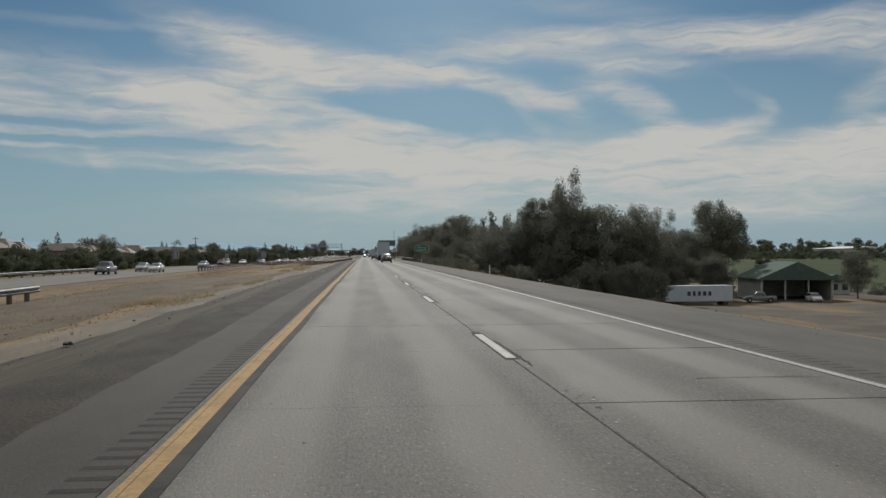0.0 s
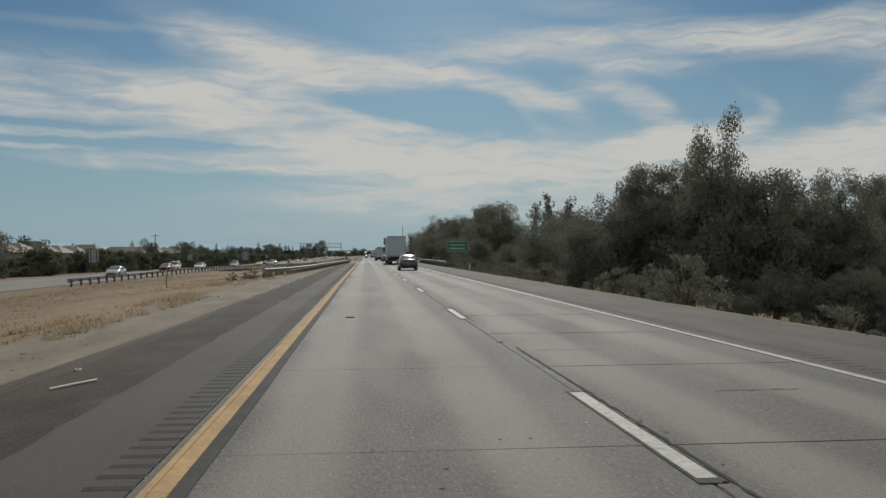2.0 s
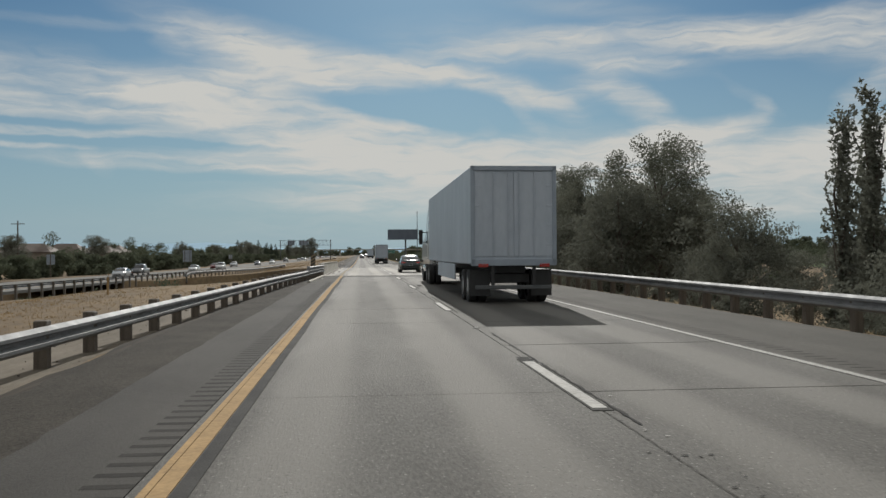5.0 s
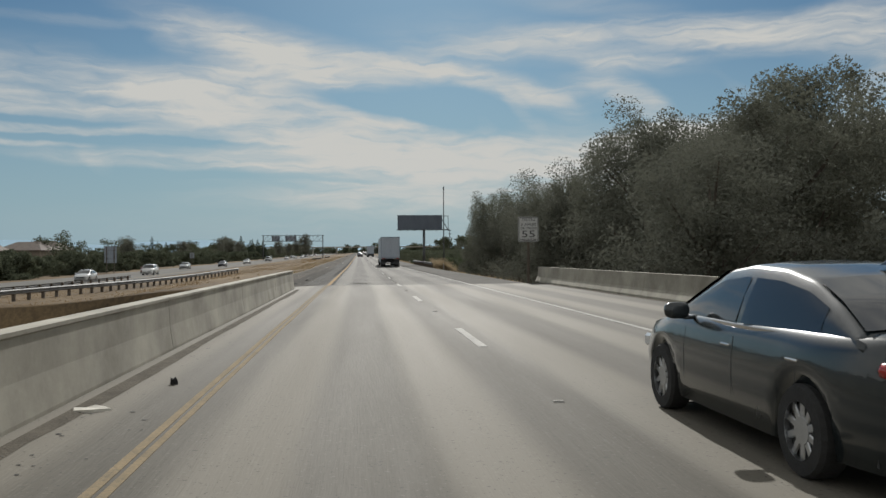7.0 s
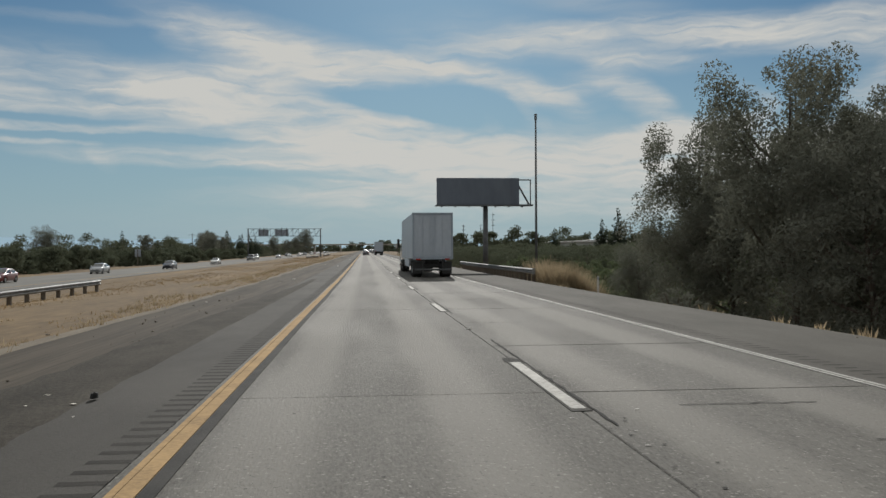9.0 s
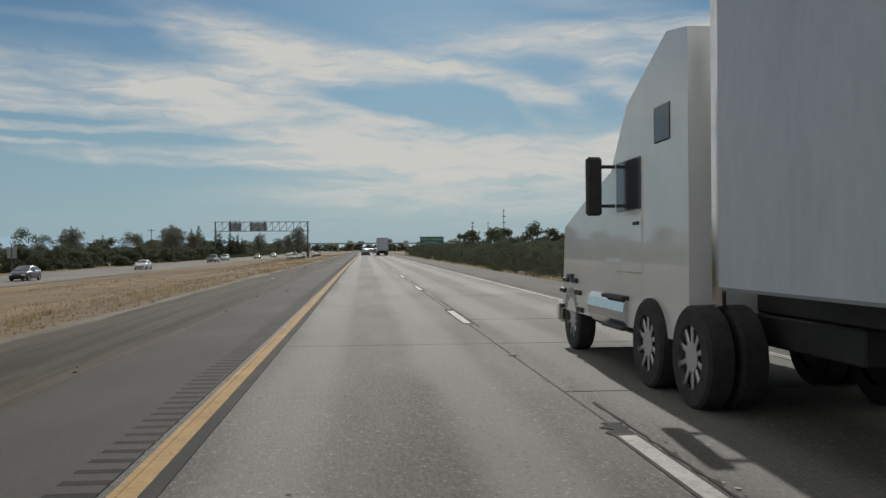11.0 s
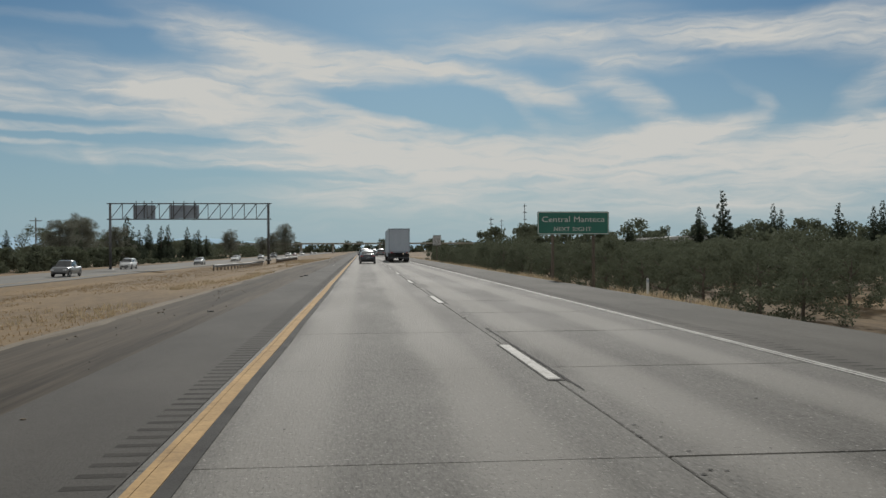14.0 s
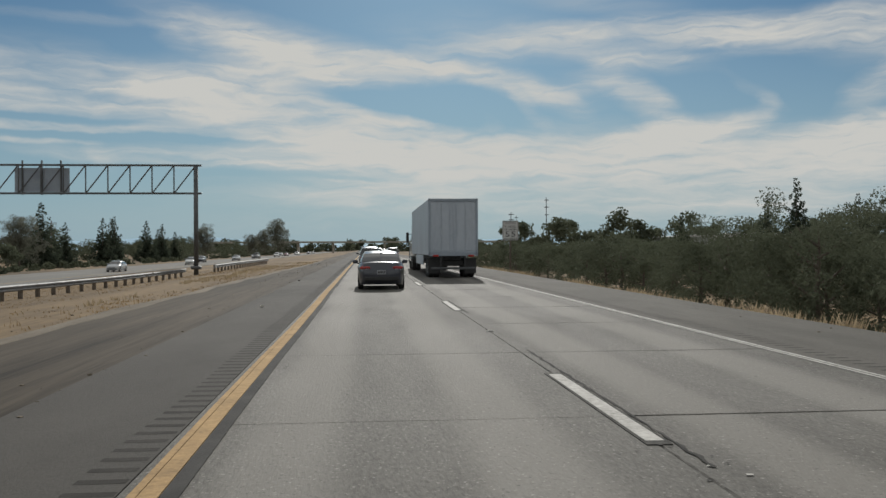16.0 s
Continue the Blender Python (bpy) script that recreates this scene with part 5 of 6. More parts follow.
        bmesh.ops.create_icosphere(bm, subdivisions=2, radius=1.0, matrix=Matrix.Translation((s * hw * 0.62, 0.085, zt - 0.235)) @ Matrix.Rotation(radians(s * 20), 4, "Z") @ Matrix.Diagonal((0.12, 0.11, 0.025, 1)))
        part("reversing_lens", bm, HEAD_LAMP, lamp, "", True)
        if lit:
            bm = bmesh.new()
            bmesh.ops.create_icosphere(bm, subdivisions=2, radius=1.0, matrix=Matrix.Translation((s * hw * 0.66, -0.012, zt - 0.185)) @ Matrix.Diagonal((0.055, 0.03, 0.03, 1)))
            part("lit_bulb", bm, LIT_LAMP, lamp)
        bm = bmesh.new()
        zf = lerp_points(deck, L - 0.1)
        box(bm, s * hw * 0.66, L - 0.09, zf - 0.10, hw * 0.36, 0.20, 0.14, 0.03)
        part("headlamp", bm, HEAD_LAMP, base)
        for y in ax:
            wheel(base, s * (hw - 0.115), y, r, 0.21, s)
    if kind != "pickup":
        end_pane(ya + 0.05, r0 - 0.03, "rear_window")
    end_pane(r1 + 0.05, yb - 0.05, "windscreen")
    bm = bmesh.new()
    box(bm, 0, L / 2, low + 0.12, W * 0.86, L * 0.90, 0.20, 0.02)
    part("underbody", bm, TRIM, base)
    bm = bmesh.new()
    box(bm, 0, -0.012, lerp_points(deck, 0.1) - 0.36, 0.33, 0.02, 0.16, 0.006)
    pl = part("number_plate", bm, PLATE, base)
    for k in range(5):
        bm = bmesh.new()
        box(bm, -0.11 + 0.055 * k, -0.026, lerp_points(deck, 0.1) - 0.36, 0.034, 0.006, 0.075)
        part("plate_bar", bm, SIGN_BLACK, pl)
    bm = bmesh.new()
    box(bm, 0, 0.02, 0.42, W * 0.72, 0.09, 0.16, 0.03)
    part("rear_bumper_trim", bm, TRIM, base)
    bm = bmesh.new()
    box(bm, 0, L - 0.03, 0.52, W * 0.60, 0.06, 0.22, 0.03)
    part("grille", bm, TRIM, base)
    if kind == "sedan":
        bm = bmesh.new()
        v = [bm.verts.new(p) for p in ((-0.03, r0 + 0.02, hmax), (0.03, r0 + 0.02, hmax), (0.03, r0 + 0.24, hmax), (-0.03, r0 + 0.24, hmax), (0, r0 + 0.04, hmax + 0.085), (0, r0 + 0.11, hmax + 0.075))]
        for f in ((0, 1, 4), (1, 2, 5, 4), (2, 3, 5), (3, 0, 4, 5)):
            bm.faces.new([v[i] for i in f])
        part("antenna_fin", bm, body_paint, base)
    if kind in ("suv",):
        for s in (-1, 1):
            bm = bmesh.new()
            tube(bm, (s * hw * 0.66, r0 + 0.65, hmax + 0.035), (s * hw * 0.66, r1 - 0.3, hmax + 0.035), 0.02, 0.02, 6)
            part("roof_rail", bm, TRIM, base)
    return base


SEDAN_DECK = [(0.0, 0.95), (0.05, 1.015), (0.20, 1.03), (0.70, 1.02), (3.2, 0.99), (3.5, 0.97), (4.1, 0.86), (4.42, 0.74), (4.56, 0.60)]
SEDAN_ROOF = [(0.36, 1.00), (0.75, 1.19), (1.15, 1.335), (1.6, 1.41), (2.15, 1.43), (2.6, 1.38), (3.55, 0.97)]
SUV_DECK = [(0.0, 0.80), (0.07, 1.00), (0.2, 1.05), (3.3, 1.06), (3.6, 1.05), (4.25, 0.98), (4.5, 0.86), (4.62, 0.66)]
SUV_ROOF = [(0.06, 1.06), (0.52, 1.58), (1.2, 1.68), (2.3, 1.69), (2.75, 1.63), (3.55, 1.06)]
PICK_DECK = [(0.0, 0.98), (0.05, 1.10), (0.2, 1.13), (4.0, 1.12), (4.3, 1.13), (5.2, 1.08), (5.5, 0.98), (5.65, 0.72)]
PICK_ROOF = [(1.85, 1.12), (2.05, 1.76), (2.5, 1.83), (3.2, 1.83), (3.5, 1.78), (4.25, 1.13)]
BLACK_PAINT = paint("dark_teal_black_paint", (0.016, 0.024, 0.028), 0.22)
NAVY_PAINT = paint("dark_blue_grey_paint", (0.03, 0.034, 0.05), 0.25)
WHITE_PAINT = paint("white_car_paint", (0.72, 0.72, 0.71))
SILVER_PAINT = paint("silver_car_paint", (0.42, 0.43, 0.44))
GREY_PAINT = paint("grey_car_paint", (0.12, 0.125, 0.13))
RED_PAINT = paint("dark_red_paint", (0.16, 0.02, 0.02))


def on_road(x, y, turn=0, z=0.0):
    pitch = math.degrees(math.atan(slope(y)))
    return pose(x, y, grade(y) + z, pitch if turn == 0 else -pitch, 0, turn)


LANE_L, LANE_R = 0.48, 4.16
dark_sedan = car("sedan", "dark teal-black sedan with lit tail lamps on the bridge deck", BLACK_PAINT, deck=SEDAN_DECK, roof=SEDAN_ROOF, lit=True, posed=on_road(4.14, 237.3, 0, 0.0), group="cars ahead on the freeway")
lead = car("sedan", "dark blue-grey sedan driving ahead in the inside lane", NAVY_PAINT, deck=SEDAN_DECK, roof=SEDAN_ROOF, posed=on_road(0.66, 550.5), group="cars ahead on the freeway")
suv_d = car("suv", "dark grey sport utility car ahead in the inside lane", GREY_PAINT, L=4.62, W=1.86, wb=2.66, rear_axle=1.02, r=0.36, deck=SUV_DECK, roof=SUV_ROOF, belt=1.04, low=0.24, kind="suv", posed=on_road(0.45, 590), group="cars ahead on the freeway")
suv_w = car("suv", "white sport utility car on the concrete roadway", WHITE_PAINT, L=4.62, W=1.86, wb=2.66, rear_axle=1.02, r=0.36, deck=SUV_DECK, roof=SUV_ROOF, belt=1.04, low=0.24, kind="suv", posed=on_road(-33.0, 78, 180, OPP_Z), group="cars on the opposite roadway")
sed_w = car("sedan", "white sedan on the opposite concrete roadway", WHITE_PAINT, deck=SEDAN_DECK, roof=SEDAN_ROOF, posed=on_road(-33.0, 146, 180, OPP_Z), group="cars on the opposite roadway")
sed_s = car("sedan", "silver sedan on the opposite concrete roadway", SILVER_PAINT, deck=SEDAN_DECK, roof=SEDAN_ROOF, posed=on_road(-36.6, 152, 180, OPP_Z), group="cars on the opposite roadway")
pick = car("pickup", "dark grey pickup truck on the opposite roadway", GREY_PAINT, L=5.65, W=1.98, wb=3.55, rear_axle=1.15, r=0.39, deck=PICK_DECK, roof=PICK_ROOF, belt=1.11, low=0.34, kind="pickup", posed=on_road(-33.2, 561, 180, OPP_Z), cat="pickup truck", group="cars on the opposite roadway")
sed_r = car("sedan", "dark red sedan on the concrete roadway", RED_PAINT, deck=SEDAN_DECK, roof=SEDAN_ROOF, posed=on_road(-36.5, 232, 180, OPP_Z), group="cars on the opposite roadway")


def again(ob, m, label="", group=""):
    c = copy_thing(ob, m)
    return tagged(c, label, group=group)


AHEAD = "cars ahead on the freeway"
again(dark_sedan, on_road(4.02, 146.0), "dark teal-black sedan with lit tail lamps in the outside lane", AHEAD)
for ob, x, y in ((lead, 0.5, 660), (suv_d, LANE_R, 648), (sed_s, LANE_R, 668), (suv_w, 0.5, 705), (lead, LANE_R, 716), (sed_w, 0.5, 752), (suv_d, LANE_R, 770), (sed_r, 0.5, 800), (lead, LANE_R, 830),
                 (suv_w, 0.5, 860), (sed_s, LANE_R, 890), (lead, 0.5, 930), (suv_d, LANE_R, 960), (sed_w, 0.5, 1010), (pick, LANE_R, 1040), (lead, 0.5, 1090)):
    again(ob, on_road(x, y), "car in the line of traffic far ahead" if y > 700 else "", AHEAD)
YARD = "vehicles parked in the farm yard"
for ob, x, y, turn, text in ((pick, 74, 150.5, 75, "grey pickup truck parked before the farm shed"), (suv_w, 81, 152, 170, "white car parked before the farm shed"), (sed_w, 55, 168, 60, "white sedan parked in the dusty yard"), (sed_s, 47, 138, 110, "silver sedan parked below the embankment")):
    again(ob, pose(x, y, ground_z(x, y), 0, 0, turn), text, YARD)
OPP = "cars on the opposite roadway"
for ob, lane, y in ((pick, 1, 132), (sed_s, 0, 187), (suv_w, 1, 240), (sed_w, 0, 246), (sed_s, 0, 292), (pick, 1, 318), (sed_w, 0, 345), (suv_w, 0, 378), (sed_r, 1, 392), (sed_s, 1, 425), (lead, 0, 452), (sed_w, 0, 498), (suv_w, 1, 600), (sed_s, 0, 640),
                   (sed_w, 0, 690), (lead, 1, 720), (sed_s, 0, 748), (pick, 0, 790), (sed_w, 1, 815), (suv_w, 0, 850), (sed_r, 0, 890), (sed_s, 1, 905), (sed_w, 0, 950), (suv_w, 1, 990), (lead, 0, 1030), (sed_s, 0, 1080), (sed_w, 1, 1100)):
    again(ob, on_road(-33.0 if lane == 0 else -36.7, y, 180, OPP_Z), "", OPP)


def semi_truck(name, x, y):
    """A tractor with a long box trailer; the trailer's doors are at y = 0."""
    base = thing(name, on_road(x, y), "white box trailer behind a tractor in the outside lane", "truck")
    TL, TW, z0, z1 = 16.0, 2.56, 1.18, 4.10
    bm = bmesh.new()
    box(bm, 0, TL / 2, (z0 + z1) / 2, TW, TL, z1 - z0, 0.03)
    part("trailer_body", bm, TRAILER_WHITE, base)
    bm = bmesh.new()   # rear frame
    for sx in (-1, 1):
        box(bm, sx * (TW / 2 - 0.05), -0.02, (z0 + z1) / 2, 0.12, 0.08, z1 - z0 + 0.02, 0.01)
    box(bm, 0, -0.02, z1 - 0.06, TW, 0.08, 0.14, 0.01)
    box(bm, 0, -0.02, z0 + 0.06, TW, 0.08, 0.20, 0.01)
    part("rear_frame", bm, SIGN_BACK, base)
    for sx in (-1, 1):
        bm = bmesh.new()
        box(bm, sx * 0.595, -0.012, (z0 + z1) / 2 + 0.03, 1.165, 0.03, z1 - z0 - 0.42, 0.008)
        door = part("rear_door", bm, TRAILER_WHITE, base)
        for bx in (0.16, 0.62):
            bm = bmesh.new()
            tube(bm, (sx * bx, -0.05, z0 + 0.2), (sx * bx, -0.05, z1 - 0.16), 0.018, 0.018, 6)
            part("lock_bar", bm, TRAILER_WHITE, door)
        for hz in (0.2, 0.4, 0.6, 0.8):
            bm = bmesh.new()
            box(bm, sx * 1.10, -0.035, z0 + (z1 - z0) * hz, 0.22, 0.02, 0.06, 0.004)
            part("hinge", bm, TRAILER_WHITE, door)
        bm = bmesh.new()
        box(bm, sx * 0.92, -0.07, z0 - 0.03, 0.30, 0.03, 0.10, 0.01)
        part("tail_lamp", bm, RED_LAMP, base)
        bm = bmesh.new()
        box(bm, sx * 0.62, 0.05, 0.80, 0.10, 0.08, 0.70, 0.01)
        part("bumper_hanger", bm, TRIM, base)
        bm = bmesh.new()
        box(bm, sx * 0.95, 0.55, 0.62, 0.62, 0.02, 0.80, 0.005)
        part("mud_flap", bm, TRIM, base)
        bm = bmesh.new()
        box(bm, sx * (TW / 2 - 0.04), 8.0, 0.88, 0.05, 6.5, 0.55, 0.01)
        part("side_skirt", bm, TRAILER_WHITE, base)
        for wy in (1.4, 2.65, 16.8, 18.1, 21.9):
            for wx in ((0.78, 1.10) if wy < 20 else (1.02,)):
                wheel(base, sx * wx, wy, 0.50, 0.26, sx)
    bm = bmesh.new()
    box(bm, 0, 0.03, 0.50, 2.3, 0.10, 0.12, 0.02)
    part("underride_bar", bm, STEEL, base)
    bm = bmesh.new()
    box(bm, 0, 9.5, 1.02, 0.9, 18.0, 0.22, 0.02)
    box(bm, 0, 2.0, 0.75, 1.2, 2.6, 0.3, 0.03)
    box(bm, 0, 18.8, 0.75, 0.95, 7.4, 0.30, 0.02)
    part("chassis", bm, TRIM, base)
    bm = bmesh.new()
    prof = [(17.0, 1.0), (17.0, 3.75), (17.6, 3.85), (19.0, 3.3), (19.7, 2.55), (21.2, 2.2), (22.3, 1.9), (22.5, 0.6), (17.0, 0.6)]
    lo = [bm.verts.new((-1.15, py, pz)) for py, pz in prof]
    hi = [bm.verts.new((1.15, py, pz)) for py, pz in prof]
    bm.faces.new(lo)
    bm.faces.new(hi[::-1])
    for k in range(len(prof)):
        bm.faces.new((lo[k], hi[k], hi[(k + 1) % len(prof)], lo[(k + 1) % len(prof)]))
    bmesh.ops.recalc_face_normals(bm, faces=bm.faces)
    cab = part("cab", bm, WHITE_PAINT, base)
    bm = bmesh.new()
    tube(bm, (-0.95, 16.75, 1.0), (-0.95, 16.75, 4.25), 0.07, 0.07, 8)
    part("exhaust_stack", bm, CHROME, cab)
    bm = bmesh.new()   # windscreen, leaning back
    q = [bm.verts.new(p) for p in ((-1.02, 19.08, 3.27), (1.02, 19.08, 3.27), (1.05, 19.68, 2.62), (-1.05, 19.68, 2.62))]
    r_ = [bm.verts.new(v.co + Vector((0, 0.02, 0.02))) for v in q]
    bm.faces.new(r_)
    for k in range(4):
        bm.faces.new((q[k], q[(k + 1) % 4], r_[(k + 1) % 4], r_[k]))
    part("windscreen", bm, DARK_GLASS, cab)
    for sx in (-1, 1):
        bm = bmesh.new()
        box(bm, sx * 1.15, 18.95, 2.32, 0.03, 0.95, 0.62, 0.012)
        part("side_window", bm, DARK_GLASS, cab)
        bm = bmesh.new()
        box(bm, sx * 1.15, 18.95, 1.62, 0.035, 1.05, 0.72, 0.015)
        door = part("cab_door", bm, WHITE_PAINT, cab)
        bm = bmesh.new()
        box(bm, sx * 1.175, 18.60, 1.85, 0.03, 0.18, 0.04, 0.008)
        part("handle", bm, TRIM, door)
        bm = bmesh.new()
        box(bm, sx * 1.15, 17.75, 2.9, 0.025, 0.5, 0.4, 0.012)
        part("sleeper_window", bm, DARK_GLASS, cab)
        bm = bmesh.new()
        box(bm, sx * 1.42, 19.55, 2.35, 0.20, 0.10, 0.75, 0.03)
        box(bm, sx * 1.26, 19.55, 2.60, 0.30, 0.04, 0.04)
        box(bm, sx * 1.26, 19.55, 2.10, 0.30, 0.04, 0.04)
        part("mirror", bm, TRIM, cab)
        bm = bmesh.new()
        tube(bm, (sx * 0.92, 19.0, 0.78), (sx * 0.92, 20.7, 0.78), 0.30, 0.30, 16)
        part("fuel_tank", bm, CHROME, base)
        bm = bmesh.new()
        box(bm, sx * 1.17, 19.4, 0.95, 0.16, 0.9, 0.05, 0.01)
        box(bm, sx * 1.17, 19.4, 0.58, 0.16, 0.9, 0.05, 0.01)
        part("step", bm, TRIM, base)
        bm = bmesh.new()
        box(bm, sx * 0.88, 22.42, 1.15, 0.34, 0.10, 0.26, 0.03)
        part("headlamp", bm, CHROME, cab)
        bm = bmesh.new()   # arch over the front wheel
        for k in range(7):
            a0, a1 = math.pi * k / 7, math.pi * (k + 1) / 7
            box(bm, sx * 1.12, 21.9 + 0.62 * math.cos((a0 + a1) / 2), 0.52 + 0.62 * math.sin((a0 + a1) / 2), 0.14, 0.32, 0.07, 0.01,
                None)
        part("wheel_arch", bm, TRIM, base)
    bm = bmesh.new()
    box(bm, 0, 22.5, 1.25, 1.15, 0.08, 0.95, 0.03)
    part("grille", bm, CHROME, cab)
    bm = bmesh.new()
    box(bm, 0, 22.6, 0.55, 2.4, 0.25, 0.34, 0.05)
    part("front_bumper", bm, CHROME, base)
    return base


lorry = semi_truck("semi_truck", 4.6, 563.0)
for y in (191.0, 352.0):
    copy_thing(lorry, on_road(4.55, y))


# ---------------------------------------------------------------- grass, litter and small things
def blades(name, spots, h, label, seed, material=DRY_GRASS, tuft=9):
    """Tufts of thin grass blades on the ground; one object."""
    r = np.random.default_rng(seed)
    vs, fs = [], []
    for x, y, s in spots:
        g = ground_z(x, y)
        for _ in range(tuft):
            a = r.random() * 6.28
            d = (0.16 if h > 0.1 else 0.30) * s * r.random()
            bx, by = x + math.cos(a) * d, y + math.sin(a) * d
            hh = h * s * (0.5 + 0.7 * r.random())
            lean = 0.45 * hh
            w = 0.012 + 0.016 * r.random()
            c, sn = math.cos(a * 3.1), math.sin(a * 3.1)
            o = len(vs)
            vs += [(bx - c * w, by - sn * w, g - 0.02), (bx + c * w, by + sn * w, g - 0.02), (bx + math.cos(a) * lean, by + math.sin(a) * lean, g + hh)]
            fs.append((o, o + 1, o + 2))
    return tagged(pymesh(name, vs, fs, material), label, "grass", kind="stuff")


r7 = random.Random(77)
spots = []
while len(spots) < 24000:
    y = r7.uniform(-5, 640)
    x = -6.3 - 20 * r7.random() ** 1.3
    if 222 < y < 277:
        continue
    if noise.noise((x * 0.16, y * 0.05, 2.0)) + 0.35 * r7.random() > 0.02:
        spots.append((x, y, 0.5 + 0.9 * r7.random()))
blades("median_grass", spots, 0.060, "short dry golden grass in the median", 3, MEDIAN_GRASS, tuft=5)
spots = []
while len(spots) < 3400:
    x, y = 9.8 + 2.4 * r7.random() ** 1.5, r7.uniform(392, 640)
    if noise.noise((x * 0.3, y * 0.10, 9.0)) + 0.25 * r7.random() > 0.08:
        spots.append((x, y, 0.5 + 1.2 * r7.random()))
spots += [(9.7 + 3.0 * r7.random(), r7.uniform(60, 222), 0.3 + 0.5 * r7.random()) for _ in range(260)]
spots += [(9.8 + 3.0 * r7.random(), r7.uniform(284, 345), 0.4 + 0.9 * r7.random()) for _ in range(120)]
blades("verge_grass", spots, 0.20, "dry straw-coloured grass along the outside verge", 4)
spots = [(10.2 + 2.2 * r7.random(), 341 + 8 * r7.random(), 0.9 + 1.1 * r7.random()) for _ in range(1100)]
blades("dry_brush", spots, 0.80, "tall pale dry brush beside the end of the guard rail", 5, tuft=14)

spots = []
while len(spots) < 1500:
    y = r7.uniform(2, 218)
    x = -5.6 - 2.4 * r7.random()
    if noise.noise((x * 0.5, y * 0.11, 5.0)) > 0.12:
        spots.append((x, y, 0.4 + 0.9 * r7.random()))
while len(spots) < 3200:
    y = r7.uniform(285, 636)
    x = -6.0 - 3.5 * r7.random()
    if noise.noise((x * 0.4, y * 0.08, 5.0)) > 0.10:
        spots.append((x, y, 0.4 + 0.9 * r7.random()))
blades("dry_weeds", spots, 0.16, "patchy dry weeds along the dusty edge of the median", 6, tuft=8)

# grey trodden earth of the farm yard below the embankment, and the bare stretch of the median
YARD_EARTH = mat("grey_yard_earth", (0.045, 0.039, 0.031), (0.128, 0.110, 0.086), 0.12, 0.97, 0.6, fine=3, fine_mix=0.4, spec=0.1)
MEDIAN_EARTH = mat("bare_median_earth", (0.040, 0.033, 0.025), (0.150, 0.118, 0.080), 0.5, 0.97, 0.8, fine=7, fine_mix=0.45, stretch=(1, 0.35, 1), spec=0.1)
for name, material, xa, xb, ya, yb, dx, dy, label in (
        ("yard_ground", YARD_EARTH, 13.0, 118.0, 60.0, 214.0, 2.5, 4.0, "grey-brown trodden earth of the farm yard"),
        ("median_ground", MEDIAN_EARTH, -19.0, -5.4, -38.0, 82.0, 0.8, 2.0, "bare grey-brown earth and debris in the median")):
    gx, gy = steps(xa, xb, dx), steps(ya, yb, dy)
    vs, fs = [], []
    for y in gy:
        for x in gx:
            rim = min(x - xa, xb - x, (yb - y) * 0.5) + (6.0 if dx > 1 else 2.4) * noise.noise((x * 0.13, y * 0.05, 4.0)) - (0.0 if dx > 1 else 1.2)
            vs.append((x, y, ground_z(x, y) + (0.07 if dx > 1 else 0.028) * min(max(rim, -1.0), 1.0)))
    n = len(gx)
    fs = [(j * n + i, j * n + i + 1, j * n + n + i + 1, j * n + n + i) for j in range(len(gy) - 1) for i in range(n - 1)]
    tagged(pymesh(name, vs, fs, material, smooth=True), label, "ground", kind="structure")

# pale soil strip where the median meets the shoulder
SOIL = mat("pale_dusty_soil", (0.090, 0.077, 0.060), (0.20, 0.172, 0.135), 0.9, 0.97, 0.7, fine=14, stretch=(1.2, 0.25, 1), spec=0.1)
for a, b, near in ((-40, 105, 0), (105, 226, 0), (277, 640, 1)):
    vs, fs, st = [], [], steps(a, b, 2.0)
    for y in st:
        e0 = (-5.1 + 0.95 * smooth01((y - 55) / 30) if not near else -5.85) + 0.35 * noise.noise((y * 0.23, 5.0, 1))
        e1 = -6.3 - (0.9 if not near else 0.4) * noise.noise((y * 0.11, 9.0, 1))
        vs += [(e1 - 0.2, y, ground_z(e1 - 0.2, y) - 0.04), (e1, y, ground_z(e1, y) + 0.03), (e0, y, ground_z(e0, y) + 0.045), (e0 + 0.2, y, ground_z(e0 + 0.2, y) - 0.05)]
    for q in range(len(st) - 1):
        fs += [(4 * q + i, 4 * q + i + 1, 4 * q + i + 5, 4 * q + i + 4) for i in range(3)]
    tagged(pymesh("soil_strip", vs, fs, SOIL), "pale dusty soil strip beside the shoulder", "ground", kind="structure")

# stones on the shoulder
def stone_mesh(seed):
    r = random.Random(seed)
    bm = bmesh.new()
    bmesh.ops.create_icosphere(bm, subdivisions=1, radius=1.0)
    for v in bm.verts:
        v.co *= r.uniform(0.65, 1.15)
        v.co.z *= 0.6
    me = bpy.data.meshes.new("stone")
    bm.to_mesh(me)
    bm.free()
    me.materials.append(SOIL)
    return me


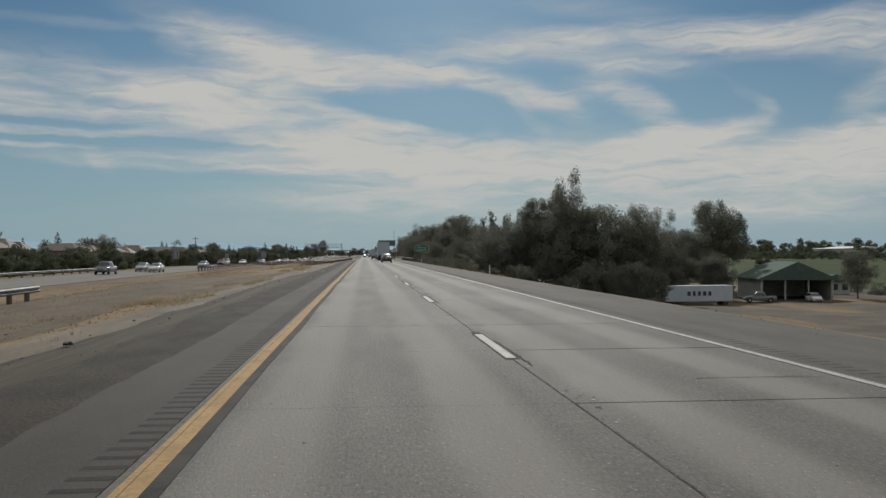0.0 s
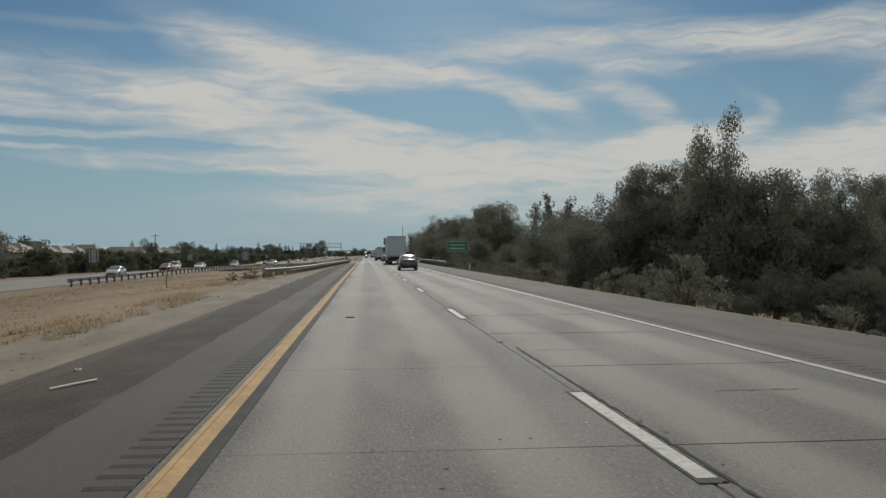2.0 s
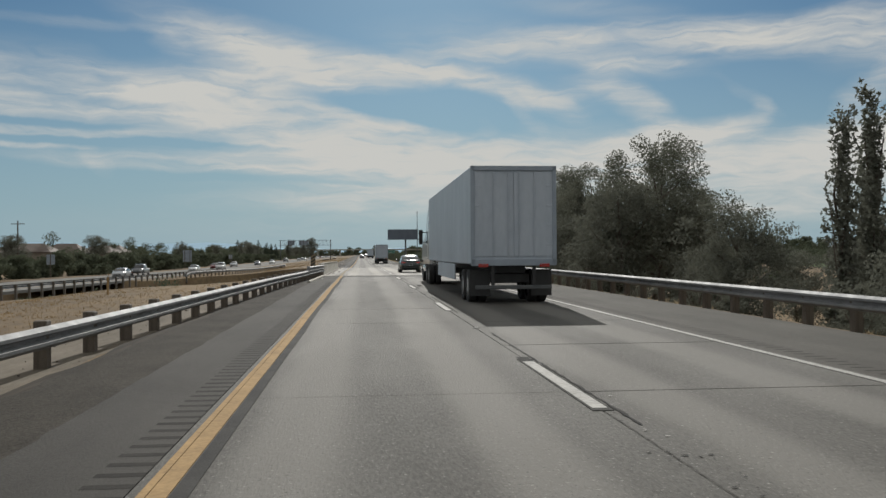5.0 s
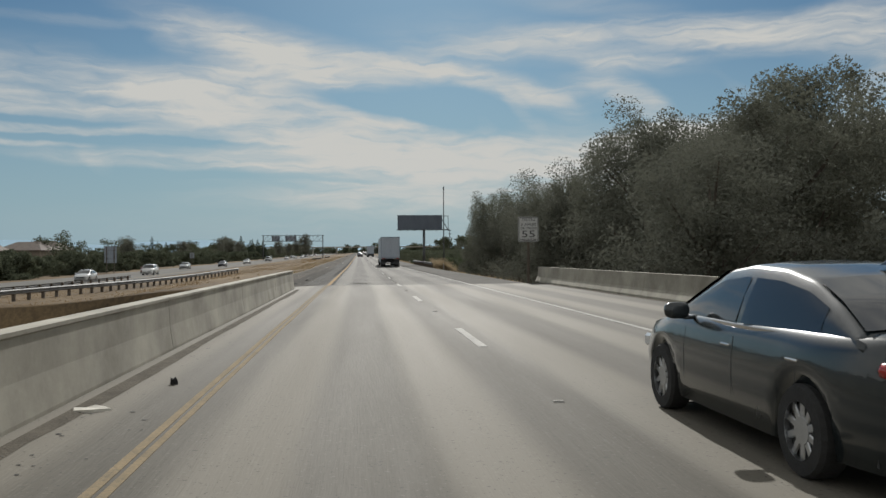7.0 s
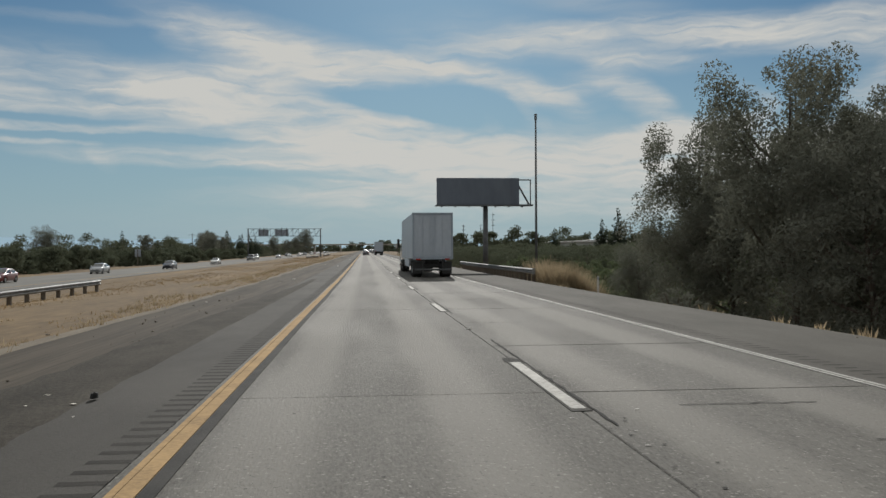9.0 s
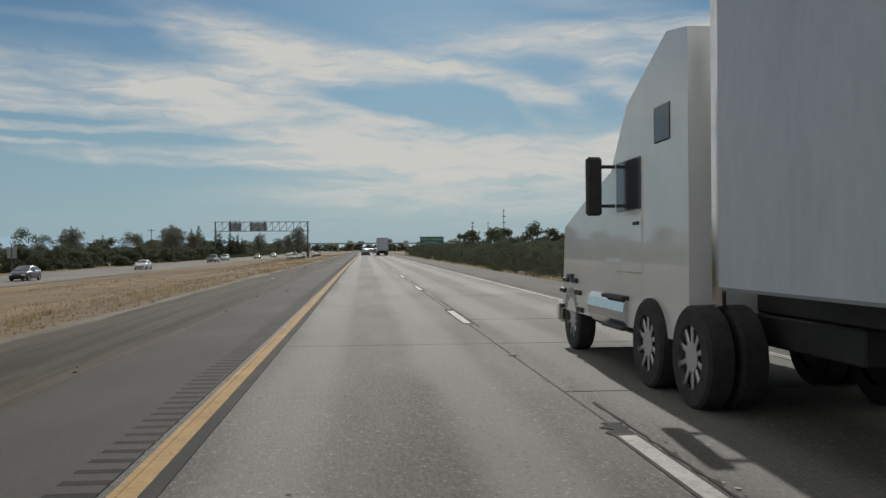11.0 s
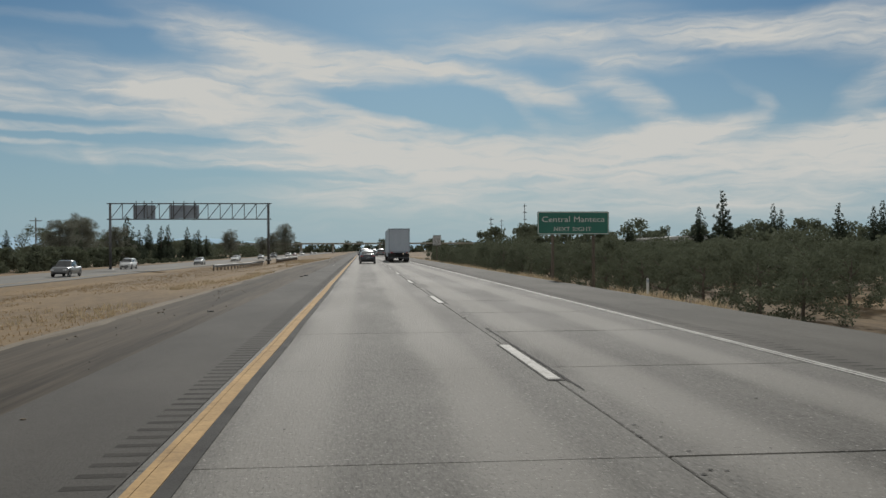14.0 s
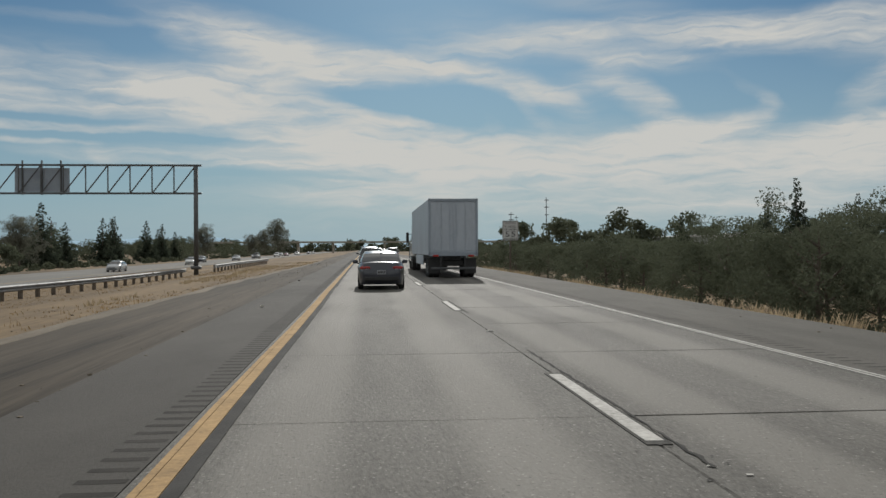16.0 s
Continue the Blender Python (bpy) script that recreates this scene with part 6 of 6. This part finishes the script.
STONES = [stone_mesh(k) for k in range(4)]
def scatter(name, count, low, high, size, material, label, right=0.25):
    vs, fs = [], []
    for k in range(count):
        y = r7.uniform(2, 620)
        if 222 < y < 284:
            continue
        x = low + (high - low) * r7.random() if r7.random() > right else 8.2 + 1.8 * r7.random()
        me = STONES[k % 4]
        s = 0.010 + size * r7.random() ** 2.5
        z = max(ground_z(x, y), grade(y) - 0.02 if -5.2 < x < 9.3 else -99)
        o = len(vs)
        vs += [(x + v.co.x * s, y + v.co.y * s, z + 0.2 * s + v.co.z * s) for v in me.vertices]
        fs += [tuple(o + i for i in p.vertices) for p in me.polygons]
    tagged(pymesh(name, vs, fs, material), label, "stones", kind="stuff")


scatter("loose_stones", 2600, -3.0, -7.0, 0.032, SOIL, "small loose pale stones and crumbs on the shoulders")
scatter("asphalt_crumbs", 1500, -3.2, -5.2, 0.014, GRAVEL, "dark crumbled asphalt along the shoulder edge", 0.12)
scatter("soil_clods", 900, -4.6, -7.4, 0.045, SOIL, "pale dry soil clods beside the shoulder", 0.0)

PAPER = mat("sun_bleached_litter", (0.45, 0.43, 0.38), (0.66, 0.63, 0.56), 6, 0.8, 0.3)
RUBBER = mat("shredded_tyre", (0.015, 0.015, 0.015), (0.035, 0.035, 0.035), 6, 0.9, 0.5)


def litter(x, y, w, d, h, material, label, seed, name="litter"):
    r = random.Random(seed)
    bm = bmesh.new()
    n = 9
    top = []
    bot = []
    for k in range(n):
        a = 6.2832 * k / n
        q = r.uniform(0.65, 1.1)
        top.append(bm.verts.new((math.cos(a) * w / 2 * q * 0.9, math.sin(a) * d / 2 * q * 0.9, h * r.uniform(0.5, 1.2))))
        bot.append(bm.verts.new((math.cos(a) * w / 2 * q, math.sin(a) * d / 2 * q, 0)))
    bm.faces.new(top)
    bm.faces.new(bot[::-1])
    for k in range(n):
        bm.faces.new((bot[k], bot[(k + 1) % n], top[(k + 1) % n], top[k]))
    z = grade(y) + (0.004 if x > -2.6 else 0.012) if -3.3 < x < 9.3 else max(ground_z(x, y), grade(y) - 0.025 if -5.0 < x < -3.3 else -99)
    ob = part(name, bm, material)
    ob.matrix_basis = pose(x, y, z, 0, 0, r.random() * 360)
    return tagged(ob, label, "litter", "litter on the road edges")


litter(-2.35, 241.6, 0.46, 0.34, 0.028, PAPER, "crumpled pale cardboard scrap on the bridge shoulder", 1)
litter(-1.9, 243.3, 0.10, 0.10, 0.07, RUBBER, "small dark rubber lump on the bridge shoulder", 2)
litter(-2.2, 236.0, 0.12, 0.08, 0.04, RUBBER, "small dark rubber lump on the bridge shoulder", 3)
for k in range(30):
    y = 8 + k * 21 + 9 * r7.random()
    if 222 < y < 284:
        continue
    dark = r7.random() < 0.5
    litter(-2.3 - 3.2 * r7.random(), y, 0.10 + 0.25 * r7.random(), 0.06 + 0.12 * r7.random(), 0.03 + 0.03 * r7.random(), RUBBER if dark else PAPER,
           "scrap of dark tyre rubber on the shoulder" if dark else "bleached paper scrap on the shoulder", 10 + k)

# grit swept against the bridge parapets
GRIT = mat("road_grit", (0.07, 0.062, 0.05), (0.13, 0.115, 0.092), 3.0, 0.97, 0.8, fine=25, spec=0.1, place=True)
for x0, sgn, a, b_ in ((-2.55, 1, 231, 274), (10.02, -1, 230, 280)):
    pts = [(x0 + sgn * 0.12, a + q * 0.7) for q in range(int((b_ - a) / 0.7))]
    vs, fs = [], []
    for q, (x, y) in enumerate(pts):
        wd = 0.03 + 0.10 * max(0, noise.noise((q * 0.11, x0, 3.0))) + 0.03 * noise.noise((q * 0.9, x0, 5.0))
        vs += [(x - sgn * 0.14, y, grade(y) + 0.012), (x + sgn * wd, y, grade(y) + 0.007)]
    fs = [(2 * q, 2 * q + 1, 2 * q + 3, 2 * q + 2) for q in range(len(pts) - 1)]
    tagged(pymesh("road_grit", vs, fs, GRIT), "dark grit and dust along the foot of the parapet", "grit", kind="stuff")

# ragged older asphalt beyond the smooth shoulder
OLD_EDGE = mat("old_crumbling_asphalt", (0.025, 0.023, 0.0195), (0.068, 0.061, 0.051), 1.2, 0.97, 0.9, fine=26, fine_mix=0.5, stretch=(1, 0.45, 1), spec=0.08)
for a, b_ in ((-30, 221), (278.9, 350)):
    vs, fs, st, cols = [], [], steps(a, b_, 0.4), 7
    for y in st:
        xi = -2.66 + 0.05 * noise.noise((y * 0.9, 1.0, 2.0)) + 0.04 * noise.noise((y * 0.15, 6.0, 2.0))
        taper = 1 - smooth01((y - 310) / 40)
        xo = -3.0 - taper * (0.98 + 0.30 * noise.noise((y * 0.35, 3.0, 2.0)) + 0.16 * noise.noise((y * 1.3, 8.0, 2.0)))
        for q in range(cols):
            x = xi + (xo - xi) * q / (cols - 1)
            top = max(grade(y) - 0.012, ground_z(x, y) + 0.022)
            rough = 0.012 * noise.noise((x * 4.0, y * 2.2, 4.0))
            vs.append((x, y, top + (-0.004 if q == 0 else -0.03 if q == cols - 1 else 0.016 + rough)))
    fs = [(k * cols + q, k * cols + q + 1, k * cols + cols + q + 1, k * cols + cols + q) for k in range(len(st) - 1) for q in range(cols - 1)]
    tagged(pymesh("old_asphalt_edge", vs, fs, OLD_EDGE, smooth=True), "dark crumbling old asphalt beyond the shoulder", "road", kind="structure")


def rod(x0, y0, x1, y1, thick, material, label):
    """A thin straight piece of debris lying on the road edge."""
    bm = bmesh.new()
    length = math.hypot(x1 - x0, y1 - y0)
    box(bm, 0, 0, thick * 0.3, length, thick, thick * 0.6, thick * 0.15)
    ob = part("debris_strip", bm, material)
    ob.matrix_basis = pose((x0 + x1) / 2, (y0 + y1) / 2, grade((y0 + y1) / 2) + (0.012 if x0 < -2.6 else 0.002), 0, 0, math.degrees(math.atan2(y1 - y0, x1 - x0)))
    return tagged(ob, label, "debris", "litter on the road edges")


rod(-3.53, 75.87, -3.22, 76.58, 0.035, PAPER, "thin pale plastic strip on the crumbling shoulder")
rod(-3.39, 281.66, -3.15, 281.56, 0.03, RUBBER, "short black rubber strip on the shoulder")
litter(-3.02, 288.3, 0.34, 0.20, 0.07, RUBBER, "curled scrap of black tyre tread on the shoulder", 61)
litter(-3.45, 507.5, 0.30, 0.18, 0.06, RUBBER, "curled scrap of black tyre tread on the shoulder", 62)
litter(-3.2, 507.8, 0.26, 0.14, 0.05, RUBBER, "curled scrap of black tyre tread on the shoulder", 63)
litter(-0.33, 86.67, 0.24, 0.07, 0.02, RUBBER, "flat scrap of black rubber on the traffic lane", 64)
litter(-3.8, 77.7, 0.14, 0.10, 0.05, PAPER, "crumpled pale scrap on the crumbling shoulder", 65)
for k in range(26):   # pale scraps swept to the end of the bridge
    litter(-3.9 + 2.0 * r7.random(), 280.0 + 14 * r7.random(), 0.03 + 0.06 * r7.random(), 0.03 + 0.04 * r7.random(), 0.02, PAPER, "small pale scrap swept onto the shoulder", 70 + k)

# pitted surface in the lane behind the bridge
vs, fs = [], []
for k in range(900):
    x, y = 0.30 + 0.48 * r7.gauss(0, 0.6), 281.6 + 1.6 * r7.gauss(0, 0.5)
    rad, o = r7.uniform(0.006, 0.018), len(vs)
    vs += [(x + rad * math.cos(q * 1.0472), y + 1.6 * rad * math.sin(q * 1.0472), grade(y) + 0.0015) for q in range(6)] + [(x, y, grade(y) + 0.004)]
    fs += [(o + q, o + (q + 1) % 6, o + 6) for q in range(6)]
tagged(pymesh("pitted_patch", vs, fs, OLD_EDGE), "dark pitted spots in the worn lane surface", "road", kind="stuff")

# small raised reflectors on the lane line
def marker(y):
    bm = bmesh.new()
    lo = [bm.verts.new(p) for p in ((-0.06, -0.05, 0), (0.06, -0.05, 0), (0.06, 0.05, 0), (-0.06, 0.05, 0))]
    hi = [bm.verts.new(p) for p in ((-0.05, -0.02, 0.018), (0.05, -0.02, 0.018), (0.05, 0.02, 0.018), (-0.05, 0.02, 0.018))]
    bm.faces.new(hi)
    for k in range(4):
        bm.faces.new((lo[k], lo[(k + 1) % 4], hi[(k + 1) % 4], hi[k]))
    me = bpy.data.meshes.new("lane_marker")
    bm.to_mesh(me)
    bm.free()
    me.materials.append(WHITE_LINE)
    return me


mk = marker(0)
for k in range(44):
    ob = tagged(new("lane_marker", mk), "small raised white reflector on the lane line", "road marker", "raised lane markers")
    y = 16.5 + 14.63 * k + 5.5
    ob.matrix_basis = pose(DASH, y, grade(y) + 0.004)

# yellow delineator posts in the median
for y in (122, 166, 210):
    d = thing("delineator", pose(-12.5, y, ground_z(-12.5, y)), "slim brown-yellow marker post in the median grass", "marker post", "median marker posts")
    bm = bmesh.new()
    box(bm, 0, 0, 0.5, 0.10, 0.03, 1.1, 0.008)
    part("post", bm, YELLOW_LINE, d)
    bm = bmesh.new()
    box(bm, 0, -0.02, 0.95, 0.08, 0.012, 0.12)
    part("reflector", bm, SIGN_WHITE, d)

for y in (68, 149, 333, 402, 486):
    d = thing("delineator", pose(10.05, y, ground_z(10.05, y)), "slim pale marker post on the outside verge", "marker post", "verge marker posts")
    bm = bmesh.new()
    box(bm, 0, 0, 0.32, 0.09, 0.03, 0.80, 0.008)
    part("post", bm, SIGN_WHITE, d)
    bm = bmesh.new()
    box(bm, 0, -0.02, 0.62, 0.07, 0.012, 0.10)
    part("reflector", bm, SIGN_BACK, d)

# object marker at the bridge end: striped board
om = thing("bridge_marker", pose(-3.5, 230.4, grade(230) - 0.10), "dark striped warning board at the end of the bridge parapet", "marker board")
bm = bmesh.new()
box(bm, 0, 0, 1.15, 0.34, 0.03, 1.0, 0.01)
part("board", bm, SIGN_BLACK, om)
# stripes in a dulled yellow, with the board's shade put into the colour
for k in range(4):
    bm = bmesh.new()
    box(bm, 0, 0, 0, 0.40, 0.012, 0.09, 0, Matrix.Translation((0, -0.022, 0.80 + 0.24 * k)) @ Matrix.Rotation(radians(-35), 4, "Y"))
    part("stripe", bm, YELLOW_WORN_SHADED, om)
bm = bmesh.new()
box(bm, 0, 0.06, 0.6, 0.09, 0.09, 2.2, 0.01)
part("post", bm, RAIL_POST, om)

# tar patches at the dash ends and cracks across the outside lane
TAR = mat("tar_patch", (0.025, 0.025, 0.024), (0.055, 0.054, 0.051), 2.0, 0.95, 0.6, fine=30, spec=0.1)


def ragged(name, pts, width, z, material, label, seed, cat="road repair"):
    """A thin uneven strip along (x, y) points."""
    r = random.Random(seed)
    vs, fs = [], []
    for k, (x, y) in enumerate(pts):
        xa, ya = pts[max(k - 1, 0)]
        xb, yb = pts[min(k + 1, len(pts) - 1)]
        d = Vector((xb - xa, yb - ya))
        d.normalize()
        n = Vector((-d.y, d.x)) * width * r.uniform(0.2, 0.8)
        g = grade(y) + z
        vs += [(x + n.x, y + n.y, g), (x - n.x, y - n.y, g)]
    fs = [(2 * k, 2 * k + 1, 2 * k + 3, 2 * k + 2) for k in range(len(pts) - 1)]
    return tagged(pymesh(name, vs, fs, material), label, cat, kind="structure")


for k in range(-1, 42):
    if r7.random() < 0.55:
        fe = 16.5 + 14.63 * k
        if BRIDGE_A - 4 < fe < BRIDGE_B + 4:
            continue
        ragged("tar_patch", [(DASH + r7.uniform(-0.03, 0.03), fe + 0.05 + q * 0.10) for q in range(6)], 0.17, 0.006, TAR, "dark tar patch at the end of a lane dash", k)
    y = 12 + 14.63 * k
    if BRIDGE_A - 16 < y < BRIDGE_B + 4:
        continue
    pts = [(DASH + 0.14 + 0.035 * noise.noise((q * 0.8, k, 4.0)), y + q * 0.16) for q in range(int(r7.uniform(20, 70)))]
    ragged("crack", pts, 0.030, 0.007, TAR, "dark tar-filled crack along the lane joint", k + 60, "road crack")
for k in range(60):
    y = r7.uniform(5, 640)
    if BRIDGE_A - 1 < y < BRIDGE_B + 1:
        continue
    x0 = r7.uniform(2.6, 4.4)
    n = int(r7.uniform(8, 20))
    pts = [(x0 + q * 0.12, y + 0.04 * noise.noise((q * 0.9, k, 8.0)) + q * r7.uniform(-0.004, 0.004)) for q in range(n)]
    ragged("crack", pts, 0.022, 0.006, TAR, "short dark crack across the outside lane", k + 200, "road crack")

# broken dark edge where the deck meets the lane slabs
for k, (yj, x0, x1) in enumerate([(BRIDGE_B + 0.02, -1.3, 2.1), (BRIDGE_B + 0.03, 2.5, 6.2), (BRIDGE_A - 0.04, -3.2, 6.2)]):
    n = int((x1 - x0) / 0.12)
    pts = [(x0 + (x1 - x0) * q / n, yj + 0.03 * noise.noise((q * 0.7, k, 2.0))) for q in range(n + 1)]
    ragged("joint_edge", pts, 0.085, 0.0075, TAR, "dark broken joint edge at the end of the bridge deck", k + 400, "road joint")

# spalled flakes along the lane joint and debris where the median meets the bridge end
def flakes(name, spots, size, material, label, cat, seed):
    r = random.Random(seed)
    vs, fs = [], []
    for x, y, z in spots:
        n = r.randint(5, 7)
        s = size * (0.35 + r.random() ** 2)
        o = len(vs)
        for k in range(n):
            a = 6.2832 * k / n + r.uniform(-0.3, 0.3)
            q = s * r.uniform(0.5, 1.0)
            vs.append((x + math.cos(a) * q * 1.4, y + math.sin(a) * q, z + r.uniform(0.0, 0.3) * s * (1 if cat == "debris" else 0)))
        fs.append(tuple(range(o, o + n)))
    return tagged(pymesh(name, vs, fs, material), label, cat, kind="stuff")


def joint_spots(n, spread):
    out = []
    while len(out) < n:
        y = r7.uniform(4, 600)
        if noise.noise((y * 0.12, 2.0, 6.0)) > -0.05 and not BRIDGE_A - 6 < y < BRIDGE_B + 1:
            out.append((DASH + 0.15 + r7.gauss(0, spread), y, grade(y) + 0.0065))
    return out


flakes("joint_spall", joint_spots(2600, 0.09), 0.020, TAR, "dark broken-out flakes along the worn lane joint", "road wear", 5)
flakes("joint_chips", joint_spots(600, 0.25), 0.022, WHITE_LINE, "pale chips of worn paint beside the lane joint", "road wear", 6)
flakes("surface_pits", [(r7.uniform(-1.3, 5.9), yy, grade(yy) + 0.0035) for yy in [r7.uniform(4, 225) for _ in range(900)] + [r7.uniform(280, 600) for _ in range(1200)]], 0.016, TAR, "small dark pits in the worn concrete", "road wear", 7)
flakes("joint_rubble", [(r7.uniform(-0.6, 2.1), BRIDGE_B + 0.06 + 1.1 * r7.random() ** 2, grade(BRIDGE_B) + 0.004) for _ in range(420)], 0.018, TAR, "broken dark asphalt crumbs behind the deck joint", "road wear", 11)
flakes("approach_rubble", [(r7.uniform(-1.0, 5.6), BRIDGE_A - 0.1 - 2.6 * r7.random(), grade(BRIDGE_A) + 0.004) for _ in range(110)], 0.022, WHITE_LINE, "pale chips in the patched asphalt before the bridge", "road wear", 12)
deb = [(-2.4 - 4.5 * r7.random(), 277 + 30 * r7.random() ** 1.5) for _ in range(420)]
deb = [(x, y, max(ground_z(x, y) + 0.04, grade(y) - 0.01) + 0.01) for x, y in deb]
flakes("pale_debris", deb[:230], 0.034, PAPER, "bleached paper and plastic scraps beside the bridge end", "debris", 8)
flakes("dark_debris", deb[230:], 0.035, RUBBER, "dark clods and rubber scraps beside the bridge end", "debris", 9)
flakes("deck_grit", [(-2.48 + 0.95 * r7.random() ** 2, yy, grade(yy) + 0.009) for yy in [r7.uniform(230, 277) for _ in range(520)]], 0.02, RUBBER, "dark grit and crumbs on the bridge shoulder", "grit", 14)
# dirt spilled over the corner of the deck end
vs = [(-3.45, 278.9, grade(278) - 0.002)]
for k in range(13):
    f = k / 12
    q = 0.12 * noise.noise((k * 0.7, 3.0, 1.0))
    vs.append((-3.45 + 1.75 * f ** 1.5 + q, 274.6 + 4.0 * f ** 0.75 + q, grade(277) + 0.009))
fs = [(0, k + 1, k + 2) for k in range(12)]
tagged(pymesh("dirt_spill", vs, fs, GRAVEL), "dark dirt spilled over the end of the bridge deck", "dirt", kind="stuff")
# dark worn border round each dash
tagged(strip_mesh("dash_border", DASH - 0.105, DASH + 0.105, [(16.5 + 14.63 * k - 3.78, 16.5 + 14.63 * k + 0.10) for k in range(-1, 45) if not BRIDGE_A - 3 < 16.5 + 14.63 * k < BRIDGE_B + 3], 0.0065,
                  mat("dash_border_tar", (0.035, 0.034, 0.032), (0.09, 0.088, 0.082), 3.0, 0.95, 0.4, fine=20, place=True, spec=0.1)), "dark weathered border round the lane dashes", "road marking", kind="structure")

# ---------------------------------------------------------------- lane slabs
def slab(name, x0, x1, length, lip):
    bm = bmesh.new()
    w = x1 - x0
    vs = box(bm, 0, 0, -0.06, w, length, 0.12)
    me = bpy.data.meshes.new(name)
    tops = [e for e in bm.edges if all(v.co.z > -0.01 for v in e.verts)]
    bmesh.ops.bevel(bm, geom=tops, offset=lip, segments=1, affect="EDGES")
    bm.to_mesh(me)
    bm.free()
    me.materials.append(CONCRETE)
    return me


SL = 14.63 / 3
right_slab = slab("concrete_slab", DASH + 0.008, 6.24, SL - 0.026, 0.010)
left_slab = slab("concrete_slab", -1.48, DASH - 0.008, SL - 0.006, 0.004)
r8 = random.Random(3)
y = -30.0
while y < 690:
    for me, xm in ((right_slab, (DASH + 0.008 + 6.24) / 2), (left_slab, (-1.48 + DASH - 0.008) / 2)):
        ym = y + SL / 2
        if BRIDGE_A < y + SL and y < BRIDGE_B:
            continue
        ob = new("concrete_slab", me)
        ob.parent = road
        pitch = math.degrees(math.atan((grade(y + SL) - grade(y)) / SL))
        ob.matrix_basis = pose(xm, ym, grade(ym) + r8.uniform(-0.0025, 0.0), pitch, r8.uniform(-0.03, 0.03))
    y += SL
tagged(ribbon("road_ahead", -1.48, 6.24, y, Y1, 0.0, CONCRETE), "grey concrete lanes running on ahead", "road", kind="structure")
y = BRIDGE_A - (BRIDGE_A + 30.0) % SL
tagged(ribbon("approach_slab", -1.48, 6.24, y, BRIDGE_A - 0.03, 0.0, mat("patched_asphalt", (0.05, 0.049, 0.047), (0.105, 0.102, 0.096), 1.5, 0.95, 0.6, fine=12, fine_mix=0.5, place=True, spec=0.1)), "dark patched asphalt before the bridge deck", "road", kind="structure")
z = -30.0
while z < BRIDGE_B:
    z += SL
tagged(ribbon("leave_slab", -1.48, 6.24, BRIDGE_B + 0.03, z + 0.0, 0.0, CONCRETE), "concrete lane behind the bridge deck", "road", kind="structure")
